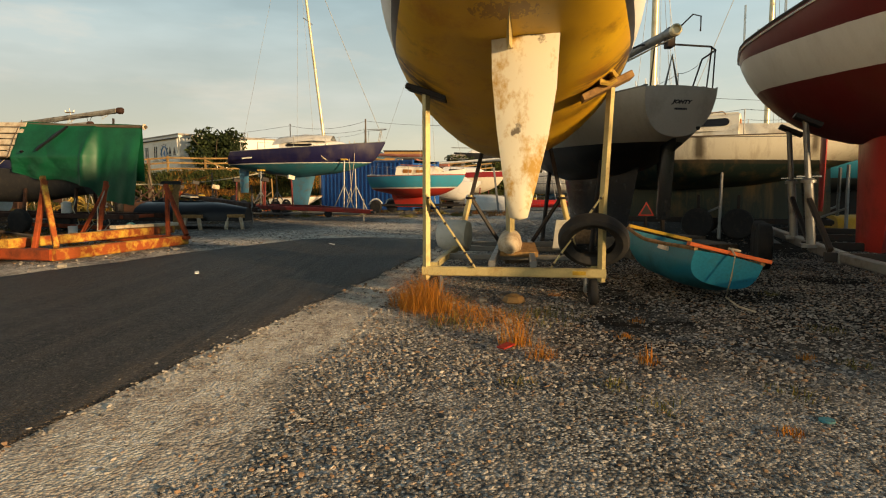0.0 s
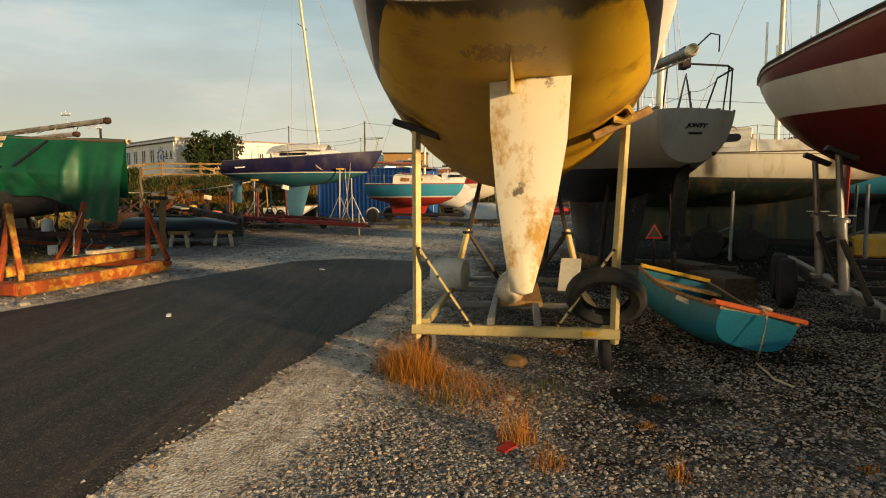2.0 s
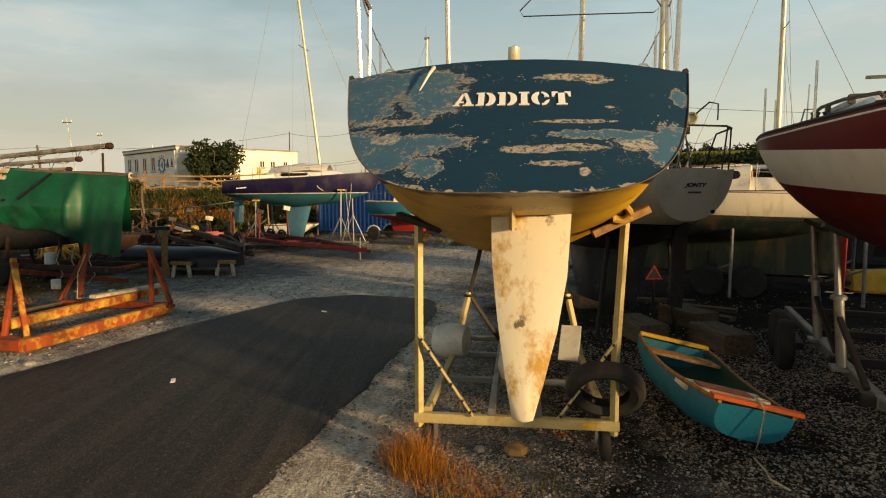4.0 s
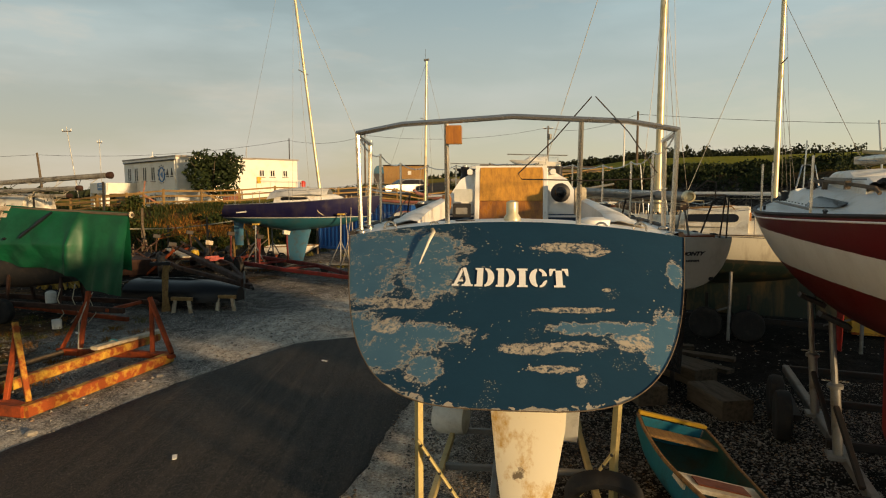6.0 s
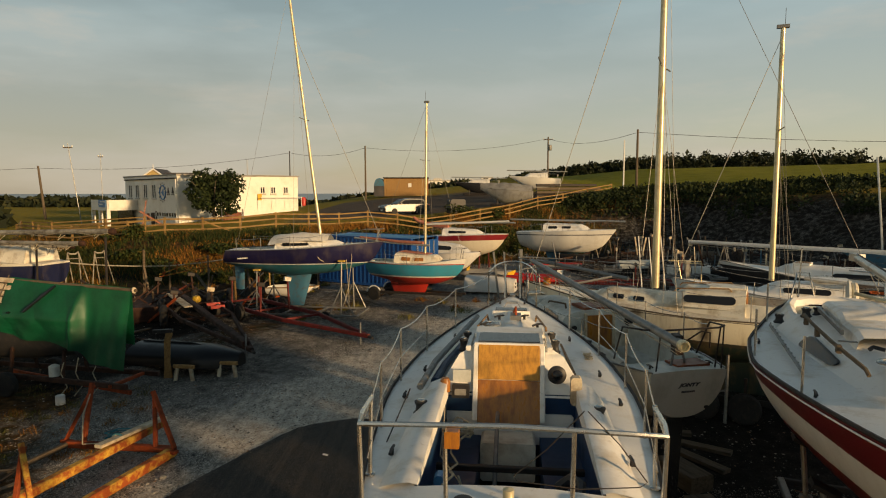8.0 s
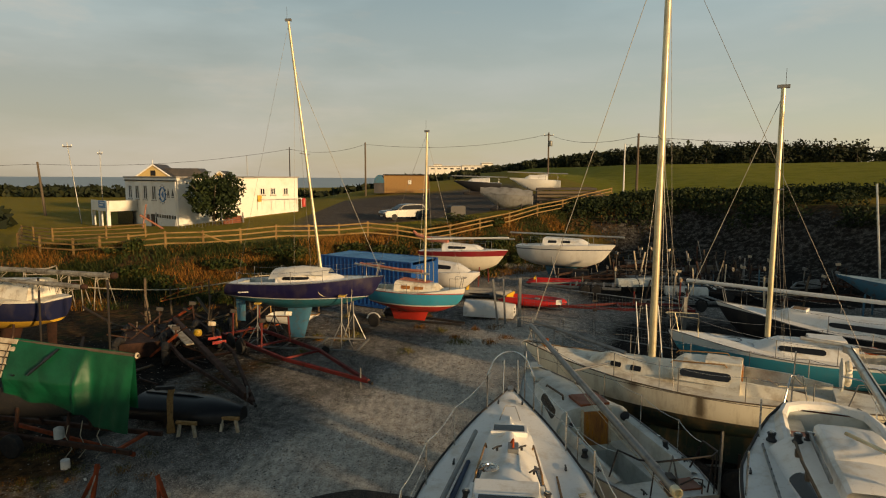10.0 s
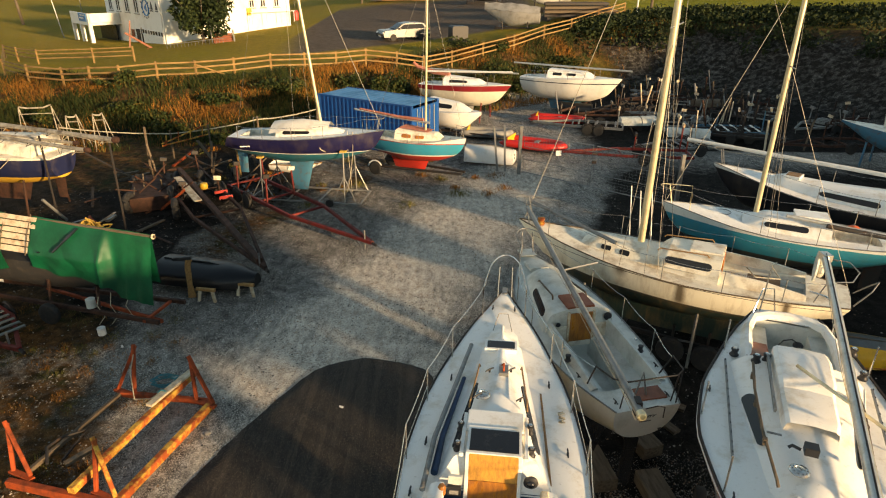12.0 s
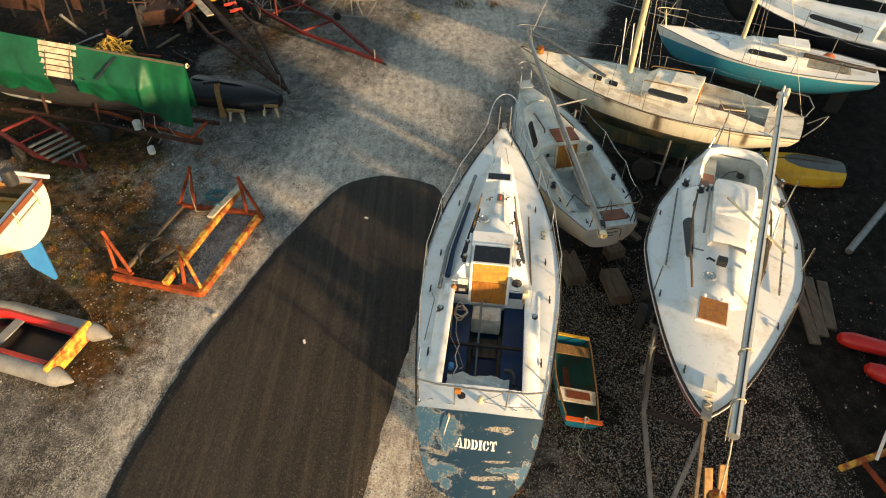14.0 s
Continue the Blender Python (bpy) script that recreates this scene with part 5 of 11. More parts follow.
# ---- the smaller yacht beside it, grey deck, spar laid along it ----
n_jonty = banded("hull_small_yacht", [(0, (0.012, 0.013, 0.016)), (1.74, (0.46, 0.46, 0.42))], 0.012, dirty=0.45)
sloop = thing("small_yacht", "small grey-decked sailing yacht with pale transom and black bottom", "yacht", 3.30, 8.75, 0, 13.2)
H2 = Hull(6.5, [(0, 0.56), (0.95, 0.82), (2.1, 0.96), (3.2, 1.00), (4.4, 0.86), (5.4, 0.54), (6.2, 0.17), (6.5, 0.02)], [(0, 2.46), (3, 2.36), (6.5, 2.62)],
          [(0, 1.80), (0.6, 1.62), (2.0, 1.28), (3.6, 1.22), (5.0, 1.45), (6.0, 1.95), (6.5, 2.58)], [(0, 2.3), (3, 2.2), (6.5, 1.7)], rake=0.22, rake_len=1.2)
hull_shell(H2, sloop, n_jonty)
deck_shell(H2, sloop, M["gelcoat_grey"], (0.62, 2.95, 0.56, 0.70, 0.30), 0.04, M["gelcoat_grey"])
cab2 = coachroof(H2, sloop, M["gelcoat_grey"], 2.92, 5.35, 0.74, 0.36, 0.40, 0.20, 0.16, 0.86)
side_window(cab2, sloop, 0.15, 0.6, 0.3, 0.75)
part("bulkhead_panel", box(0.0, 2.90, 2.0, 1.36, 0.03, 0.46), M["gelcoat_old"], sloop)
part("washboard", beam((0.02, 2.88, 2.12), (0.02, 2.90, 2.72), 0.46, 0.03, up=(0, 1, 0)), M["ply"], sloop, "brown smoked washboards in a wooden frame")
for sx in (-0.24, 0.28):
    part("companionway_frame", beam((sx, 2.87, 2.1), (sx, 2.89, 2.76), 0.05, 0.05), M["white_wood"], sloop)
part("sliding_hatch", box(0.02, 3.22, 2.80, 0.54, 0.58, 0.05), M["teak_red"], sloop, "dark red-brown sliding hatch")
part("locker_lid", box(0.18, 0.36, 2.47, 0.50, 0.34, 0.03), M["teak_red"], sloop, "red-brown stern locker lid")
cp = part("compass", lathe([(0.08, 0), (0.085, -0.03), (0.05, -0.05), (0.01, -0.052)], 16, at=(0.56, 2.885, 2.60), axis="y"), M["plastic"], sloop)
part("porthole", lathe([(0.045, 0), (0.045, -0.02), (0.03, -0.022), (0.004, -0.01)], 14, at=(-0.45, 2.885, 2.52), axis="y"), M["plastic"], sloop)
for side in (-1, 1):
    part("toe_rail", tube([(side * (H2.b(s) - 0.012), s, H2.zd(s) + 0.012) for s in H2.stations(18)], 0.014, 5), M["galv"], sloop)
    part("coaming", skin(bmesh.new(), [[(side * 0.56, s, H2.deck(s, 0.56) - 0.02), (side * 0.56, s, H2.deck(s, 0.56) + q), (side * 0.61, s, H2.deck(s, 0.56) + q), (side * 0.68, s, H2.deck(s, 0.56) - 0.01)] for s, q in ((0.7, 0.03), (1.6, 0.1), (2.92, 0.16))], closed=False, cap=False), M["gelcoat_grey"], sloop)
    part("grab_rail", tube([(side * 0.36, 3.5, 2.76), (side * 0.35, 3.55, 2.83), (side * 0.30, 4.5, 2.74), (side * 0.3, 4.55, 2.68)], 0.018, 6), M["plank_grey"], sloop)
    winch(sloop, side * 0.70, 1.7, 2.44, 0.9)
    cleat(sloop, side * 0.45, 0.25, 2.47)
    cleat(sloop, side * 0.72, 1.15, 2.45)
rail2 = [(-0.66, 0.9, 2.47), (-0.68, 0.62, 2.98), (-0.6, 0.15, 3.02), (-0.42, 0.0, 3.03), (0.42, 0.0, 3.03), (0.6, 0.15, 3.02), (0.68, 0.62, 2.98), (0.66, 0.9, 2.47)]
part("stern_rail", tube(rail2, 0.014, 6), M["dark_steel"], sloop)
for x in (-0.44, 0.44):
    part("rail_leg", tube([(x, 0.10, 2.46), (x, 0.0, 3.03)], 0.012, 6), M["dark_steel"], sloop)
part("stern_rail_brace", tube([(0.5, 0.04, 2.46), (0.56, 0.1, 3.02)], 0.012, 6), M["dark_steel"], sloop)
stanchions(H2, sloop, (1.6, 3.0, 4.3), 0.55, 0.05, 0.011, True, "steel", ((0.68, 0.62, 2.95), (0.3, 5.8, 3.1)), 0.005)
pulpit(H2, sloop, 0.8, 0.52, "galv", 0.013, 0.1)
part("crutch", tube([(-0.1, 0.32, 2.47), (0.0, 0.3, 2.95), (0.12, 0.32, 2.47)], 0.02, 6), M["galv"], sloop)
hatch(sloop, 0, 5.55, 2.60, 0.36, 0.36, 0.05, "gelcoat_grey", "gelcoat_grey")
part("keel", foil((0, 4.4, 1.2, 1.42), (0, 3.9, 1.6, 0.34), 0.34), M["black"], sloop, "deep black keel")
part("rudder", foil((0, 0.55, 0.12, 1.78), (0, 0.62, 0.22, 0.62), 0.07), M["black"], sloop)
nj = text_mesh("JONTY", 0.2, 0.003, 0.010, 0.32, 1.15)
xs = [v.co.x for v in nj.vertices]
zs = [v.co.z for v in nj.vertices]
nj.transform(Matrix.Diagonal((0.33 / (max(xs) - min(xs)), 1, 0.072 / (max(zs) - min(zs)), 1)))
nj.materials.append(M["black_letters"])
njo = new("name_lettering", nj)
njo.parent = sloop
njo.matrix_basis = pose(0.02, 0.032, 2.27, 12.4, 0, 0)
njo["label"] = "black italic name JONTY"
bars(sloop, (0.02, 0.054, 2.165), (1, 0, 0), (0, -0.21, 0.97), 0.03, [(0.20, 0.025)], "black_letters")
part("drain", lathe([(0.035, 0), (0.035, -0.015), (0.004, -0.016)], 12, at=(0.34, 0.125, 1.93), axis="y"), M["plastic"], sloop)
for x in (-0.55, 0.55):
    for y in (1.5, 3.8):
        part("prop_leg", tube([(x * 1.2, y, 0.0), (x * 0.9, y, 1.62)], 0.04, 7), M["dark_steel"], sloop)
for ob in sloop.children:                              # a short, beamy boat: five and three quarter metres
    ob.data.transform(Matrix.Diagonal((1, 0.885, 1, 1)))


# ---- the red and white yacht, bow towards the viewer ----
n_rw = banded("hull_red_white", [(0, (0.13, 0.012, 0.010)), (2.50, (0.66, 0.66, 0.62)), (2.885, (0.11, 0.008, 0.011))], -0.062, dirty=0.22)
redw = thing("sailing_yacht", "red and white sailing yacht supported on a trailer", "yacht", 6.33, 10.75, 0, 158.1)
H3 = Hull(7.1, [(0, 0.52), (0.3, 0.66), (0.8, 0.88), (1.75, 1.16), (2.6, 1.36), (3.5, 1.39), (4.4, 1.21), (5.1, 1.0), (6.0, 0.68), (6.6, 0.40), (6.95, 0.17), (7.1, 0.03)], [(0, 3.02), (3.4, 2.82), (7.1, 2.90)],
          [(0, 2.42), (0.8, 2.16), (2.4, 1.76), (4, 1.56), (5.4, 1.66), (6.3, 2.0), (6.8, 2.42), (7.1, 2.86)], [(0, 2.1), (3, 1.95), (5.2, 1.6), (7.1, 1.2)], rake=0.25, rake_len=1.3, flare=0.20, flare_len=30)
hull_shell(H3, redw, n_rw)
deck_shell(H3, redw, M["gelcoat"], (0.36, 1.86, 0.60, 0.55, 0.26), 0.06, M["gelcoat_grey"])
cab3 = coachroof(H3, redw, M["gelcoat"], 1.84, 4.85, 0.98, 0.56, 0.25, 0.13, 0.24, 0.90, crown=0.07, aft=0.05)
side_window(cab3, redw, 0.30, 0.66, 0.22, 0.82, slim=0.55)
# the raised hatch garage with a lower step before it
bm = bmesh.new()
rings = []
for y, w, z in ((1.70, 0.40, 3.30), (1.95, 0.42, 3.335), (2.60, 0.40, 3.335), (2.74, 0.38, 3.27), (2.78, 0.38, 3.245), (3.40, 0.36, 3.235), (3.52, 0.34, 3.18)):
    rings.append([(-w, y, 3.02), (-w + 0.02, y, z - 0.04), (-w + 0.07, y, z), (0, y, z + 0.02), (w - 0.07, y, z), (w - 0.02, y, z - 0.04), (w, y, 3.02)])
skin(bm, rings, closed=False, cap=False)
bm.faces.new([bm.verts.new(p) for p in rings[0]])
part("hatch_garage", bm, M["gelcoat"], redw, "moulded white hatch garage with a step", sharp=30)
part("hatch_rail", beam((0.47, 1.95, 3.235), (0.45, 3.35, 3.20), 0.035, 0.06), M["galv"], redw, "grey hatch slide")
part("companion_board", beam((0.55, 1.05, 2.90), (0.55, 1.74, 3.02), 0.36, 0.03), M["teak_red"], redw, "orange-brown hatch board in the cockpit")
part("cockpit_front", box(-0.02, 1.82, 2.62, 1.10, 0.04, 0.46), M["gelcoat_old"], redw)
# rounded coaming round the after end of the cockpit
rim3 = [(0.74, 1.80), (0.74, 1.30), (0.72, 0.75), (0.60, 0.34), (0.35, 0.20), (0.0, 0.16), (-0.35, 0.20), (-0.58, 0.34), (-0.70, 0.75), (-0.72, 1.30), (-0.72, 1.80)]
rings = []
for x, y in rim3:
    z = H3.deck(y, x) - 0.01
    d = Vector((x, y - 1.1, 0)).normalized()
    o = Vector((x, y, z))
    rings.append([o - d * 0.13, o - d * 0.12 + Vector((0, 0, 0.10)), o - d * 0.06 + Vector((0, 0, 0.13)), o + Vector((0, 0, 0.11)), o + d * 0.07])
part("coaming", skin(bmesh.new(), rings, closed=False, cap=False), M["gelcoat"], redw, "rounded moulded coaming round the cockpit")
fh3 = part("forehatch", box(0.10, 5.10, 2.98, 0.50, 0.56, 0.05), M["gelcoat"], redw, "fore hatch with a brown cover")
part("cover", box(0.10, 5.10, 3.028, 0.44, 0.50, 0.014), M["ply"], fh3, "brown plywood cover")
for x in (-0.02, 0.26):
    part("hinge", box(x, 4.81, 3.00, 0.06, 0.09, 0.05, c=0.3), M["gelcoat"], fh3)
vent(redw, 0.24, 4.41, 3.125, 0.12)
for x, y in ((0.90, 1.67), (0.62, 2.02), (0.47, 1.95), (-0.94, 1.62), (-0.90, 0.98)):
    winch(redw, x, y, H3.deck(y, x) + (0.20 if y > 1.9 else 0.03), 1.1)
part("bilge_pump", lathe([(0.08, 0), (0.085, 0.04), (0.05, 0.07), (0.01, 0.08)], 14, at=(-0.16, 0.72, 2.80)), M["plastic"], redw, "black round fitting on the cockpit seat")
part("cockpit_line", tube([(0.30, 1.5, 2.86), (0.24, 1.1, 2.90), (0.10, 0.85, 2.94), (-0.05, 0.72, 2.92), (-0.14, 0.74, 2.88)], 0.011, 5), M["dark_steel"], redw)
for side in (-1, 1):
    part("toe_rail", tube([(side * (H3.b(s) - 0.01), s, H3.zd(s) + 0.014) for s in H3.stations(24)], 0.022, 6), M["dark_steel"], redw, "dark rubbing strake")
    part("rubbing_strip", tube([(side * (H3.b(s) + 0.004), s, H3.zd(s) - 0.035) for s in H3.stations(24)], 0.010, 5), M["white"], redw)
    part("grab_rail", tube([(side * 0.67, 2.12, 3.15), (side * 0.68, 2.3, 3.20), (side * 0.69, 2.9, 3.20), (side * 0.63, 3.8, 3.17), (side * 0.50, 4.66, 3.11), (side * 0.48, 4.72, 3.06)], 0.021, 6), M["plank_grey"], redw, "weathered wooden grab rail")
    for s_, x_ in ((2.5, 0.69), (3.2, 0.675), (4.0, 0.605)):
        part("rail_block", box(side * x_, s_, 3.10, 0.05, 0.07, 0.09), M["plank_grey"], redw)
    part("sheet_track", beam((side * 1.03, 1.85, 2.94), (side * 0.95, 4.15, 2.895), 0.032, 0.03), M["galv"], redw)
    for q in range(12):
        f = q / 11
        part("track_stop", box(side * (1.03 - 0.08 * f), 1.9 + 2.2 * f, 2.972 - 0.045 * f, 0.014, 0.03, 0.010), M["black"], redw)
    for s in (0.3, 2.7, 4.9, 6.4):
        cleat(redw, side * (H3.b(s) - 0.12), s, H3.zd(s) + 0.02)
stanchions(H3, redw, (1.5, 3.3, 4.8), 0.58, 0.05, 0.013, False, "steel")
part("stern_rail", tube([(-0.66, 0.5, 3.0), (-0.66, 0.35, 3.5), (-0.5, 0.1, 3.55), (-0.25, 0.02, 3.56)], 0.014, 6), M["steel"], redw)
part("stern_rail", tube([(0.20, 0.06, 3.02), (0.30, 0.04, 3.5), (0.48, 0.08, 3.5), (0.62, 0.40, 3.02)], 0.014, 6), M["steel"], redw)
part("stern_post", tube([(0.45, 0.05, 3.0), (0.42, 0.0, 3.9)], 0.012, 6), M["steel"], redw)
part("stem_fitting", box(0, 7.0, 2.88, 0.14, 0.30, 0.07), M["galv"], redw)
part("anchor_lashing", tube([(0.05 * math.sin(i * 1.9), 6.72 + 0.02 * i, 2.98 + 0.03 * math.cos(i)) for i in range(16)], 0.013, 5), M["rope"], redw)
part("cabin_block", box(0.09, 4.06, 3.165, 0.16, 0.14, 0.12), M["plastic"], redw, "black deck organiser")
part("jammer", tube([(0.20, 4.05, 3.18), (0.30, 4.03, 3.20), (0.34, 4.05, 3.17)], 0.022, 6), M["plastic"], redw)
part("name_plate", box(0.50, 3.88, 3.20, 0.18, 0.03, 0.012), M["galv"], redw)
part("mooring_cleat_base", box(0.0, 6.55, 2.93, 0.20, 0.26, 0.03), M["gelcoat_old"], redw)
part("keel", foil((0, 4.9, 3.2, 1.72), (0, 4.5, 3.35, 0.38), 0.26), M["red_paint"], redw, "dull red fin keel")
part("rudder", foil((0, 1.15, 0.62, 2.20), (0, 1.1, 0.72, 0.72), 0.07), M["red_paint"], redw)

spar = thing("mast", "grey aluminium mast lying along the red and white yacht", "mast", 0, 0, 0)
a, b = Vector((3.70, 3.55, 3.42)), Vector((7.55, 11.95, 3.62))
sp = part("spar", tube([a.lerp(b, f) for f in (0, 0.3, 0.6, 1)], 0.075, 10, 0.07), M["alloy"], spar)
part("luff_groove", tube([a + Vector((0, 0, 0.075)), b + Vector((0, 0, 0.075))], 0.012, 5), M["dark_steel"], spar)
part("spreader", tube([(5.16, 8.37, 3.56), (5.33, 7.9, 3.53), (5.84, 7.70, 3.46), (5.78, 7.06, 3.40)][0::3], 0.024, 6), M["mast_gold"], spar)
part("masthead", box(b.x, b.y, b.z - 0.06, 0.16, 0.22, 0.14), M["alloy"], spar)
for i in range(5):
    o = Vector((0.07 * math.sin(i * 2), 0, -0.06 + 0.05 * math.cos(i)))
    part("halyard", tube([a.lerp(b, f) + o * (1 + 0.4 * math.sin(9 * f + i)) for f in (0, 0.15, 0.3, 0.45, 0.6, 0.8, 1)], 0.006, 4), M["rope"], spar)
for q in (0.06, 0.16):
    part("lashing", torus(a.lerp(b, q), 0.10, 0.012, 14, 5), M["rope"], spar)

spar = thing("mast", "grey aluminium mast lying over the small yacht with a lamp-like end", "mast", 0, 0, 0)
a, b = Vector((2.87, 7.93, 3.02)), Vector((2.22, 15.75, 3.16))
part("spar", tube([a.lerp(b, f) for f in (0, 0.3, 0.6, 1)], 0.058, 10, 0.055), M["galv"], spar)
part("mast_foot", lathe([(0.062, 0), (0.07, -0.03), (0.07, -0.10), (0.05, -0.11), (0.045, -0.06), (0.004, -0.06)], 14, at=a + Vector((0.0, 0.03, 0)), axis="y"), M["mast_gold"], spar, "brass-coloured hollow mast foot")
part("boom_fitting", box(a.x + 0.02, a.y + 0.22, a.z - 0.16, 0.09, 0.16, 0.24), M["dark_steel"], spar)
part("spreader", tube([a.lerp(b, 0.56) + Vector((0.75, 0.15, 0.12)), a.lerp(b, 0.56)], 0.022, 6), M["galv"], spar)
part("hook", tube([a + Vector((0.08, 0.05, 0.05)), a + Vector((0.2, -0.05, 0.18)), a + Vector((0.3, -0.05, 0.16)), a + Vector((0.3, -0.05, -0.02))], 0.01, 5), M["dark_steel"], spar)
for i in range(4):
    part("halyard", tube([a.lerp(b, f) + Vector((0.06 * math.sin(i * 1.7 + 5 * f), 0, -0.07 + 0.04 * math.cos(3 * f + i))) for f in (0, 0.2, 0.4, 0.6, 0.8, 1)], 0.006, 4), M["rope"], spar)


# ---- the cream cruiser with its mast standing ----
n_cr = banded("hull_cream", [(0, (0.022, 0.040, 0.034)), (1.56, (0.05, 0.05, 0.04)), (1.64, (0.74, 0.69, 0.54)), (2.10, (0.08, 0.07, 0.06)), (2.115, (0.74, 0.69, 0.54))], 0.02, dirt=(0.26, 0.17, 0.07), dirty=0.62, streak=0.8, runs=((3.35, 0.16, 1.6, 2.25), (4.75, 0.22, 2.0, 2.4), (1.2, 0.10, 1.7, 2.2)))
cruiser = thing("sailing_yacht", "weathered cream sailing cruiser with stained hull and standing mast", "yacht", 8.98, 12.92, 0, 62.3)
H4 = Hull(7.74, [(0, 0.62), (1.4, 1.0), (3.2, 1.18), (4.8, 1.05), (6.2, 0.66), (7.2, 0.24), (7.74, 0.02)], [(0, 2.20), (3.2, 2.18), (6, 2.34), (7.74, 2.56)],
          [(0, 1.72), (0.8, 1.48), (2.4, 1.15), (4.4, 1.05), (6.0, 1.22), (7.0, 1.75), (7.74, 2.52)], [(0, 2.2), (3, 2.25), (7.7, 1.7)], rake=0.55, rake_len=1.5)
hull_shell(H4, cruiser, n_cr)
deck_shell(H4, cruiser, M["gelcoat_old"], (0.85, 2.65, 0.58, 0.55, 0.28), 0.05, M["gelcoat_grey"])
cab4 = coachroof(H4, cruiser, M["cream"], 2.62, 5.95, 0.80, 0.40, 0.34, 0.18, 0.14, 0.88)
rise4 = coachroof(H4, cruiser, M["cream"], 2.62, 4.15, 0.72, 0.66, 0.36, 0.30, 0.12, 0.80, name="doghouse", lift=0.14)
side_window(rise4, cruiser, 0.12, 0.80, 0.30, 0.78)
for f in (0.62, 0.76):
    side_window(cab4, cruiser, f, f + 0.075, 0.35, 0.78)
part("sliding_hatch", box(0, 3.0, 2.70, 0.62, 0.70, 0.06), M["gelcoat_old"], cruiser)
part("washboard", beam((0, 2.60, 2.0), (0, 2.61, 2.62), 0.5, 0.03, up=(0, 1, 0)), M["ply"], cruiser)
for side in (-1, 1):
    part("toe_rail", tube([(side * (H4.b(s) - 0.01), s, H4.zd(s) + 0.012) for s in H4.stations(20)], 0.016, 5), M["plank_grey"], cruiser)
    part("coaming", skin(bmesh.new(), [[(side * 0.60, s, H4.deck(s, 0.6) - 0.02), (side * 0.60, s, H4.deck(s, 0.6) + q), (side * 0.66, s, H4.deck(s, 0.6) + q), (side * 0.70, s, H4.deck(s, 0.6) - 0.01)] for s, q in ((0.85, 0.10), (1.7, 0.22), (2.62, 0.26))], closed=False, cap=False), M["gelcoat_old"], cruiser)
    part("grab_rail", tube([(side * 0.5, 2.9, 2.70), (side * 0.5, 2.95, 2.76), (side * 0.46, 4.0, 2.70), (side * 0.46, 4.05, 2.64)], 0.016, 6), M["wood"], cruiser)
stanchions(H4, cruiser, (1.3, 2.5, 3.8, 5.2), 0.55, 0.05, 0.012, True, "galv", ((0.62, 0.3, 2.75), (0.3, 6.8, 3.0)), 0.005)
pulpit(H4, cruiser, 0.95, 0.60, "galv", 0.014, 0.15)
part("stern_rail", tube([(-0.66, 0.7, 2.22), (-0.68, 0.55, 2.75), (-0.55, 0.1, 2.8), (0, -0.05, 2.82), (0.55, 0.1, 2.8), (0.68, 0.55, 2.75), (0.66, 0.7, 2.22)], 0.014, 6), M["galv"], cruiser)
part("stern_hoop", tube([(0.3, -0.1, 2.2), (0.2, -0.35, 2.5), (-0.1, -0.42, 2.72), (-0.4, -0.3, 2.6), (-0.45, -0.05, 2.22)], 0.016, 6), M["galv"], cruiser)
part("lifebuoy", torus((0.42, 0.62, 2.66), 0.22, 0.06, 22, 8, "y"), M["cream"], cruiser, "old cream horseshoe lifebuoy")
part("spray_hood", lathe([(0.34, -0.02), (0.36, 0.02), (0.30, 0.03), (0.02, 0.0)], 18, at=(0.42, 0.72, 2.62), axis="y"), M["gelcoat_grey"], cruiser)
part("stain_rope", tube([(0.62, 1.5, 2.45), (0.2, 1.6, 2.5), (-0.3, 1.4, 2.44), (-0.5, 1.9, 2.46), (0.1, 2.1, 2.4)], 0.016, 5), M["rope"], cruiser)
part("cockpit_junk", box(0.1, 1.7, 1.95, 0.5, 0.7, 0.22, c=0.2), M["plank_grey"], cruiser)
at4 = mast(cruiser, -0.06, 4.52, 2.62, 9.6, 0.085, (0.0, -0.02), "mast_gold", ((0.52, 0.85),))
for side in (-1, 1):
    stay(cruiser, (side * 1.02, 4.2, 2.22), at4(0.98), 0.005)
    stay(cruiser, (side * 1.02, 3.9, 2.22), at4(0.52), 0.005)
    stay(cruiser, (side * 0.98, 4.8, 2.24), at4(0.52), 0.005)
stay(cruiser, (0, 7.6, 2.6), at4(0.99), 0.008, "stay_pale", "furled_stay")
stay(cruiser, (0, 0.0, 2.25), at4(0.99), 0.005)
for x, y, lx in ((0.25, 4.62, 0.12), (0.42, 4.9, 0.20), (0.34, 4.35, 0.05)):
    part("rail_pole", tube([(x, y, 2.5), (x + lx, y + 0.15, 3.75)], 0.014, 6), M["white"], cruiser, "thin white pole")
part("boom", tube([(0.0, 7.4, 3.1), (-0.5, 6.4, 3.05), (-1.25, 4.9, 2.95)], 0.045, 8), M["galv"], cruiser, "dark boom stowed on the rail")
part("windlass", lathe([(0.09, 0), (0.11, 0.05), (0.07, 0.1), (0.1, 0.18), (0.02, 0.2)], 12, at=(0.05, 7.15, 2.5)), M["rust_yellow"], cruiser)
part("keel", foil((0, 6.0, 1.4, 1.45), (0, 5.2, 1.3, 0.42), 0.34), n_cr, cruiser, "long green keel")
part("rudder", foil((0, 1.35, 0.85, 1.55), (0, 1.3, 0.8, 0.50), 0.07), n_cr, cruiser)


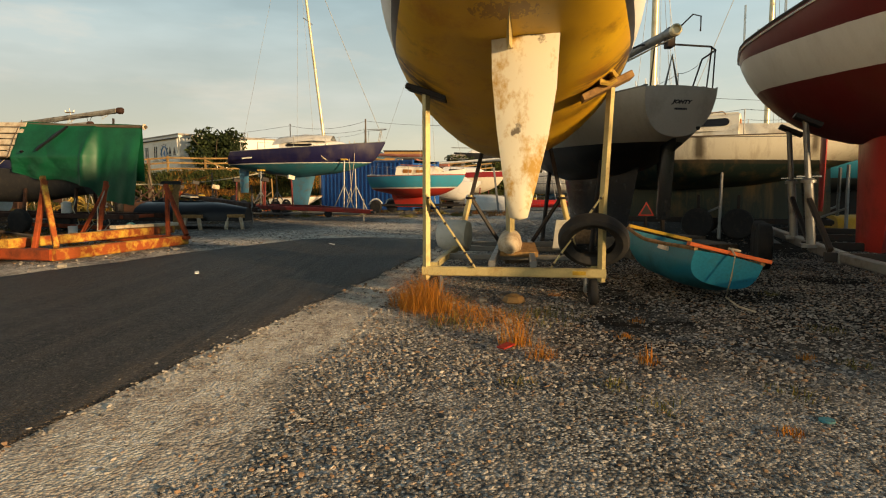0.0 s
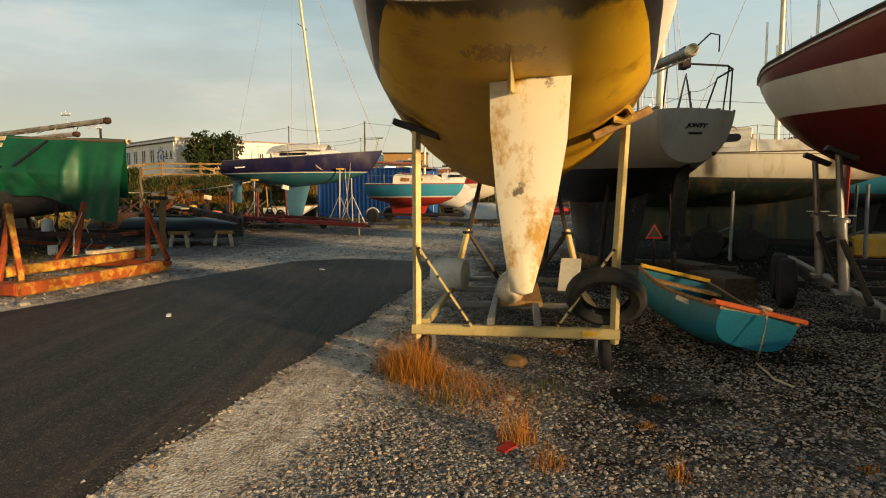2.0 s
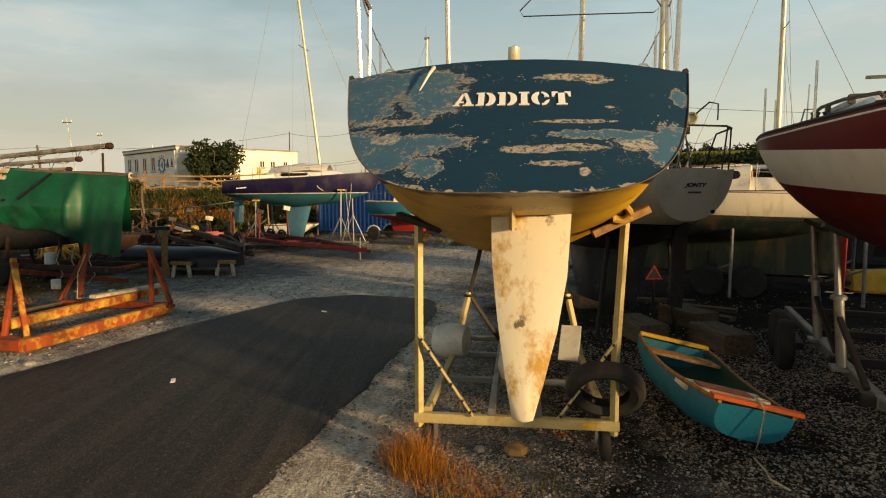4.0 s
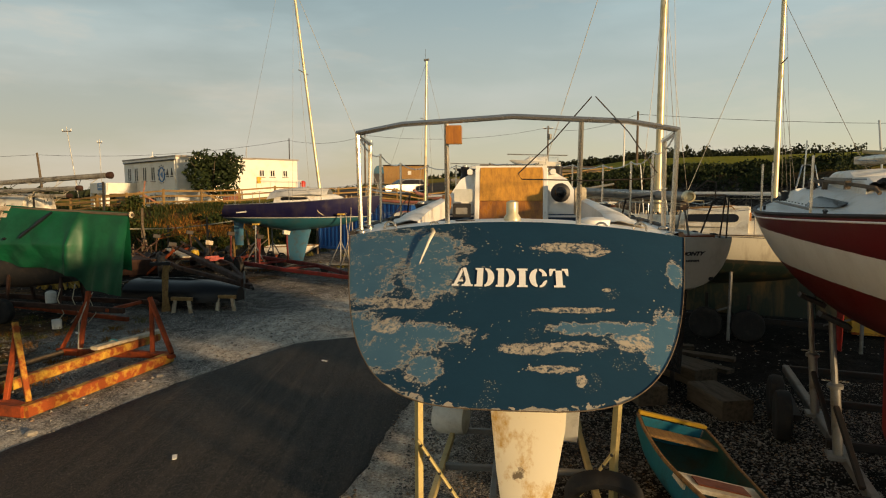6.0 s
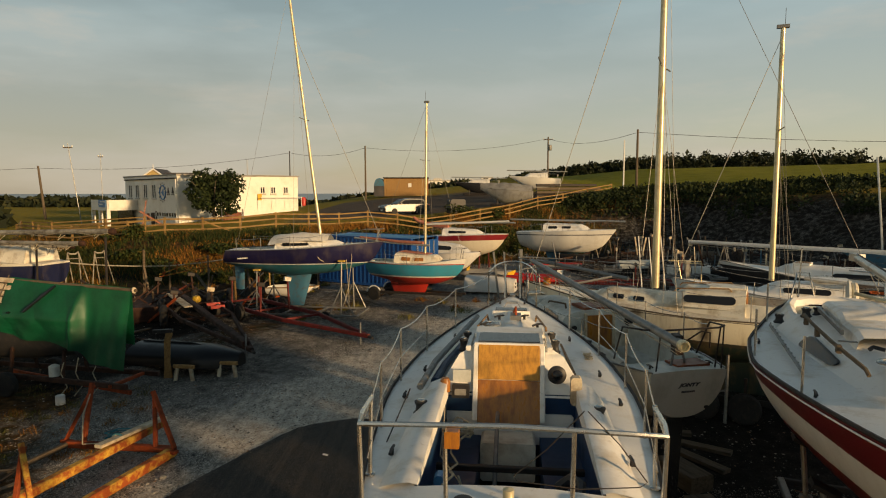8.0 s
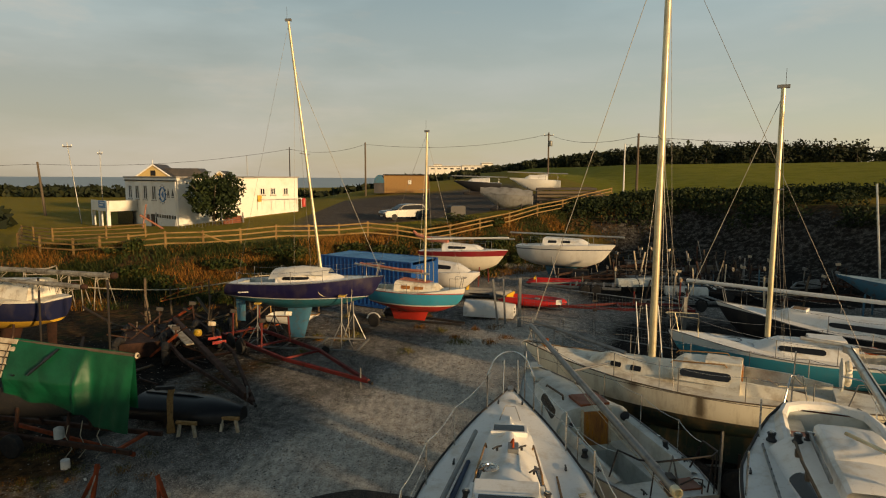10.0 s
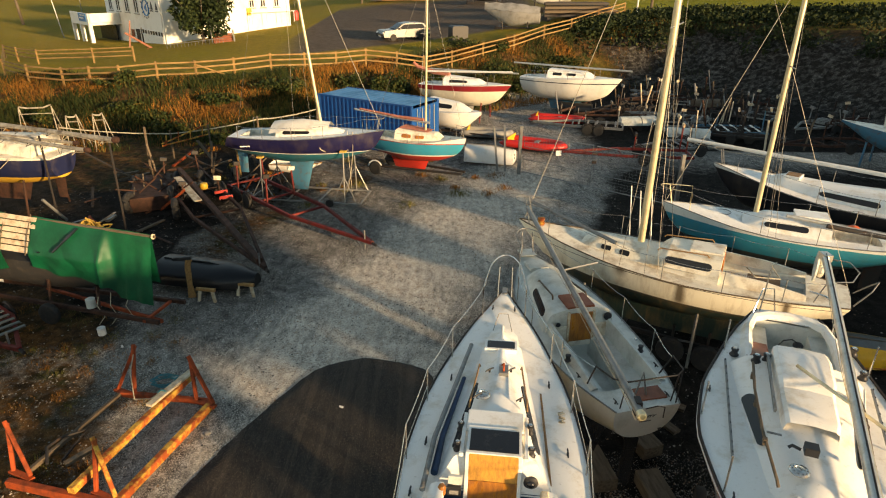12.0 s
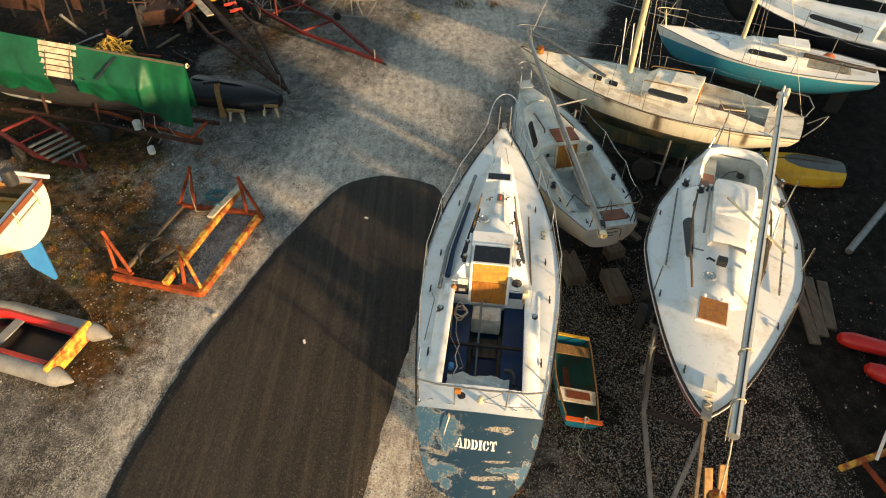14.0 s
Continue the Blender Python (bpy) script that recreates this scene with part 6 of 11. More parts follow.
# ---- pale-blue sloop and black sloop behind it ----
n_lb = banded("hull_pale_blue", [(0, (0.04, 0.05, 0.05)), (1.30, (0.03, 0.22, 0.30)), (1.86, (0.60, 0.62, 0.58))], 0.03, dirty=0.3)
blue2 = thing("sailing_yacht", "light blue sailing yacht with white deck and standing mast", "yacht", 12.75, 16.35, 0, 69.0)
H5 = Hull(6.5, [(0, 0.60), (1.2, 0.92), (2.8, 1.05), (4.2, 0.90), (5.4, 0.50), (6.2, 0.14), (6.5, 0.02)], [(0, 1.96), (3, 1.98), (6.5, 2.34)],
          [(0, 1.5), (0.7, 1.3), (2.2, 0.98), (4, 0.92), (5.4, 1.2), (6.2, 1.8), (6.5, 2.30)], [(0, 2.2), (3, 2.2), (6.5, 1.7)], rake=0.4, rake_len=1.3)
hull_shell(H5, blue2, n_lb)
deck_shell(H5, blue2, M["gelcoat"], (0.75, 2.05, 0.50, 0.45, 0.24), 0.05, M["gelcoat_old"])
cab5 = coachroof(H5, blue2, M["gelcoat"], 2.02, 4.25, 0.70, 0.50, 0.40, 0.30, 0.16, 0.72)
side_window(cab5, blue2, 0.25, 0.75, 0.35, 0.75)
part("sliding_hatch", box(0, 2.5, 2.43, 0.62, 0.85, 0.07), M["gelcoat"], blue2)
part("deck_ring", torus((0.25, 4.75, 2.16), 0.22, 0.012, 20, 5, "z"), M["galv"], blue2)
part("orange_bag", lathe([(0.05, 0), (0.17, 0.02), (0.19, 0.1), (0.12, 0.17), (0.03, 0.19)], 9, at=(-0.1, 1.45, 2.16)), M["orange"], blue2, "crumpled orange cloth bundle")
for side in (-1, 1):
    part("toe_rail", tube([(side * (H5.b(s) - 0.01), s, H5.zd(s) + 0.012) for s in H5.stations(16)], 0.015, 5), M["galv"], blue2)
stanchions(H5, blue2, (1.2, 2.4, 3.8), 0.5, 0.05, 0.011, True, "galv", ((0.6, 0.2, 2.4), (0.3, 5.7, 2.75)), 0.005)
pulpit(H5, blue2, 0.8, 0.5, "mast_gold", 0.013, 0.1)
at5 = mast(blue2, -0.087, 3.92, 2.40, 6.75, 0.075, (0.0, 0.0), "mast_gold", ((0.6, 0.7),))
for side in (-1, 1):
    stay(blue2, (side * 0.92, 3.6, 2.0), at5(0.98), 0.005)
    stay(blue2, (side * 0.92, 3.4, 2.0), at5(0.6), 0.005)
stay(blue2, (0, 6.4, 2.36), at5(0.97), 0.008, "stay_pale", "furled_stay")
part("boom", tube([(-0.55, 3.2, 2.55), (-0.5, 1.2, 2.35), (-0.35, -0.8, 2.25)], 0.05, 8), M["alloy"], blue2, "boom lashed along the deck")
part("sail_roll", tube([(-0.62, 2.2, 2.42), (-0.56, 0.9, 2.30), (-0.46, 0.2, 2.22)], 0.065, 7), M["dark_steel"], blue2, "dark rolled sail")
part("keel", foil((0, 4.6, 1.4, 1.20), (0, 4.0, 1.6, 0.3), 0.28), M["dark_steel"], blue2)
part("rudder", foil((0, 0.9, 0.45, 1.4), (0, 0.9, 0.5, 0.5), 0.06), M["dark_steel"], blue2)

n_bk = banded("hull_black", [(0, (0.09, 0.09, 0.08)), (1.02, (0.010, 0.011, 0.014)), (2.06, (0.55, 0.55, 0.52))], 0.03, dirty=0.18)
black_y = thing("sailing_yacht", "black-hulled sailing yacht with white deck and long white spar", "yacht", 16.0, 17.2, 0, 49.5)
H6 = Hull(8.2, [(0, 0.75), (1.6, 1.1), (3.6, 1.28), (5.4, 1.05), (6.8, 0.58), (7.8, 0.16), (8.2, 0.02)], [(0, 2.05), (4, 2.05), (8.2, 2.42)],
          [(0, 1.5), (0.9, 1.2), (2.8, 0.8), (5, 0.75), (6.8, 1.1), (7.8, 1.8), (8.2, 2.38)], [(0, 2.2), (3, 2.2), (8.2, 1.7)], rake=0.4, rake_len=1.5)
hull_shell(H6, black_y, n_bk)
deck_shell(H6, black_y, M["gelcoat"], (0.9, 2.6, 0.6, 0.5, 0.3), 0.05, M["gelcoat_grey"])
cab6 = coachroof(H6, black_y, M["gelcoat"], 2.58, 6.4, 0.88, 0.46, 0.42, 0.24, 0.16, 0.86)
side_window(cab6, black_y, 0.10, 0.55, 0.3, 0.72)
hatch(black_y, 0.0, 5.6, 2.48, 0.5, 0.4, 0.06, "wood")
for side in (-1, 1):
    part("toe_rail", tube([(side * (H6.b(s) - 0.01), s, H6.zd(s) + 0.012) for s in H6.stations(18)], 0.016, 5), M["galv"], black_y)
stanchions(H6, black_y, (1.6, 3.0, 4.6, 6.2), 0.55, 0.05, 0.012, True, "galv", (None, (0.3, 7.3, 2.95)), 0.005)
pulpit(H6, black_y, 0.9, 0.55, "galv", 0.014, 0.1)
part("keel", foil((0, 5.6, 2.4, 1.0), (0, 5.0, 2.6, 0.2), 0.3), M["dark_steel"], black_y)
spar = thing("mast", "long off-white spar laid over the black yacht", "mast", 0, 0, 0)
a, b = Vector((9.1, 23.6, 3.0)), Vector((17.0, 16.6, 2.95))
part("spar", tube([a, a.lerp(b, 0.5), b], 0.07, 9), M["white"], spar)
part("spar_end", lathe([(0.075, 0), (0.08, 0.05), (0.05, 0.1)], 10, at=a, axis="y"), M["plastic"], spar)
part("halyard", tube([a.lerp(b, f) + Vector((0, 0, -0.08 - 0.1 * math.sin(f * 9))) for f in (0, 0.15, 0.3, 0.5, 0.7, 1)], 0.008, 4), M["rope"], spar)


# ---- navy racer on a stand, with its mast up ----
n_nv = banded("hull_navy", [(0, (0.02, 0.11, 0.14)), (1.90, (0.02, 0.11, 0.14)), (2.055, (0.55, 0.54, 0.50)), (2.09, (0.010, 0.009, 0.045))], 0.010, dirty=0.25)
racer = thing("sailing_yacht", "navy blue sailing yacht with teal bottom and white cover", "yacht", -8.35, 25.6, 0, -98.4)
H7 = Hull(6.15, [(0, 0.68), (1.2, 0.98), (2.6, 1.10), (3.8, 0.96), (4.9, 0.58), (5.7, 0.2), (6.15, 0.02)], [(0, 2.56), (3, 2.68), (6.15, 2.93)],
          [(0, 2.02), (0.8, 1.80), (2.4, 1.58), (4.0, 1.70), (5.2, 1.98), (5.75, 2.25), (6.15, 2.89)], [(0, 2.3), (3, 2.3), (6.15, 1.8)], rake=-0.5, rake_len=1.2)
hull_shell(H7, racer, n_nv)
deck_shell(H7, racer, M["gelcoat"], (0.45, 2.0, 0.52, 0.4, 0.22), 0.04, M["gelcoat_grey"])
cab7 = coachroof(H7, racer, M["gelcoat"], 2.0, 4.6, 0.66, 0.34, 0.30, 0.12, 0.16, 0.85)
side_window(cab7, racer, 0.1, 0.5, 0.3, 0.75)
bm = bmesh.new()
rings = []
for i in range(9):
    f = i / 8
    s = 1.75 + 2.3 * f
    w = 0.72 - 0.30 * f
    hz = H7.deck(s, 0) + 0.30 + 0.22 * math.sin(math.pi * (0.25 + 0.6 * f))
    rings.append([(w * q + 0.03 * noise.noise((s * 3, q * 4, 1)), s, hz - (0.34 - 0.1 * f) * abs(q) ** 1.6 + 0.05 * noise.noise((s * 4, q * 3, 2))) for q in (-1, -0.8, -0.55, -0.25, 0, 0.25, 0.55, 0.8, 1)])
part("boat_cover", skin(bm, rings, closed=False, cap=False), M["tarp_white"], racer, "creased white canvas cover")
for side in (-1, 1):
    part("toe_rail", tube([(side * (H7.b(s) - 0.01), s, H7.zd(s) + 0.012) for s in H7.stations(16)], 0.014, 5), M["galv"], racer)
stanchions(H7, racer, (0.5, 1.6, 2.8, 4.0), 0.48, 0.05, 0.012, True, "galv", (None, (0.28, 5.4, 3.4)), 0.006)
pulpit(H7, racer, 0.75, 0.5, "galv", 0.014, 0.05)
at7 = mast(racer, 0.0, 3.66, 3.0, 9.6, 0.06, (0.1, -1.08), "mast_gold", ((0.48, 0.5),))
stay(racer, (0, 6.05, 3.1), at7(0.82), 0.009, "stay_pale", "forestay")
stay(racer, (0, 0.1, 2.5), at7(0.99), 0.005)
for side in (-1, 1):
    stay(racer, (side * 0.95, 2.9, 2.7), at7(0.82), 0.005)
for o in (-0.12, 0.08):
    part("bow_rope", tube([(0.42, 4.95 + o, 2.95), (0.50, 4.95 + o, 2.2), (0.52, 4.9, 1.2), (0.55, 4.85 + o, 0.55)], 0.012, 5), M["rope"], racer)
part("strap", tube([(0.92, 3.55, 2.78), (0.90, 3.9, 2.3), (0.55, 4.3, 2.0)], 0.018, 5), M["rope"], racer)
part("keel", foil((0, 3.3, 2.2, 1.75), (0, 2.9, 2.35, 0.36), 0.12), M["blue_steel"], racer, "teal fin keel")
part("rudder", foil((0, 0.45, 0.02, 2.0), (0, 0.42, 0.08, 0.95), 0.06), M["blue_steel"], racer, "teal transom rudder")
bars(racer, (0.965, 0.85, 2.28), (0, 1, 0.07), (0, -0.07, 1), 0.07, [(0.42, 0.05)], "white", label="unreadable white name")


# ---- turquoise and red cabin sailer ----
n_tq = banded("hull_turquoise", [(0, (0.30, 0.025, 0.018)), (1.10, (0.62, 0.61, 0.56)), (1.16, (0.03, 0.25, 0.36)), (1.66, (0.34, 0.05, 0.03)), (1.70, (0.62, 0.61, 0.56))], 0.01, dirty=0.3)
sailer = thing("cabin_sailer", "turquoise and red cabin sailing boat with cream cabin and mast", "boat", -3.25, 29.35, 0, -114.5)
H8 = Hull(4.7, [(0, 0.62), (1.0, 0.86), (2.2, 0.95), (3.2, 0.78), (4.1, 0.38), (4.55, 0.12), (4.7, 0.02)], [(0, 1.74), (2.3, 1.70), (4.7, 1.98)],
          [(0, 1.02), (0.8, 0.9), (2.0, 0.72), (3.2, 0.80), (4.1, 1.1), (4.55, 1.5), (4.7, 1.94)], [(0, 2.3), (2, 2.3), (4.7, 1.8)], rake=0.2, rake_len=1.0)
hull_shell(H8, sailer, n_tq)
deck_shell(H8, sailer, M["cream"], (0.3, 1.5, 0.5, 0.45, 0.22), 0.04, M["cream"])
cab8 = coachroof(H8, sailer, M["cream"], 1.5, 3.6, 0.64, 0.36, 0.40, 0.24, 0.12, 0.86)
for f in (0.16, 0.45):
    side_window(cab8, sailer, f, f + 0.2, 0.3, 0.72, M["ply"])
for q in (-0.3, -0.15, 0, 0.15, 0.3):
    part("roof_slat", beam((q, 1.6, 2.20), (q * 0.8, 3.0, 2.12), 0.06, 0.03), M["cloth_pink"], sailer)
at8 = mast(sailer, 0.0, 2.75, 2.1, 6.6, 0.055, (0, 0.1), "mast_gold", ((0.62, 0.45),))
part("boom", tube([(0.1, 3.0, 2.5), (0.05, 1.2, 2.55), (0.0, -0.9, 2.72)], 0.05, 8), M["alloy"], sailer)
part("sail_roll", tube([(0.1, 2.7, 2.60), (0.12, 1.5, 2.62), (0.02, -0.6, 2.76)], 0.075, 8, 0.05), M["cloth_pink"], sailer, "faded furled sail on the boom")
for side in (-1, 1):
    stay(sailer, (side * 0.82, 2.8, 1.75), at8(0.97), 0.006)
stay(sailer, (0, 4.6, 1.98), at8(0.97), 0.006)
stay(sailer, (0, 0.0, 1.75), at8(0.99), 0.006)
pulpit(H8, sailer, 0.6, 0.45, "galv", 0.013, 0.05)
stanchions(H8, sailer, (0.3, 1.2, 2.3), 0.42, 0.05, 0.011, True, "galv", None, 0.006)
part("keel", foil((0, 3.0, 0.9, 0.95), (0, 2.7, 1.2, 0.28), 0.22), M["red_paint"], sailer, "red stub keel")
for sx in (-0.75, 0.75):
    wheel(sailer, sx, 0.55, 0.30, 0.30, 0.16)
    part("mudguard", tube([(sx, 0.55 - 0.36 * math.cos(a_), 0.30 + 0.36 * math.sin(a_)) for a_ in (0.2, 0.7, 1.2, 1.7, 2.2, 2.7)], 0.035, 5), M["white"], sailer)
part("trailer_beam", beam((-0.6, 0.3, 0.36), (-0.2, 4.6, 0.40), 0.08, 0.10), M["dark_steel"], sailer)
part("trailer_beam", beam((0.6, 0.3, 0.36), (0.2, 4.6, 0.40), 0.08, 0.10), M["dark_steel"], sailer)


# ---- steel cradle under the middle yacht ----
crd = thing("boat_cradle", "yellow-painted steel yacht cradle with bolted braces and small wheels", "cradle", 0.64, 5.69, 0, -7.2)
part("end_bar", beam((-0.84, 0, 0.30), (0.84, 0, 0.30), 0.07, 0.085), M["yellow_steel"], crd)
for sx in (-1, 1):
    part("post", tube([(sx * 0.80, 0, 0.22), (sx * 0.80, 0, 0.9), (sx * 0.845 if sx > 0 else -0.80, 0, 1.95)], 0.036, 4), M["yellow_steel"], crd)
    part("brace", beam((sx * 0.80, -0.05, 1.02), (sx * 0.34, -0.05, 0.34), 0.045, 0.014), M["yellow_steel"], crd, "drilled flat brace")
    for q in (0.06, 0.2, 0.4, 0.6, 0.8, 0.94):
        p = Vector((sx * 0.80, -0.05, 1.02)).lerp(Vector((sx * 0.34, -0.05, 0.34)), q)
        part("bolt", lathe([(0.013, 0), (0.013, -0.02), (0.004, -0.024)], 6, at=(p.x, -0.055, p.z), axis="y"), M["dark_steel"], crd)
    part("side_rail", beam((sx * 0.74, 0.04, 0.34), (sx * 0.70, 2.75, 0.34), 0.06, 0.07), M["yellow_steel"], crd)
    part("keel_rail", beam((sx * 0.19, -0.02, 0.375), (sx * 0.19, 2.75, 0.36), 0.06, 0.06), M["galv"], crd, "pale keel rail with open end")
    part("far_post", beam((sx * 0.72, 2.1, 0.34), (sx * 0.58, 2.35, 0.98), 0.06), M["yellow_steel"], crd)
    part("far_post_top", beam((sx * 0.585, 2.34, 0.9), (sx * 0.42, 2.5, 1.66), 0.05), M["dark_steel"], crd)
    part("far_brace", beam((sx * 0.57, 2.34, 0.95), (sx * 0.22, 2.5, 0.38), 0.045), M["dark_steel"], crd)
    part("collar", torus((sx * 0.58, 2.34, 0.95), 0.05, 0.018, 12, 6, "z"), M["dark_steel"], crd)
    part("wheel_bracket", box(sx * 0.66, 0.02, 0.12, 0.02, 0.10, 0.18), M["galv"], crd)
    w = wheel(crd, sx * 0.735, 0.03, 0.125, 0.125, 0.075, "rubber", "red_paint")
part("cross_bar", beam((-0.72, 1.0, 0.33), (0.72, 1.0, 0.33), 0.06, 0.06), M["galv"], crd)
part("cross_bar", beam((-0.70, 1.95, 0.33), (0.70, 1.95, 0.33), 0.06, 0.06), M["galv"], crd)
part("cross_bar", beam((-0.70, 2.75, 0.33), (0.70, 2.75, 0.33), 0.06, 0.06), M["galv"], crd)
part("pad", beam((-0.98, 0.05, 2.00), (-0.62, 0.05, 1.88), 0.22, 0.05), M["dark_steel"], crd, "dark worn hull pad")
part("pad", beam((0.60, 0.05, 1.86), (1.02, 0.05, 2.06), 0.26, 0.06), M["plank"], crd, "split wooden hull pad")
for i in range(6):
    part("pad_wrap", tube([(0.80 + 0.035 * math.cos(a_) * 2.2, 0.02 - 0.13 + i * 0.045, 2.02 + 0.06 * math.sin(a_) + 0.02 * math.sin(i * 2)) for a_ in (0, 1, 2, 3, 4, 5, 6)], 0.022, 5), M["rope_yellow"], crd, "frayed rope wrapped round the pad")
part("tag", box(0.60, -0.042, 0.285, 0.12, 0.008, 0.035), M["yellow"], crd)
part("drain_hook", torus((-0.02, -0.02, 0.245), 0.03, 0.008, 10, 5), M["galv"], crd)
kb = lone("timber_block", box(0, 0, 0.33, 0.40, 1.2, 0.05), M["plank"], "rough timber pad under the keel bulb", "timber", 0.86, 7.05, 0.03, -6.5)
kb2 = lone("timber_block", box(0, 0, 0.0, 0.34, 0.5, 0.16), M["plank_grey"], "weathered timber block on the gravel", "timber", 0.92, 7.6, 0.18, -3)
ty = thing("tyre", "worn black car tyre hung on the cradle", "tyre", 1.36, 5.66, 0.60, -7)
prof = [(0.20, -0.055), (0.255, -0.085), (0.30, -0.07), (0.318, -0.03), (0.318, 0.03), (0.30, 0.07), (0.255, 0.085), (0.20, 0.055), (0.19, 0.045), (0.245, 0.06), (0.29, 0.04), (0.29, -0.04), (0.245, -0.06), (0.19, -0.045)]
bm = bmesh.new()
rings = []
for j in range(30):
    a_ = 2 * math.pi * j / 30
    rings.append([Vector((r * math.cos(a_) * 1.0, h, r * math.sin(a_) * 0.82)) for r, h in prof])
vs = [[bm.verts.new(p) for p in r] for r in rings]
for j in range(30):
    A, B = vs[j], vs[(j + 1) % 30]
    for i in range(len(prof)):
        k = (i + 1) % len(prof)
        bm.faces.new((A[i], A[k], B[k], B[i]))
tt = part("carcass", bm, M["rubber"], ty)
ty.matrix_world = pose(1.36, 5.60, 0.60, 28, 6, -7)
lone("plastic_drum", lathe([(0.02, 0), (0.17, 0.01), (0.19, 0.06), (0.19, 0.3), (0.15, 0.38), (0.05, 0.40)], 14, axis="y"), M["gelcoat_grey"], "grey plastic drum lying on the cradle", "drum", 0.32, 7.6, 0.50, 70)
for i, (x, y) in enumerate(((1.40, 7.3),)):
    lone("louvre_panel", beam((0, 0, 0), (0.03, 0.3, 0.32), 0.22, 0.03), M["gelcoat_grey"], "slatted white plastic panel leaning", "panel", x, y, 0.36 + 0.02 * i, -12)

# ---- pram dinghy ----
dg = thing("rowing_dinghy", "turquoise pram dinghy with orange stern and faded green inside", "dinghy", 2.52, 5.40, 0.02, 5)
HD = Hull(2.0, [(0, 0.31), (0.5, 0.38), (1.1, 0.42), (1.6, 0.42), (2.0, 0.39)], [(0, 0.37), (1, 0.34), (2.0, 0.42)], [(0, 0.10), (0.6, 0.01), (1.4, 0.01), (2.0, 0.16)], [(0, 3.2), (2, 2.8)], rake=0.25, rake_len=0.8)
hull_shell(HD, dg, M["dinghy_hull"])
bm = bmesh.new()
skin(bm, [[(p.x * 0.93, p.y + (0.03 if s == 0 else 0) - (0.03 if s == 2.0 else 0), p.z + 0.02) for p in HD.ring(s)] for s in HD.stations(10)], closed=False, cap=False)
part("inside", bm, M["dinghy_floor"], dg, "stained green inside")
bm = bmesh.new()
r_ = [(p.x * 0.9, 1.985, p.z) for p in HD.ring(2.0)]
bm.faces.new([bm.verts.new(p) for p in r_])
part("bow_board", bm, M["dinghy_hull"], dg)
for side in (-1, 1):
    part("gunwale", tube([(side * (HD.b(s) - 0.005), s, HD.zd(s) + 0.012) for s in HD.stations(14)], 0.020, 6), M["wood"], dg)
part("stern_trim", beam((-0.37, 0.03, 0.415), (0.37, 0.03, 0.415), 0.09, 0.035), M["orange"], dg, "orange painted stern board")
part("thwart", box(0.0, 0.62, 0.30, 0.80, 0.30, 0.04), M["cream"], dg, "cream painted seat")
part("thwart_board", box(0.0, 0.62, 0.345, 0.48, 0.17, 0.012), M["teak_red"], dg)
part("bow_seat", box(0.0, 1.70, 0.34, 0.76, 0.24, 0.03), M["plank"], dg, "ochre bow seat")
part("bow_cap", beam((-0.38, 1.99, 0.46), (0.38, 1.99, 0.46), 0.07, 0.04), M["yellow"], dg)
part("rust_streak", box(-0.05, 1.15, 0.036, 0.12, 0.9, 0.006), M["teak_red"], dg)
part("painter", tube([(0.05, 0.1, 0.44), (0.0, 0.0, 0.45), (0.02, -0.06, 0.40), (0.03, -0.08, 0.2), (0.02, -0.10, 0.03), (0.05, -0.25, 0.0), (0.0, -0.42, 0.0), (0.08, -0.55, 0.0)], 0.009, 5), M["rope"], dg, "white mooring line trailing on gravel")
part("painter_knot", torus((0.05, 0.05, 0.45), 0.045, 0.012, 12, 5, "z"), M["rope"], dg)
dg.matrix_world = pose(2.46, 5.50, 0.09, 0, 13, -1.5)     # heeled over on its bilge

# ---- trailer and stands of the red and white yacht ----
tr = thing("boat_trailer", "galvanised boat trailer with twin wheels and tall screw props", "trailer", 6.33, 10.75, 0, 158.1)
for sx in (-1, 1):
    part("chassis_beam", beam((sx * 0.72, 1.2, 0.42), (sx * 0.55, 5.6, 0.42), 0.09, 0.11), M["galv"], tr)
    part("draw_bar", beam((sx * 0.55, 5.55, 0.42), (0, 7.9, 0.38), 0.08, 0.09), M["galv"], tr)
    for y in (3.35, 4.63):
        sp_ = part("prop", tube([(sx * 0.67, y, 0.46), (sx * 0.72, y - 0.05, 1.15)], 0.048, 10), M["galv"], tr, "screw prop with a round collar")
        part("screw", tube([(sx * 0.72, y - 0.05, 1.12), (sx * 0.77, y - 0.10, 1.80)], 0.032, 8), M["galv"], sp_)
        part("collar", lathe([(0.075, 0), (0.075, 0.03), (0.05, 0.05)], 10, at=(sx * 0.72, y - 0.05, 1.13)), M["galv"], sp_)
        part("tommy_bar", tube([(sx * 0.72 - 0.12, y - 0.05, 1.20), (sx * 0.72 + 0.12, y - 0.05, 1.20)], 0.010, 5), M["steel"], sp_)
        part("foot", box(sx * 0.67, y, 0.435, 0.20, 0.20, 0.035), M["galv"], sp_)
        part("prop_head", beam((sx * 0.88, y - 0.1, 1.86), (sx * 0.62, y - 0.1, 1.74), 0.20, 0.05), M["dark_steel"], sp_)
        part("diagonal", beam((sx * 0.71, y, 0.95), (sx * 0.62, y + 0.75, 0.47), 0.05), M["dark_steel"], tr)
    for y in (2.4, 3.1):
        wheel(tr, sx * 0.98, y, 0.31, 0.31, 0.18)
    part("axle_arm", box(sx * 0.83, 2.75, 0.28, 0.10, 0.9, 0.08), M["dark_steel"], tr)
for y in (1.2, 2.75, 4.2, 5.55):
    part("cross_member", beam((-0.70, y, 0.42), (0.70, y, 0.42), 0.08, 0.09), M["dark_steel"], tr)
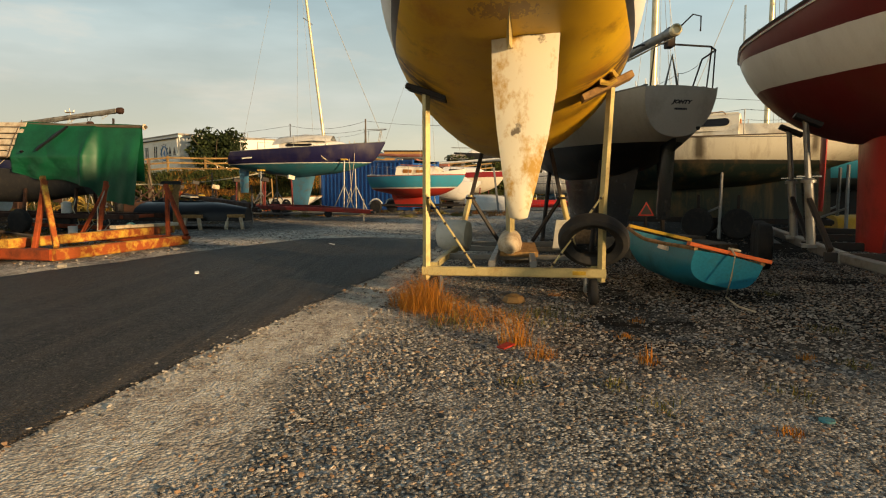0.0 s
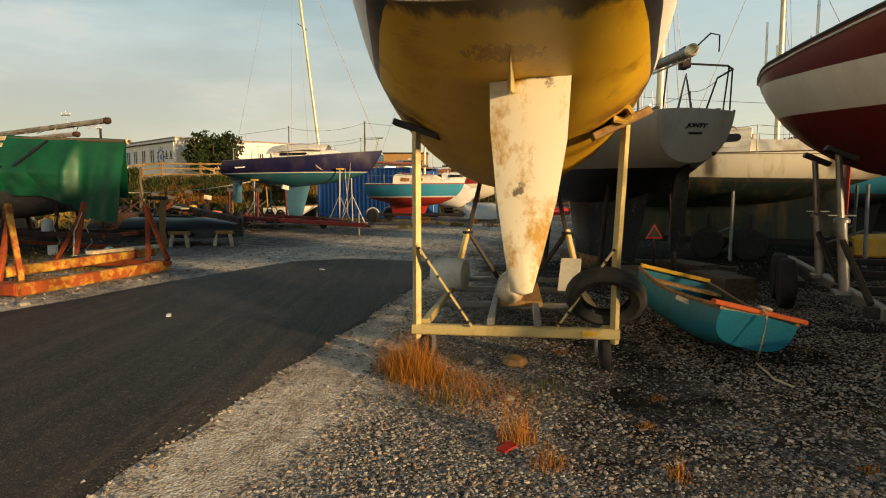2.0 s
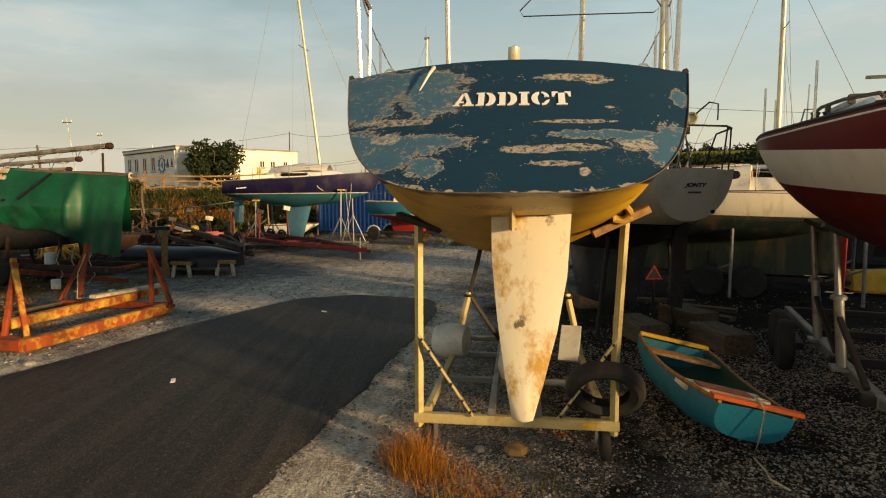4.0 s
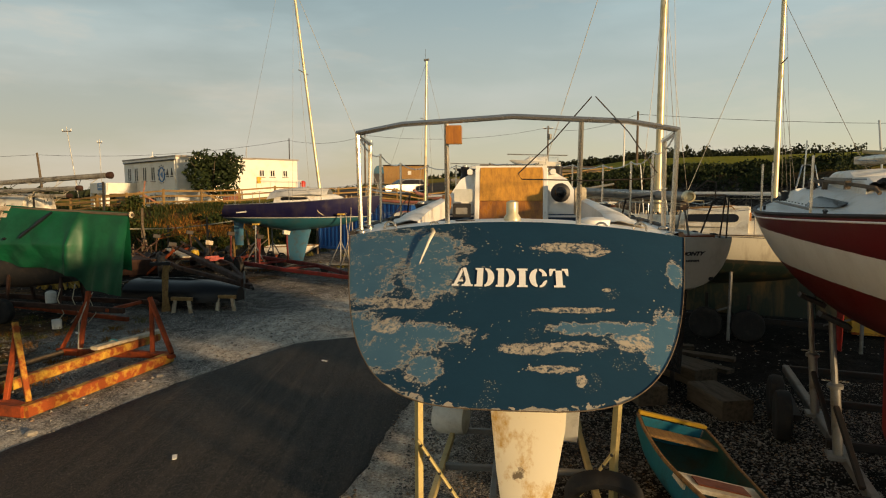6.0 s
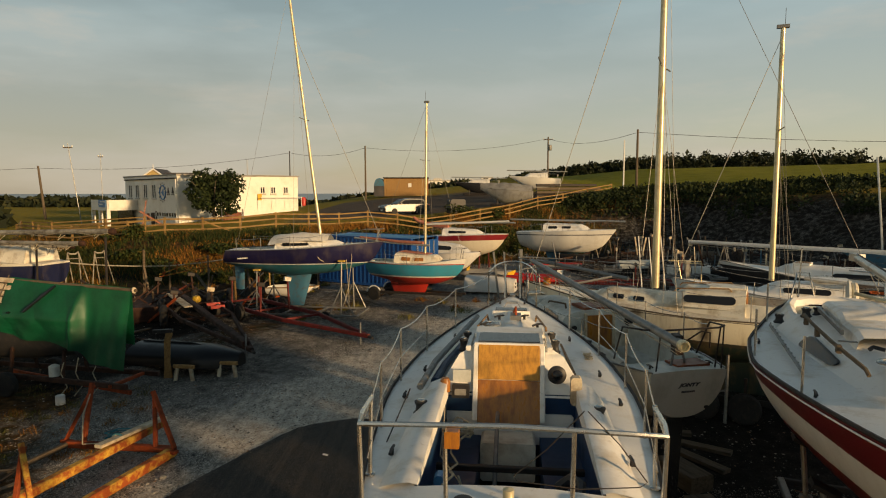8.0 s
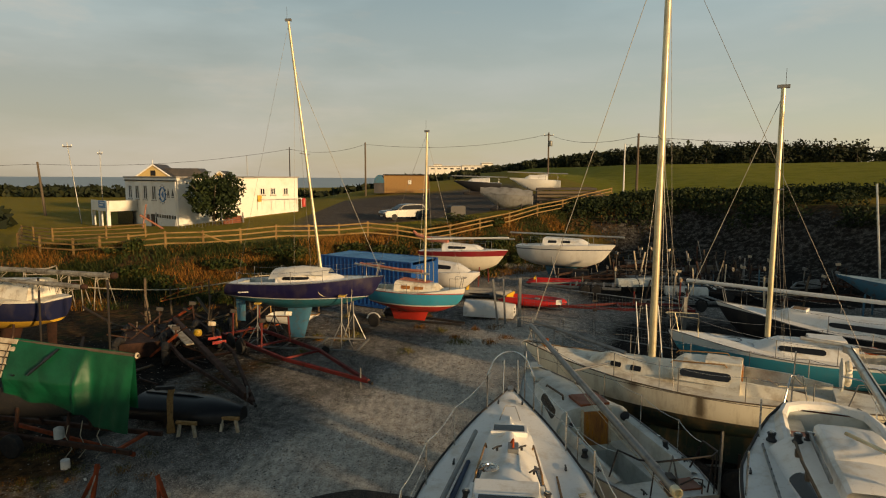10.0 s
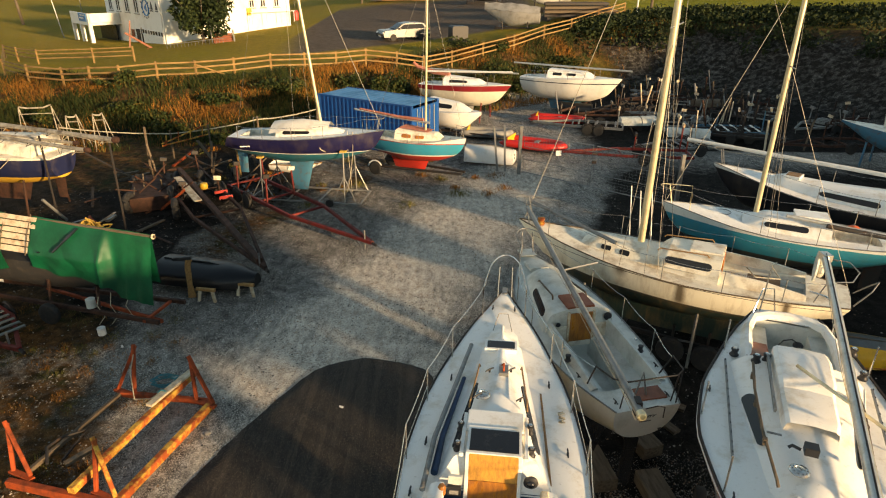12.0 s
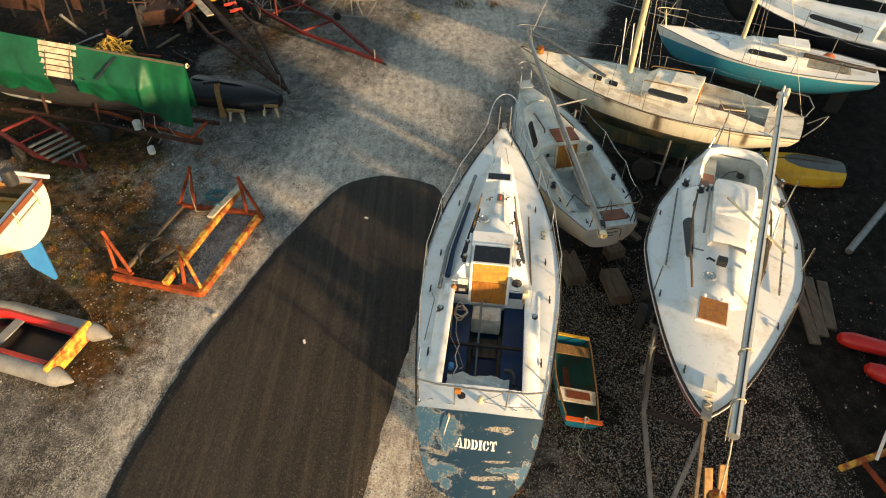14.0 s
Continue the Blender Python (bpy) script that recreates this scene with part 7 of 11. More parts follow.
part("jockey_post", tube([(0.05, 7.7, 0.1), (0.05, 7.7, 0.75)], 0.03, 7), M["dark_steel"], tr)
for i, (x0, y0, x1, y1, z1) in enumerate(((3.62, 2.35, 3.80, 4.3, 2.6), (3.86, 2.0, 3.95, 3.9, 1.9), (4.02, 2.25, 4.15, 3.9, 2.0), (3.72, 1.9, 3.83, 3.7, 1.4))):
    lone("timber_plank", beam((x0, y0, 0.05), (x1, y1, z1), 0.13 if i else 0.06, 0.045), M["plank"] if i != 0 else M["plank_grey"], "long timber plank leaning against the bow", "plank", group="leaning planks")
fend = thing("mooring_float", "yellow and black float hanging from the bow by a rope", "float", 3.85, 3.35, 0)
part("float_body", lathe([(0.02, 0), (0.10, 0.04), (0.13, 0.14), (0.10, 0.25), (0.03, 0.28)], 12, at=(0, 0, 1.9)), M["rust_yellow"], fend)
part("float_band", lathe([(0.128, 0.10), (0.138, 0.12), (0.138, 0.16), (0.128, 0.18)], 12, at=(0, 0, 1.9)), M["plastic"], fend)
part("hanging_rope", tube([(0, 0, 2.18), (-0.03, 0.2, 2.9), (-0.08, 0.35, 3.4)], 0.012, 5), M["rope"], fend)

# ---- wheels and props under the cream cruiser, blocks under the small yacht ----
tr4 = thing("boat_trailer", "dark boat trailer with tandem wheels under the cream cruiser", "trailer", 8.98, 12.92, 0, 62.3)
for sx in (-1, 1):
    part("chassis_beam", beam((sx * 0.55, 0.8, 0.38), (sx * 0.45, 6.4, 0.38), 0.09, 0.12), M["dark_steel"], tr4)
    for y in (2.55, 3.35):
        wheel(tr4, sx * 0.92, y, 0.33, 0.33, 0.18)
        part("mudguard_arm", beam((sx * 0.80, y, 0.42), (sx * 0.80, y, 0.95), 0.06), M["dark_steel"], tr4)
    for y in (0.6, 2.9, 5.6):
        part("prop", tube([(sx * 1.02, y, 0.0), (sx * 0.85, y, 1.55)], 0.035, 7), M["galv"], tr4)
        part("diagonal", beam((sx * 0.98, y, 0.7), (sx * 0.5, y + 0.7, 0.36), 0.04), M["galv"], tr4)
for y in (0.8, 2.9, 4.6, 6.4):
    part("cross_member", beam((-0.5, y, 0.38), (0.5, y, 0.38), 0.08), M["dark_steel"], tr4)
for x, y, rz in ((4.05, 10.75, 20), (3.95, 9.3, 8), (2.7, 12.6, 12), (3.0, 9.9, 10)):
    lone("timber_block", box(0, 0, 0, 0.45, 0.9, 0.28), M["plank_grey"], "dark old timber baulk propping a keel", "timber", x, y, 0, rz, group="keel baulks")
wt = thing("warning_triangle", "red reflective triangle with a dark middle on a trailer end", "reflector", 3.98, 12.2, 0.55, 0)
bm = bmesh.new()
skin(bm, [[(-0.16, y_, 0), (0.16, y_, 0), (0, y_, 0.27)] for y_ in (0, 0.02)])
part("plate", bm, M["red_paint"], wt)
bm = bmesh.new()
skin(bm, [[(-0.12, y_, 0.025), (0.12, y_, 0.025), (0, y_, 0.225)] for y_ in (-0.006, -0.001)])
part("reflector", bm, M["plastic"], wt)
part("bracket", beam((0, 0.03, -0.55), (0, 0.03, 0.05), 0.05), M["dark_steel"], wt)
for x, y, rz, l in ((4.6, 11.6, 30, 1.3), (4.9, 12.1, 55, 1.1), (4.3, 12.9, 75, 1.4)):
    lone("timber_plank", box(0, 0, 0, 0.2, l, 0.07), M["plank_grey"], "loose grey plank lying under the yachts", "plank", x, y, 0.0, rz, group="loose planks")

# ---- the boat under the green tarpaulin ----
TX, TY, TRZ = -7.20, 15.10, 77.0          # stern end; +y runs away to the left
tb = thing("covered_boat", "boat on a rusty trailer under a torn green tarpaulin", "boat", TX, TY, 0, TRZ)
H9 = Hull(6.6, [(0, 0.28), (1.5, 0.33), (3.5, 0.34), (5.0, 0.30), (6.1, 0.15), (6.6, 0.03)], [(0, 1.55), (6.6, 1.65)], [(0, 0.95), (2, 0.75), (5, 0.8), (6.1, 1.0), (6.6, 1.5)], [(0, 2.4), (6.6, 1.9)], rake=0.1)
hull_shell(H9, tb, M["rubber"])
deck_shell(H9, tb, M["rubber"], None)
for o in tb.children:
    o.location.y = 1.5
for i in range(6):
    part("cabin_plank", beam((-0.05 - 0.065 * i, 3.30, 2.68 - 0.15 * i), (-0.05 - 0.065 * i, 4.50, 2.72 - 0.15 * i), 0.15 if i % 2 else 0.12, 0.03, up=(-0.8, 0, 0.45)), M["white_wood"], tb, "peeling white cabin-top board")
    part("dark_gap", beam((-0.02 - 0.06 * i, 3.35, 2.60 - 0.15 * i), (-0.02 - 0.06 * i, 4.45, 2.63 - 0.15 * i), 0.06, 0.03), M["plank_grey"], tb)
for y in (3.5, 4.3):
    part("batten", tube([(0.02, y, 2.80), (-0.25, y, 2.35), (-0.47, y, 1.84)], 0.012, 5), M["plank_grey"], tb)


def tarp(s0, s1, hem, end=False):
    """A cloth over a ridge: steep to the knuckle at the boat's side, then a skirt down to hem(s); a plain curtain past the stern."""
    bm = bmesh.new()
    rows = []
    k = int((s1 - s0) / 0.045)
    for i in range(k + 1):
        s = s0 + (s1 - s0) * i / k
        ridge = 2.60 + 0.045 * s + 0.012 * math.sin(s * 2.3)
        cur = 1 - smooth01(s, 1.10, 1.42) if end else 0.0          # 1 where the cloth hangs free past the stern
        kz, kx = 1.86, 0.44 * (1 - cur) + 0.10 * cur
        row = []
        for j in range(-34, 21):
            if j <= 0:
                a_ = -j / 34
                if a_ < 0.45:
                    f = a_ / 0.45
                    x, z = kx * f ** 0.9, ridge + (kz - ridge) * f
                else:
                    f = (a_ - 0.45) / 0.55
                    x, z = kx + (0.10 * cur - 0.07 * (1 - cur)) * f, kz + (hem(s) - kz) * f
                u = s - 0.30 * a_
                pleat = (0.060 * abs(math.sin(u * 4.6 + 0.4)) ** 0.6 + 0.030 * math.sin(u * 11.0 + 2 * a_)) * cur * min(1, a_ * 1.6)
                pull = 0.030 * (abs(math.sin((s + 0.9 * a_) * 3.4)) ** 0.5 - 0.6) * (1 - cur) * math.sin(math.pi * min(1, a_ * 1.2))
                ridge_line = 0.07 * math.exp(-((s - 1.30 - 0.10 * a_) / 0.07) ** 2) * min(1, a_ * 3)
                drape = 0.07 * math.sin(s * 5.5 + 1.5 * math.sin(s * 2.2)) * max(0.0, a_ - 0.55) * (1 - cur)
                fold = pleat + pull + ridge_line + drape + (0.018 * noise.noise((s * 3.0, a_ * 5, 3)) + 0.008 * noise.noise((s * 12, a_ * 14, 5))) * min(1, a_ * 3)
                row.append((-(x + fold), s + 0.14 * cur * a_ * (1 - s / 1.4), z))
            else:
                a_ = j / 20
                row.append((0.34 * (1 - cur) * a_ ** 0.8 + 0.02 * a_, s, ridge - (0.95 + 0.4 * cur) * a_ + 0.02 * noise.noise((s * 3, a_ * 4, 7))))
        rows.append(row)
    vs = [[bm.verts.new(p) for p in r] for r in rows]
    for a, b in zip(vs, vs[1:]):
        for i in range(54):
            bm.faces.new((a[i], a[i + 1], b[i + 1], b[i]))
    for r in (vs[0], vs[-1]):
        q = [bm.verts.new((v.co.x * 0.97, v.co.y + 0.004, v.co.z - 0.012)) for v in r]
        for i in range(54):
            bm.faces.new((r[i], r[i + 1], q[i + 1], q[i]))
    return bm


part("tarpaulin", tarp(0.0, 3.45, lambda s: 0.68 + 0.14 * s + 0.30 * smooth01(s, 1.0, 1.3) + 0.04 * math.sin(s * 4) * smooth01(s, 0.5, 1), True), M["tarp_green"], tb, "creased green tarpaulin with a slit", sharp=80)
part("tarpaulin", tarp(4.3, 8.2, lambda s: 1.30 + 0.05 * math.sin(s * 5)), M["tarp_green"], tb, "second green tarpaulin over the bow", sharp=80)
for (x0, y0, z0), (x1, y1, z1), w in (((-0.10, 2.02, 2.62), (-0.34, 2.42, 2.22), 0.05), ((-0.33, 2.38, 2.26), (-0.47, 2.62, 2.02), 0.035), ((-0.47, 3.0, 2.02), (-0.49, 3.05, 1.98), 0.03)):
    part("tear", skin(bmesh.new(), [[(x0 - 0.03, y0 - w * 0.3, z0), (x0 - 0.03, y0 + w * 0.3, z0), (x0 + 0.02, y0, z0 - 0.03)], [((x0 + x1) / 2 - 0.05, (y0 + y1) / 2 - w, (z0 + z1) / 2), ((x0 + x1) / 2 - 0.05, (y0 + y1) / 2 + w, (z0 + z1) / 2), ((x0 + x1) / 2 + 0.02, (y0 + y1) / 2, (z0 + z1) / 2 - 0.04)], [(x1 - 0.03, y1 - 0.01, z1), (x1 - 0.03, y1 + 0.01, z1), (x1 + 0.02, y1, z1 - 0.03)]]), M["black"], tb, "dark slit torn in the cloth")
part("ridge_pole", tube([(0, -0.12, 2.55), (0, 3.4, 2.70)], 0.04, 7), M["plank_grey"], tb)
part("pole_lashing", torus((0, -0.06, 2.555), 0.05, 0.025, 10, 5, "y"), M["white_wood"], tb)
for x in (-0.55, 0.55):
    part("trailer_beam", beam((x, -0.2, 0.42), (x * 0.6, 6.3, 0.46), 0.09, 0.12), M["rust_shaded"], tb)
    for y in (1.7, 3.2, 5.0):
        part("support", beam((x * 0.7, y, 0.4), (x * 0.5, y, 1.1), 0.07), M["rust_shaded"], tb)
    wheel(tb, x * 1.25, 3.0, 0.30, 0.30, 0.17)
part("trailer_bar", beam((-0.02, 0.15, 0.10), (0.75, 4.47, 0.14), 0.08, 0.10), M["rust"], tb, "red-rusted outer rail")
part("cross_member", beam((-0.60, 0.2, 0.42), (0.60, 0.2, 0.42), 0.08), M["rust"], tb)
part("white_can", lathe([(0.02, 0), (0.12, 0.02), (0.12, 0.26), (0.05, 0.30)], 12, at=(-0.40, 1.9, 0.48)), M["gelcoat_grey"], tb)
for k, (x, y) in enumerate(((-0.30, 1.3), (-0.42, 1.6), (-0.22, 0.9))):
    part("hanging_line", tube([(x, y, 0.95 - 0.1 * k), (x - 0.05, y + 0.05, 0.6), (x + 0.03, y - 0.03, 0.25), (x - 0.06, y + 0.12, 0.03)], 0.012, 5), M["rope"], tb)
lone("paint_tin", lathe([(0.10, 0), (0.10, 0.2), (0.09, 0.21), (0.01, 0.19)], 12), M["white"], "dented white paint tin on the gravel", "tin", -8.7, 14.6, 0, 0)

# ---- rusty frame cradle beside the tarmac ----
rf = thing("boat_cradle", "empty rusted timber and steel boat cradle lying on gravel", "cradle", 0, 0, 0)
A, B, C, D = Vector((-5.62, 8.90, 0.12)), Vector((-4.87, 11.72, 0.12)), Vector((-7.35, 13.2, 0.12)), Vector((-7.78, 9.42, 0.12))
part("outer_baulk", beam(A, B, 0.15, 0.17), M["rust_yellow"], rf, "yellow-flaking rusty side beam")
part("near_baulk", beam(D, A + Vector((0, 0.02, 0)), 0.14, 0.16), M["rust"], rf)
part("inner_baulk", beam(D.lerp(A, 0.62) + Vector((0, 0, 0.14)), Vector((-5.55, 12.7, 0.26)), 0.15, 0.15), M["rust_yellow"], rf)
part("inner_tip", beam(Vector((-6.0, 11.3, 0.38)), Vector((-5.50, 12.78, 0.36)), 0.16, 0.06), M["white_wood"], rf)
part("far_baulk", beam(Vector((-6.95, 12.0, 0.14)), B + Vector((0, 0.02, 0.02)), 0.12, 0.12), M["rust"], rf)
part("left_rail", beam(D + Vector((0.2, 0.3, 0)), Vector((-6.95, 12.0, 0.14)), 0.09, 0.09), M["plank_grey"], rf)
for p, tops in ((D + Vector((0.15, 0.1, 0.05)), ((-7.99, 10.01, 1.02), (-7.70, 9.72, 0.85))), (A + Vector((-0.25, 0.15, 0.05)), ((-5.98, 9.35, 1.25), (-6.12, 9.25, 1.1))), (B + Vector((-0.15, -0.1, 0.05)), ((-5.32, 11.98, 1.15), (-5.45, 11.8, 1.05))), (Vector((-6.9, 12.0, 0.15)), ((-6.62, 12.3, 1.22), (-6.75, 12.1, 1.1)))):
    t0, t1 = Vector(tops[0]), Vector(tops[1])
    part("upright", beam(p + (t0 - p) * 0.05 + Vector((0.25, -0.05, 0)), t0, 0.075), M["rust_yellow"] if p.y < 9.3 else M["rust"], rf)
    part("upright", beam(p + Vector((-0.18, 0.12, 0)), t0 + Vector((0.02, 0.02, -0.06)), 0.07), M["rust"], rf)
    part("gusset", beam(p + Vector((0.28, -0.08, 0.0)), p + Vector((-0.24, 0.14, 0.0)), 0.12, 0.06), M["rust"], rf)
part("chain_loop", tube([(-7.2, 9.7, 0.3), (-7.35, 10.0, 0.42), (-7.3, 10.35, 0.35), (-7.0, 10.7, 0.25), (-7.05, 10.3, 0.2), (-7.05, 9.9, 0.2)], 0.03, 6), M["dark_steel"], rf)
part("wood_chock", beam((-6.95, 9.8, 0.2), (-6.6, 10.2, 0.25), 0.12, 0.08), M["plank_grey"], rf)
part("lashing", torus((-5.9, 11.75, 0.32), 0.11, 0.02, 14, 5), M["rope_blue"], rf, "blue-green rope lashing")
part("loose_rope", tube([(-6.6, 12.25, 1.1), (-6.65, 12.0, 0.7), (-6.45, 11.6, 0.3), (-6.1, 11.6, 0.32), (-5.9, 11.75, 0.42)], 0.012, 5), M["rope"], rf)
part("rope_coil", tube([(-6.2 + 0.28 * math.cos(i * 0.7) + 0.05 * math.sin(i * 2.3), 12.5 + 0.2 * math.sin(i * 0.7), 0.05 + 0.004 * i) for i in range(34)], 0.014, 5), M["rope_blue"], rf, "heap of blue rope")

# ---- trailers ----
def trailer(name_, label, x, y, rz, length, width, mat, posts=(), wheels=(0.35,), twin=False, wr=0.3, group="", tips=None, z0=0.42):
    """A boat trailer: A-shaped frame with a draw bar at +y, wheels as a share of the length, upright posts (x, y, height, tip)."""
    t = thing(name_, label, "trailer", x, y, 0, rz, group)
    hw = width / 2
    for sx in (-1, 1):
        part("chassis_beam", beam((sx * hw, 0, z0), (sx * hw, length * 0.55, z0), 0.10, 0.14), M[mat], t)
        part("draw_bar", beam((sx * hw, length * 0.55, z0), (0, length, z0 - 0.05), 0.10, 0.13), M[mat], t)
        for w in wheels:
            wheel(t, sx * (hw + 0.16), length * w, wr, wr, 0.17)
            part("mudguard", tube([(sx * (hw + 0.16), length * w - (wr + 0.06) * math.cos(a_), wr + (wr + 0.06) * math.sin(a_)) for a_ in (0.3, 0.8, 1.3, 1.8, 2.3, 2.8)], 0.04, 5), M["dark_steel"], t)
    for f in (0.0, 0.3, 0.55):
        part("cross_member", beam((-hw, length * f, z0), (hw, length * f, z0), 0.07, 0.08), M[mat], t)
    part("axle", tube([(-hw - 0.12, length * wheels[0], wr), (hw + 0.12, length * wheels[0], wr)], 0.03, 6), M["dark_steel"], t)
    part("hitch", tube([(0, length - 0.1, z0 - 0.05), (0, length + 0.2, z0 - 0.08)], 0.045, 7), M["dark_steel"], t)
    part("jockey_wheel", tube([(0.08, length - 0.3, 0.06), (0.08, length - 0.3, z0 + 0.35)], 0.025, 6), M["galv"], t)
    for px, py, ph, tip in posts:
        po = part("upright", beam((px, py, z0), (px * 0.92, py, z0 + ph), 0.06), M[mat], t)
        part("pad", beam((px * 0.92 - 0.13, py, z0 + ph), (px * 0.92 + 0.13, py, z0 + ph + 0.05), 0.10, 0.16), M[tip], po)
    return t


t1 = trailer("boat_trailer", "dark red boat trailer with padded posts", -8.3, 25.9, -135.5, 8.6, 1.5, "red_steel",
             ((0.6, 0.6, 1.0, "dark_steel"), (-0.6, 0.6, 1.2, "cream"), (-0.6, 2.9, 1.1, "cream"), (0.6, 2.9, 1.0, "dark_steel")), (0.12, 0.22))
t2 = trailer("boat_trailer", "rusty brown boat trailer loaded with a long timber", -11.6, 27.2, -146.5, 11.6, 1.7, "rust_shaded",
             ((0.7, 0.8, 0.7, "dark_steel"), (-0.7, 0.8, 0.8, "dark_steel"), (0.7, 4.2, 0.6, "dark_steel"), (-0.7, 4.2, 0.6, "white_wood")), (0.22, 0.30), wr=0.34, z0=0.55)
part("load_timber", beam((0.15, 1.2, 0.86), (0.05, 11.2, 0.60), 0.20, 0.16), M["rust_shaded"], t2, "long rusty timber lashed on top")
part("load_plank", beam((0.45, 2.2, 0.84), (0.40, 5.4, 0.80), 0.28, 0.05), M["white_wood"], t2)
part("load_plank", beam((-0.3, 3.0, 0.74), (0.6, 4.6, 0.74), 0.12, 0.05), M["plank_grey"], t2)
for y in (4.3, 5.0):
    part("reflector_bar", beam((-0.95, y, 0.62), (-0.45, y, 0.62), 0.03, 0.12), M["red_paint"], t2)
    part("reflector_stripe", beam((-0.80, y - 0.02, 0.62), (-0.66, y - 0.02, 0.62), 0.01, 0.12), M["white"], t2)
lone("yellow_float", lathe([(0.02, 0), (0.14, 0.05), (0.17, 0.15), (0.13, 0.27), (0.03, 0.3)], 12), M["yellow"], "yellow plastic float on a trailer", "float", -9.4, 24.3, 0.6, 0)
for x, y in ((-10.2, 26.1), (-9.3, 25.3), (-11.1, 25.9), (-10.6, 24.0), (-11.9, 23.2), (-8.9, 26.6), (-9.9, 22.6), (-12.6, 25.4)):
    tyr = lone("tyre", torus((0, 0, 0), 0.30, 0.13, 20, 8, "y"), M["rubber"], "worn black tyre standing on edge", "tyre", x, y, 0.42, 30 + 10 * x, group="stacked tyres")

rk_ = random.Random(91)
for i in range(46):
    x, y = rk_.uniform(-14.5, -7.6), rk_.uniform(20.8, 30.0)
    if y < 22.0 and x > -9.5:
        continue
    a_, l, zz = rk_.uniform(0, 6.28), rk_.uniform(0.5, 1.7), rk_.uniform(0.05, 0.5)
    m_ = rk_.choice(("dark_steel", "rust_shaded", "rust_shaded", "plank_grey", "dark_steel", "rust", "galv"))
    lone("scrap_bar", beam((0, 0, 0.02), (l * math.cos(a_), l * math.sin(a_), zz * rk_.choice((0.2, 1, 2.2))), rk_.choice((0.06, 0.09, 0.14)), rk_.choice((0.05, 0.09))), M[m_], "length of dark scrap steel lying among trailers", "scrap", x, y, 0.0, 0, group="scrap bars")
# ---- black inflatable hull upside down on stands ----
inf = thing("inflatable_boat", "black inflatable hull turned over on wooden stands", "inflatable", -8.35, 17.75, 0, -103)
bm = bmesh.new()
rings = []
for i in range(13):
    f = i / 12
    y = 3.1 * f
    w = 0.70 * (1 - max(0, f - 0.55) ** 2 * 3.6) if f > 0.55 else 0.70
    hh = 0.42 * (1 - max(0, f - 0.7) * 1.2)
    rings.append([(w * math.cos(a_) * (1 + 0.02 * math.sin(i)), y, 0.30 + hh * max(0.0, math.sin(a_)) ** 0.75 + (0.0 if 0.05 < a_ < 3.1 else -0.08)) for a_ in [math.pi * k / 14 for k in range(15)]])
skin(bm, rings, closed=False, cap=False)
bm.faces.new([bm.verts.new(p) for p in rings[0]])
bm.faces.new([bm.verts.new(p) for p in rings[-1]])
part("tube_hull", bm, M["black_tube"], inf, sharp=60)
for i in range(3):
    part("strap", tube([(0.70 * math.cos(a_) * 1.01, 0.55 + 0.14 * i, 0.31 + 0.425 * max(0.0, math.sin(a_)) ** 0.75) for a_ in (1.9, 2.2, 2.5, 2.8, 3.05)], 0.012, 5), M["grey_tube"], inf, "grey strap")
part("centre_keel", tube([(0, 0.1, 0.73), (0, 1.6, 0.74), (0, 2.6, 0.60)], 0.03, 6), M["black_tube"], inf)
st = thing("wooden_stand", "ochre painted wooden rudder standing on end", "stand", -7.12, 16.62, 0, 12)
bm = bmesh.new()
skin(bm, [[(-0.11, y_, 0.0), (0.11, y_, 0.0), (0.10, y_, 0.12), (0.055, y_, 0.40), (0.09, y_, 1.0), (0.14, y_, 1.16), (0.10, y_, 1.24), (-0.02, y_, 1.20), (-0.07, y_, 0.95), (-0.08, y_, 0.3)] for y_ in (-0.03, 0.03)])
part("board", bm, M["plank"], st)
part("cap", box(-0.1, 0, 1.20, 0.5, 0.10, 0.09, c=0.3), M["plastic"], st)
for x, y in ((-6.62, 16.42), (-5.62, 16.75)):
    s2 = thing("trestle", "small raw wooden trestle under an inflatable", "trestle", x, y, 0, -8, "trestles")
    part("top_bar", beam((-0.28, 0, 0.36), (0.28, 0, 0.36), 0.09), M["plank"], s2)
    for a_, b_ in ((-0.18, -0.22), (0.18, 0.26)):
        part("leg", beam((a_, 0, 0.34), (b_, -0.05, 0.0), 0.08), M["white_wood"], s2)

# ---- navy and yellow boat with spars and rack beyond the tarpaulin ----
n_ny = banded("hull_navy_yellow", [(0, (0.50, 0.30, 0.04)), (1.55, (0.012, 0.016, 0.05)), (2.25, (0.6, 0.58, 0.5))], -0.02, dirty=0.25)
nyb = thing("sailing_yacht", "navy sailing yacht with yellow bottom and old white cabin", "yacht", -14.0, 23.2, 0, 77)
H10 = Hull(7.4, [(0, 0.62), (1.4, 0.98), (3.4, 1.12), (5.2, 0.8), (6.7, 0.3), (7.4, 0.03)], [(0, 2.30), (7.4, 2.45)], [(0, 1.45), (1.5, 1.15), (4, 1.0), (6.4, 1.4), (7.4, 2.4)], [(0, 2.4), (7.4, 1.9)], rake=0.12)
hull_shell(H10, nyb, n_ny)
deck_shell(H10, nyb, M["gelcoat_old"], None)
cb = coachroof(H10, nyb, M["gelcoat_old"], 0.6, 5.0, 0.78, 0.5, 0.62, 0.3, 0.2, 0.8, crown=0.12)
part("porthole", lathe([(0.08, 0), (0.08, -0.02), (0.06, -0.025), (0.004, -0.01)], 12, at=(-0.72, 2.0, 2.62), axis="x"), M["plastic"], nyb)
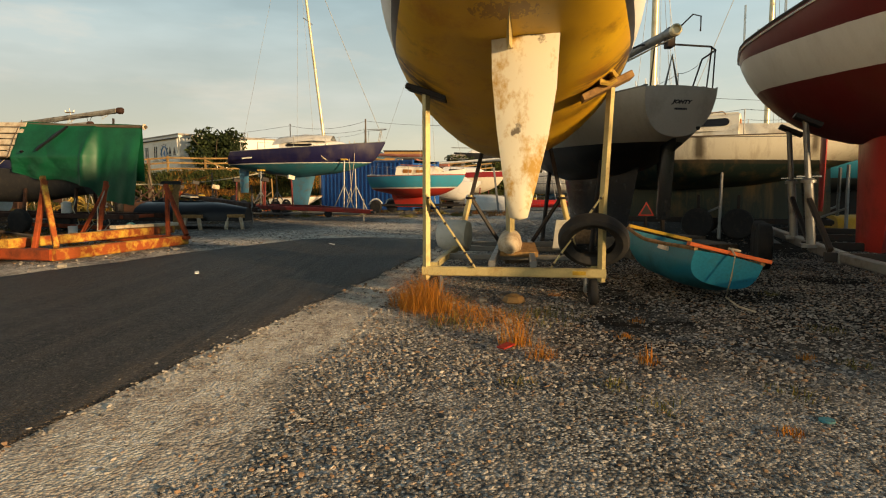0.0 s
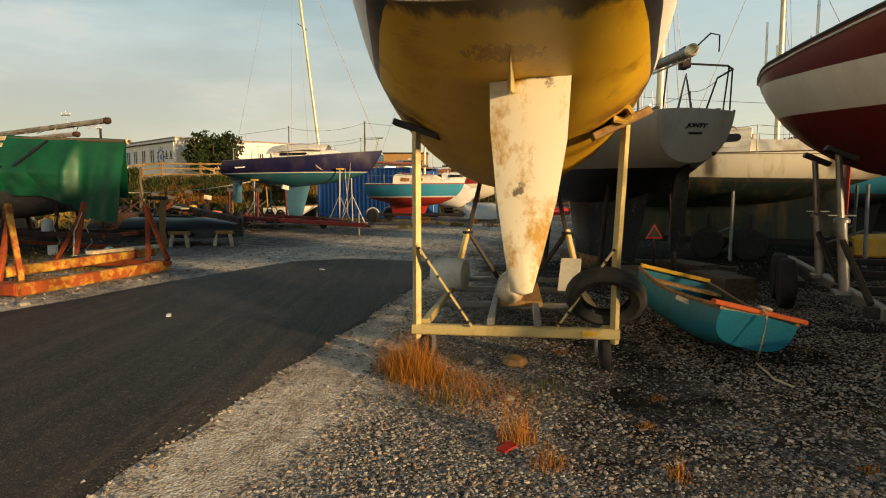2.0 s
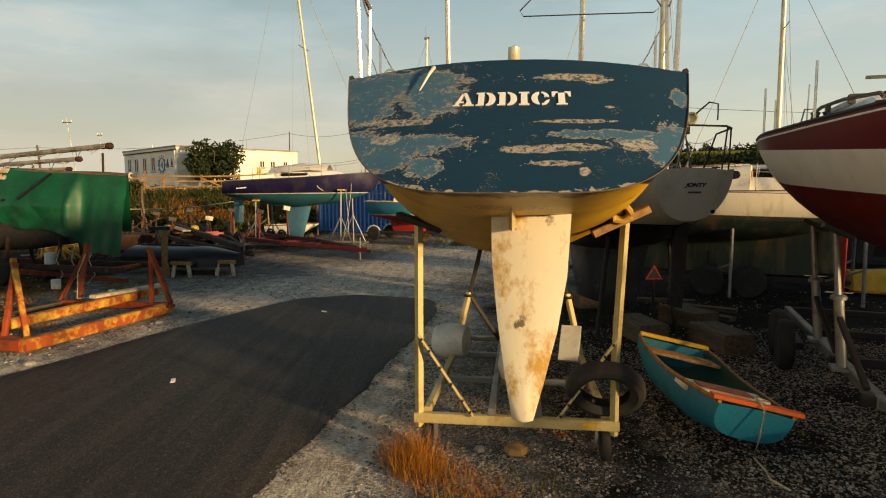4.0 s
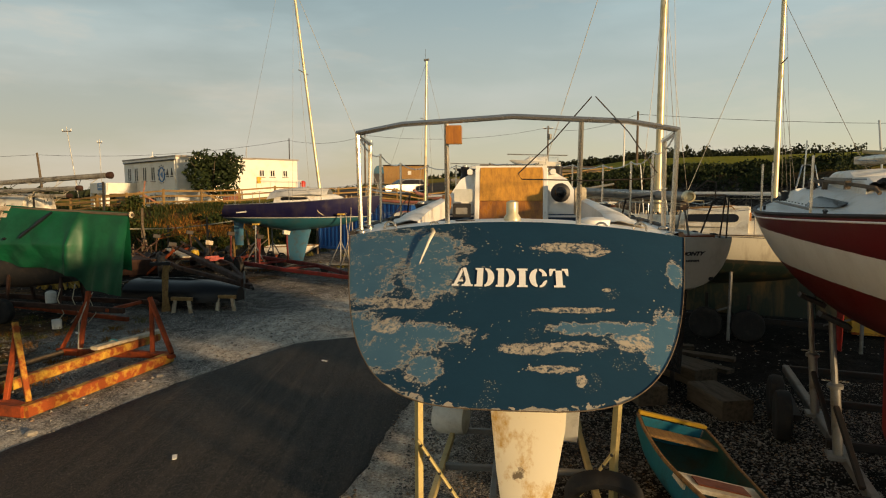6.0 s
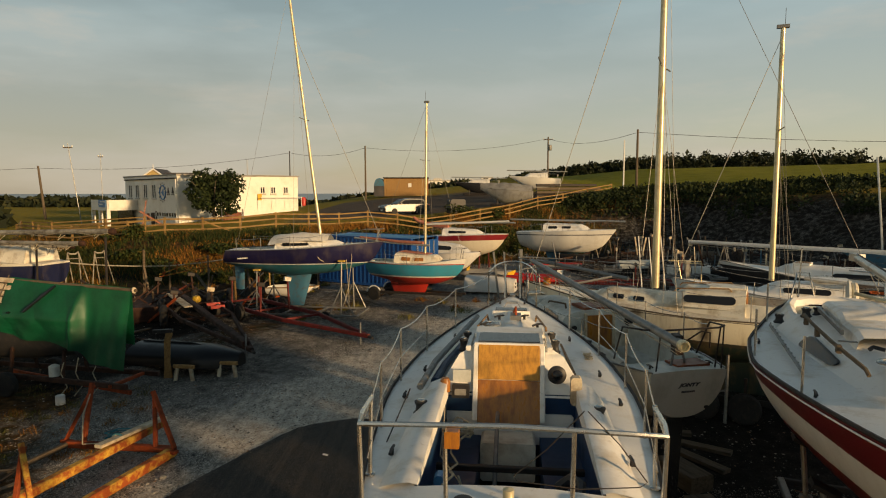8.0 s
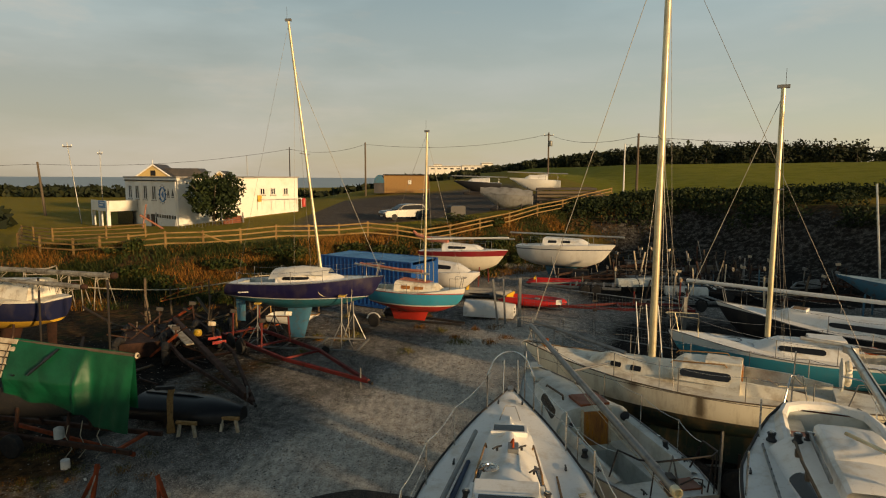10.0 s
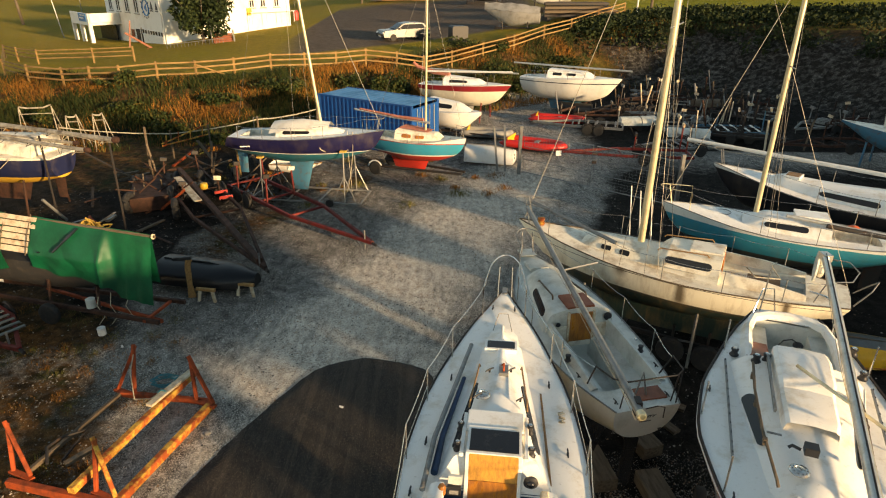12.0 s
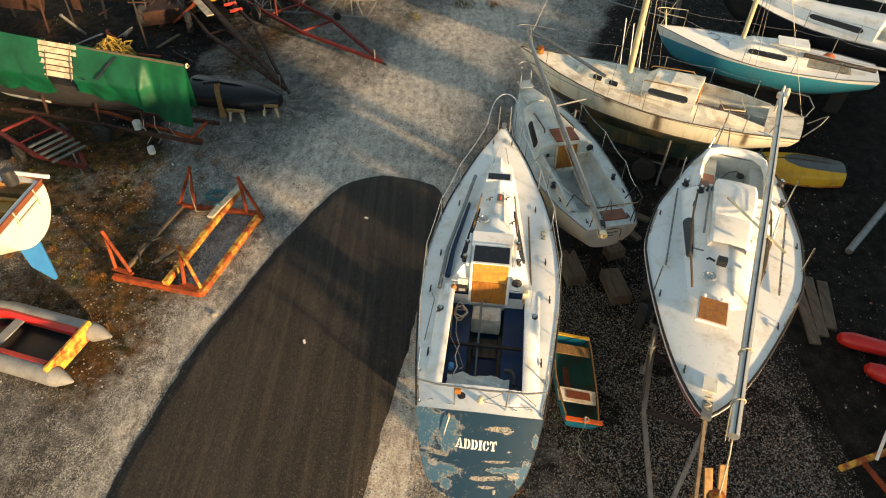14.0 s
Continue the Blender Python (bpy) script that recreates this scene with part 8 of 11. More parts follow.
part("fender_rope", tube([(-1.08, 1.2, 2.35), (-1.14, 1.7, 1.95), (-1.14, 2.2, 1.85), (-1.12, 2.8, 2.0), (-1.1, 3.1, 2.35)], 0.014, 5), M["rope"], nyb)
part("keel", foil((0, 4.6, 1.6, 1.25), (0, 4.2, 2.0, 0.35), 0.26), M["rust_shaded"], nyb, "dark rusty keel")
part("rudder", foil((0, 0.6, 0.1, 1.6), (0, 0.6, 0.2, 0.6), 0.06), M["rust_shaded"], nyb)
for sx in (-1, 1):
    for y in (1.2, 4.6):
        part("prop", tube([(sx * 1.0, y, 0), (sx * 0.8, y, 1.45)], 0.04, 7), M["rust_shaded"], nyb)
for k, (a, b, r) in enumerate(((Vector((-10.5, 20.4, 3.60)), Vector((-18.4, 24.4, 3.30)), 0.085), (Vector((-11.6, 20.6, 3.20)), Vector((-18.6, 24.0, 3.0)), 0.07), (Vector((-13.0, 22.4, 2.95)), Vector((-18.8, 24.3, 2.9)), 0.06))):
    sp_ = thing("mast", "weathered bare mast laid across the stored boats", "mast", 0, 0, 0, group="laid masts")
    part("spar", tube([a, a.lerp(b, 0.5), b], r, 8), M["spar_old"], sp_)
    part("spar_cap", lathe([(r * 1.1, 0), (r * 1.3, 0.05), (r * 1.3, 0.14), (r, 0.18)], 9, at=a, axis="x"), M["rust_shaded"], sp_)
    for i in range(9):
        p = a.lerp(b, 0.08 + 0.1 * i)
        part("hanging_line", tube([p + Vector((0, 0, r)), p + Vector((0.06, -0.08, -0.02)), p + Vector((0.12 * math.sin(i * 2), -0.10, -0.22 - 0.1 * math.sin(i * 1.3))), p + Vector((0.2, -0.03, -0.05))], 0.012, 4), M["dark_steel"] if i % 2 else M["rope"], sp_)
    part("standing_line", tube([a.lerp(b, f) + Vector((0, -0.1, -0.05 - 0.07 * math.sin(f * 20))) for f in [q / 12 for q in range(13)]], 0.008, 4), M["rope"], sp_)
for x, y, h_ in ((-10.9, 20.75, 3.4), (-14.2, 22.35, 3.2), (-17.4, 23.9, 3.1)):
    lone("prop_post", beam((0, 0, 0), (0.06, 0.02, h_), 0.06), M["dark_steel"], "dark steel post carrying laid spars", "post", x, y, 0, 10, group="spar posts")
for x, y, w, h_ in ((-21.0, 33.0, 1.5, 0.75), (-18.4, 31.6, 0.5, 0.6), (-17.3, 32.0, 0.45, 0.62)):
    rk = thing("steel_rack", "white-painted tubular rack standing in the weeds", "rack", x, y, 1.25, 15, "white racks")
    part("top_rail", tube([(-w / 2, 0, h_), (-w / 4, 0, h_ * 0.9), (w / 4, 0, h_ * 0.9), (w / 2, 0, h_ * 1.08)], 0.04, 6), M["spar_old"], rk)
    part("low_rail", tube([(-w / 2, 0, h_ * 0.5), (w / 2, 0, h_ * 0.5)], 0.022, 5), M["spar_old"], rk)
    for a_, b_ in ((-w / 2, -w / 2 - 0.12), (w / 2, w / 2 + 0.12)):
        part("leg", tube([(a_, 0, h_), (b_, -0.2, -1.25)], 0.024, 5), M["spar_old"], rk)
        part("leg", tube([(a_, 0, h_), (b_ + 0.2, 0.5, -1.25)], 0.024, 5), M["spar_old"], rk)
# scrap barge and ladder in the weeds
sk = thing("scrap_pontoon", "green steel pontoon heaped with rusty scrap", "pontoon", -11.6, 24.8, 0, 22)
part("body", box(0, 0, 0.05, 1.7, 3.0, 0.55), M["rust_shaded"], sk)
for i in range(14):
    x, y = -0.7 + 0.11 * i, -1.2 + (i * 0.37) % 2.4
    part("scrap_bar", beam((x, y, 0.55), (x + 0.9 * math.sin(i * 2.1), y + 0.8 * math.cos(i * 1.7), 0.7 + 0.5 * abs(math.sin(i * 1.3))), 0.05), M["rust_shaded"] if i % 3 else M["plank_grey"], sk)
ld = thing("ladder", "short ochre steel ladder propped on posts", "ladder", -12.2, 30.0, 0.3, 20)
for z in (0.0, 0.5):
    part("stile", beam((-1.1, 0, 0.6 + z * 0.2), (1.1, 0.1, 1.0 + z), 0.06), M["rust_yellow"], ld)
for i in range(4):
    part("rung", beam((-0.9 + 0.55 * i, 0.02, 0.66 + 0.1 * i), (-0.85 + 0.55 * i, 0.06, 1.1 + 0.12 * i), 0.05), M["rust_yellow"], ld)
for i, (x, y, h_, lean) in enumerate(((-9.6, 29.2, 1.5, 0.1), (-8.9, 29.6, 1.3, -0.2), (-10.6, 28.4, 1.4, 0.25), (-9.1, 27.9, 1.6, -0.1), (-11.0, 29.8, 1.9, 0.1), (-12.9, 27.4, 2.4, -0.3), (-8.2, 30.2, 1.6, 0.1), (-12.2, 26.6, 1.8, 0.3), (-10.1, 27.0, 1.3, -0.3))):
    lone("timber_post", beam((0, 0, 0), (lean, lean * 0.5, h_), 0.09 if i % 2 else 0.06), M["plank_grey"] if i % 3 else M["fence_wood"], "weathered timber post standing among scrap", "post", x, y, 0, 20 * i, group="scrap posts")
nets = thing("fishing_net", "heap of orange-brown fishing net beside the covered boat", "net", -12.0, 20.4, 0, 0)
bm = bmesh.new()
for i in range(60):
    a_ = i * 2.4
    r = 0.55 * math.sqrt((i % 20) / 20)
    tube([(r * math.cos(a_), r * math.sin(a_), 0.9 - r * 0.8), (r * math.cos(a_) + 0.2 * math.sin(i), r * math.sin(a_) + 0.2 * math.cos(i * 1.3), 0.75 - r * 0.6), ((r + 0.25) * math.cos(a_ + 0.4), (r + 0.25) * math.sin(a_ + 0.4), 0.08)], 0.03, 4, bm=bm)
part("net", bm, M["rope_yellow"], nets)

# ---- stand of the navy yacht ----
ns = thing("boat_stand", "galvanised tubular boat stand with splayed legs", "stand", -8.35, 25.6, 0, -98.4)
for sx in (-1, 1):
    part("base_rail", beam((sx * 0.85, 0.8, 0.14), (sx * 0.85, 5.3, 0.14), 0.07), M["galv"], ns)
    for y, top in ((1.3, 1.85), (4.7, 2.25)):
        part("upright", tube([(sx * 0.85, y, 0.14), (sx * 0.72, y, top)], 0.03, 6), M["galv"], ns)
        for o in (-0.5, 0.5):
            part("splay_leg", tube([(sx * 0.80, y, top * 0.55), (sx * 0.85, y + o, 0.14)], 0.022, 6), M["galv"], ns)
        part("pad", box(sx * 0.70, y, top - 0.05, 0.20, 0.24, 0.06), M["rope_yellow"], ns)
for y in (0.8, 2.3, 3.6, 5.3):
    part("cross_tube", beam((-0.85, y, 0.14), (0.85, y, 0.14), 0.06), M["galv"], ns)
wheel(ns, 0.95, 4.1, 0.16, 0.16, 0.08)
smb = thing("rowing_dinghy", "small white rowing dinghy on the gravel", "dinghy", -7.6, 27.9, 0.25, -100)
HS = Hull(2.3, [(0, 0.42), (1.2, 0.5), (2.0, 0.25), (2.3, 0.03)], [(0, 0.45), (2.3, 0.55)], [(0, 0.12), (1.2, 0.02), (2.3, 0.5)], [(0, 2.6), (2.3, 2)])
hull_shell(HS, smb, M["white"])
for side in (-1, 1):
    part("gunwale", tube([(side * HS.b(s), s, HS.zd(s)) for s in HS.stations(8)], 0.025, 5), M["wood"], smb)
part("thwart", box(0, 1.1, 0.36, 0.9, 0.22, 0.04), M["wood"], smb)
bm = bmesh.new()
skin(bm, [[(p.x * 0.93, p.y, p.z + 0.02) for p in HS.ring(s)] for s in HS.stations(8)], closed=False, cap=False)
part("inside", bm, M["gelcoat_grey"], smb)


# ---- shipping container ----
ct = thing("shipping_container", "blue corrugated steel shipping container", "container", -1.50, 31.20, 0, -31.5)
bm = bmesh.new()
L_, W_, Hh = 6.06, 2.44, 2.55
for side_y in (0.0, W_):
    pts = []
    k = 22
    for i in range(k):
        x0 = -L_ + 0.1 + (L_ - 0.2) * i / k
        st_ = (L_ - 0.2) / k
        dpt = 0.04 if side_y == 0 else -0.04
        pts += [(x0, side_y), (x0 + st_ * 0.3, side_y), (x0 + st_ * 0.5, side_y + dpt), (x0 + st_ * 0.8, side_y + dpt)]
    pts.append((-0.1, side_y))
    skin(bm, [[(x, y, z) for x, y in pts] for z in (0.14, Hh - 0.1)], closed=False, cap=False)
part("side_wall", bm, M["container_blue"], ct)
bm = bmesh.new()
pts = []
for i in range(18):
    y0 = 0.06 + (W_ - 0.12) * i / 18
    pts += [(y0, 0.0), (y0 + 0.05, 0.0), (y0 + 0.065, 0.02), (y0 + 0.11, 0.02)]
skin(bm, [[(-L_ + 0.05 - d_, y, z) for y, d_ in pts] for z in (0.14, Hh - 0.1)], closed=False, cap=False)
part("back_wall", bm, M["container_blue"], ct)
bm = bmesh.new()
rows_ = []
for i in range(31):
    x = -L_ + 0.08 + (L_ - 0.16) * i / 30
    rows_.append([(x, 0.06 + (W_ - 0.12) * j / 6, Hh - 0.02 + (0.018 if i % 2 else 0.0)) for j in range(7)])
part("roof", skin(bm, rows_, closed=False, cap=False), worn("container_roof", (0.03, 0.19, 0.42), (0.015, 0.09, 0.22), 0.5, 0.0, 0.9, (0.45, 0.75), 0.2), ct, "lighter blue roof", sharp=10)
for x in (-L_ + 0.05, -0.05):
    for y in (0.04, W_ - 0.04):
        part("corner_post", beam((x, y, 0.02), (x, y, Hh), 0.14), M["container_blue"], ct)
for y in (0.03, W_ - 0.03):
    part("bottom_rail", beam((-L_, y, 0.10), (0, y, 0.10), 0.09, 0.14), M["container_blue"], ct)
    part("top_rail", beam((-L_, y, Hh - 0.04), (0, y, Hh - 0.04), 0.08, 0.10), M["container_blue"], ct)
for y in (W_ * 0.27, W_ * 0.73):
    d_ = part("door", box(-0.03, y, 0.16, 0.05, W_ * 0.45, Hh - 0.3), M["container_blue"], ct, "container door leaf")
    for o in (-0.22, 0.22):
        part("locking_bar", tube([(0.03, y + o, 0.2), (0.03, y + o, Hh - 0.2)], 0.018, 6), M["galv"], d_)

# ---- boats beyond the container and by the gate ----
n_mr = banded("hull_maroon", [(0, (0.55, 0.50, 0.40)), (0.95, (0.60, 0.55, 0.44)), (1.72, (0.20, 0.012, 0.018)), (2.05, (0.62, 0.6, 0.54))], 0.03, dirty=0.25)
mrb = thing("sailing_yacht", "cream and maroon sailing yacht with faded sail cover", "yacht", -1.3, 41.6, 0, -114)
H11 = Hull(5.9, [(0, 0.7), (1.4, 0.98), (3.0, 1.05), (4.6, 0.62), (5.5, 0.2), (5.9, 0.03)], [(0, 1.98), (5.9, 2.28)], [(0, 1.2), (1.5, 0.85), (3.6, 0.82), (5, 1.2), (5.9, 2.2)], [(0, 2.3), (5.9, 1.8)], rake=0.2)
hull_shell(H11, mrb, n_mr)
deck_shell(H11, mrb, M["gelcoat"], (0.4, 1.7, 0.55, 0.4, 0.25))
cb = coachroof(H11, mrb, M["gelcoat"], 1.7, 4.3, 0.72, 0.45, 0.45, 0.2, 0.16, 0.8)
side_window(cb, mrb, 0.15, 0.6, 0.3, 0.75)
part("sail_cover", tube([(0.1, 1.9, 2.65), (0.1, 0.8, 2.7), (0.1, -0.3, 2.95), (0.1, -0.6, 3.2)], 0.16, 8, 0.10), M["cloth_pink"], mrb, "faded pink sail cover")
part("laid_spar", tube([(0.3, 0.4, 2.75), (0.2, 6.0, 3.05)], 0.06, 7), M["white"], mrb)
part("laid_spar", tube([(-0.1, 0.4, 2.85), (-0.1, 6.3, 2.95)], 0.05, 7), M["alloy"], mrb)
stanchions(H11, mrb, (0.4, 1.8, 3.2, 4.6), 0.5, 0.05, 0.014, True, "galv", None, 0.007)
part("keel", foil((0, 3.6, 1.6, 1.0), (0, 3.4, 1.9, 0.2), 0.24), M["grey_tube"], mrb)
for sx in (-1, 1):
    for y in (1.2, 4.3):
        part("prop", tube([(sx * 0.95, y, 0), (sx * 0.75, y, 1.2)], 0.04, 6), M["red_steel"], mrb)
n_wb = banded("hull_white", [(0, (0.04, 0.17, 0.18)), (0.78, (0.64, 0.63, 0.58)), (1.92, (0.03, 0.03, 0.04)), (1.98, (0.64, 0.63, 0.58))], 0.02, dirty=0.25)
wyb = thing("sailing_yacht", "white sailing yacht with teal bottom and spars on deck", "yacht", 5.4, 44.0, 0, -118)
H12 = Hull(6.6, [(0, 0.72), (1.4, 1.05), (3.2, 1.15), (5.0, 0.7), (6.1, 0.22), (6.6, 0.03)], [(0, 2.12), (6.6, 2.42)], [(0, 1.15), (1.5, 0.8), (4, 0.75), (5.6, 1.2), (6.6, 2.36)], [(0, 2.3), (6.6, 1.8)], rake=0.2)
hull_shell(H12, wyb, n_wb)
deck_shell(H12, wyb, M["gelcoat"], (0.5, 1.9, 0.55, 0.4, 0.25))
cb = coachroof(H12, wyb, M["gelcoat"], 1.9, 4.9, 0.78, 0.5, 0.48, 0.3, 0.16, 0.8)
side_window(cb, wyb, 0.12, 0.32, 0.35, 0.75), side_window(cb, wyb, 0.42, 0.62, 0.35, 0.75)
part("laid_spar", tube([(0.3, -0.6, 2.95), (0.2, 7.2, 2.95)], 0.06, 7), M["alloy"], wyb)
stanchions(H12, wyb, (0.5, 1.9, 3.4, 5.0), 0.5, 0.05, 0.014, True, "galv", None, 0.007)
part("keel", foil((0, 4.2, 1.8, 0.95), (0, 3.9, 2.1, 0.15), 0.26), M["blue_steel"], wyb)
smw = thing("motor_boat", "small white cabin boat beside the container", "boat", -1.0, 36.6, 0, -120)
H13 = Hull(3.6, [(0, 0.7), (1.6, 0.8), (3.0, 0.4), (3.6, 0.05)], [(0, 1.35), (3.6, 1.55)], [(0, 0.5), (2.2, 0.45), (3.6, 1.4)], [(0, 2.6), (3.6, 2.0)])
hull_shell(H13, smw, M["white"])
deck_shell(H13, smw, M["white"], None)
cb = coachroof(H13, smw, M["white"], 0.4, 3.0, 0.6, 0.4, 0.65, 0.3, 0.15, 0.7)
side_window(cb, smw, 0.2, 0.6, 0.35, 0.8)
part("trailer_beam", beam((0.3, -0.2, 0.3), (0.1, 4.2, 0.35), 0.08), M["dark_steel"], smw)
for sx in (-1, 1):
    wheel(smw, sx * 0.7, 1.2, 0.28, 0.28, 0.16)


def rib(name_, label, x, y, z, rz, length, width, tube_mat, floor_mat="black_tube", r=0.20, group="", board="yellow"):
    """An inflatable boat: a U of air tube with cone ends, floor and transom board."""
    t = thing(name_, label, "inflatable", x, y, z, rz, group)
    hw = width / 2 - r
    path = [(-hw, 0), (-hw, length * 0.3), (-hw, length * 0.62), (-hw * 0.8, length * 0.82), (-hw * 0.4, length * 0.95), (0, length), (hw * 0.4, length * 0.95), (hw * 0.8, length * 0.82), (hw, length * 0.62), (hw, length * 0.3), (hw, 0)]
    part("air_tube", tube([(px, py, r + 0.06 * max(0, py / length - 0.6)) for px, py in path], r, 10), M[tube_mat], t)
    for sx in (-1, 1):
        part("tube_cone", lathe([(r, 0.0), (r * 0.9, -0.10), (r * 0.45, -0.30), (0.03, -0.42)], 10, at=(sx * hw, 0, r), axis="y"), M[tube_mat], t)
    part("floor", box(0, length * 0.42, 0.06, hw * 2, length * 0.84, 0.05), M[floor_mat], t)
    part("transom_board", box(0, 0.06, 0.10, hw * 2 + r * 0.6, 0.05, 0.42), M[board], t, "yellow painted transom board")
    part("seat", box(0, length * 0.5, 0.28, hw * 2 + r, 0.22, 0.03), M["grey_tube"], t)
    return t


rib("inflatable_boat", "red inflatable boat on the gravel by the gate", 3.6, 33.4, 0.15, -115, 2.9, 1.5, "red_tube", "red_tube")
rib("inflatable_boat", "red and white inflatable boat near the trailers", 5.8, 39.6, 0.05, -105, 2.9, 1.3, "red_tube", "white")
rib("inflatable_boat", "grey inflatable dinghy with blue cover", 1.4, 35.6, 0.1, -100, 2.4, 1.3, "grey_tube", "sign_blue")
wr = thing("upturned_dinghy", "white dinghy turned upside down beside the gate", "dinghy", 1.2, 30.9, 0.05, -105)
bm = bmesh.new()
rings = []
for i in range(9):
    f = i / 8
    w = 0.62 * (1 - 0.5 * max(0, f - 0.5) ** 1.5)
    rings.append([(w * math.cos(math.pi * k / 10), 2.4 * f, 0.04 + 0.72 * (1 - 0.35 * max(0, f - 0.5)) * math.sin(math.pi * k / 10) ** 0.6) for k in range(11)])
skin(bm, rings, closed=False)
part("hull", bm, M["white"], wr, sharp=60)
for z in (0.28, 0.44):
    part("drain_hole", lathe([(0.05, 0), (0.05, 0.03), (0.01, 0.03)], 10, at=(0.12, 2.4, z), axis="y"), M["plastic"], wr)
part("keel_strip", tube([(0, 0.05, 0.77), (0, 1.2, 0.78), (0, 2.3, 0.66)], 0.025, 5), M["grey_tube"], wr)

# ---- mesh gate across the track ----
gt = thing("gate", "open-mesh steel double gate between two tall posts", "gate", 0, 0, 0)
g0, g1 = Vector((3.55, 28.7, 0)), Vector((9.3, 24.2, 0))
for p, m_ in ((g0, "galv"), (g1, "galv")):
    part("gate_post", beam(p, p + Vector((0, 0, 2.25)), 0.16), M[m_], gt)
for f0, f1 in ((0.03, 0.49), (0.51, 0.97)):
    a, b = g0.lerp(g1, f0), g0.lerp(g1, f1)
    leaf = part("gate_leaf", tube([a + Vector((0, 0, 0.15)), a + Vector((0, 0, 1.95)), b + Vector((0, 0, 1.95)), b + Vector((0, 0, 0.15))], 0.026, 6, loop=True), M["galv"], gt)
    for z in (0.75, 1.35):
        part("gate_rail", tube([a + Vector((0, 0, z)), b + Vector((0, 0, z))], 0.016, 5), M["galv"], leaf)
    bm = bmesh.new()
    for i in range(1, 24):
        p = a.lerp(b, i / 24)
        tube([p + Vector((0, 0, 0.15)), p + Vector((0, 0, 1.95))], 0.0035, 3, bm=bm)
    for i in range(1, 14):
        z = 0.15 + 1.8 * i / 14
        tube([a + Vector((0, 0, z)), b + Vector((0, 0, z))], 0.0035, 3, bm=bm)
    part("mesh", bm, M["galv"], leaf)
mid_ = g0.lerp(g1, 0.5)
part("latch", box(mid_.x, mid_.y - 0.05, 1.2, 0.16, 0.06, 0.12), M["dark_steel"], gt)
part("latch", box(mid_.x, mid_.y - 0.05, 1.6, 0.24, 0.05, 0.08), M["dark_steel"], gt)
sg = g0.lerp(g1, 0.27)
part("sign_plate", box(sg.x, sg.y - 0.06, 1.25, 0.26, 0.02, 0.22), M["white"], gt, "small white sign")
for x in (-0.25, -0.6):
    lone("steel_post", beam((0, 0, 0), (x * 0.4, 0.1, 2.1), 0.09), M["galv"], "leaning galvanised post by the gate", "post", 3.2 + x, 29.1, 0, 0, group="gate posts")

# ---- boat and inflatables near the lower left, things on the right ----
n_pb = banded("hull_pale", [(0, (0.02, 0.16, 0.30)), (0.62, (0.66, 0.62, 0.52)), (1.78, (0.18, 0.06, 0.03))], 0.0, dirty=0.15)
pb = thing("cabin_boat", "cream wooden boat with varnished trim and blue rudder", "boat", -9.42, 9.85, 0, 87)
H14 = Hull(6.0, [(0, 0.92), (1.2, 1.18), (2.8, 1.22), (4.8, 0.62), (6.0, 0.03)], [(0, 1.88), (6.0, 2.1)], [(0, 0.92), (1.5, 0.55), (3.8, 0.55), (6.0, 1.9)], [(0, 2.1), (6.0, 1.9)], rake=-0.10)
hull_shell(H14, pb, n_pb)
deck_shell(H14, pb, M["white"], (0.12, 2.4, 0.80, 0.55, 0.22), 0.03, M["wood"])
for side in (-1, 1):
    part("gunwale", tube([(side * H14.b(s), s, H14.zd(s) + 0.02) for s in H14.stations(14)], 0.032, 6), M["teak_red"], pb)
part("stern_trim", tube([(-0.92, -0.01, 1.90), (0.92, -0.01, 1.90)], 0.035, 6), M["teak_red"], pb)
blade = [Vector((0.0, -0.02, 0.98)), Vector((-0.26, 0.34, 0.90)), Vector((-0.50, 0.06, 0.52)), Vector((-0.60, -0.42, 0.22)), Vector((-0.54, -0.46, 0.24))]
part("rudder", skin(bmesh.new(), [[p + Vector((q, q * 0.5, 0)) for p in blade] for q in (-0.03, 0.03)]), M["sign_blue"], pb, "bright blue rudder turned hard over")
bars(pb, (0.28, -0.02, 1.62), (1, 0, 0), (0, 0.10, 1), 0.07, [(0.5, 0.05)], "black")
part("name_badge", lathe([(0.05, 0), (0.04, 0.006), (0.01, 0.008)], 8, at=(0.62, -0.03, 1.48), axis="y"), M["black"], pb)
for x in (0.50, -0.30):                              # rope ladder over the stern
    part("ladder_rope", tube([(x, -0.05, 1.95), (x, -0.07, 1.7), (x + 0.02, 0.02, 1.25)], 0.016, 6), M["rope"], pb)
for z, y in ((1.66, -0.06), (1.30, 0.0)):
    part("ladder_rung", tube([(-0.34, y, z), (0.54, y, z)], 0.018, 6), M["rope"], pb)
part("outboard", lathe([(0.03, 0), (0.14, 0.04), (0.16, 0.2), (0.13, 0.42), (0.03, 0.48)], 12, at=(0.74, 0.55, 1.86)), M["plastic"], pb)
part("stern_bar", tube([(0.90, -0.25, 2.02), (0.92, 0.9, 2.10)], 0.05, 7), M["white"], pb, "white fender rail along the quarter")
part("cabin_seat", box(-0.1, 0.55, 1.62, 0.9, 0.4, 0.12), M["ply_light"], pb, "varnished golden seat")
for x in (-0.5, -0.1, 0.3):
    part("seat_slat", beam((x, 0.18, 1.78), (x + 0.06, 1.2, 1.80), 0.09, 0.03), M["ply_light"], pb)
part("blue_cover", box(0.40, 1.2, 1.86, 0.5, 0.7, 0.22, c=0.3), M["sign_blue"], pb)
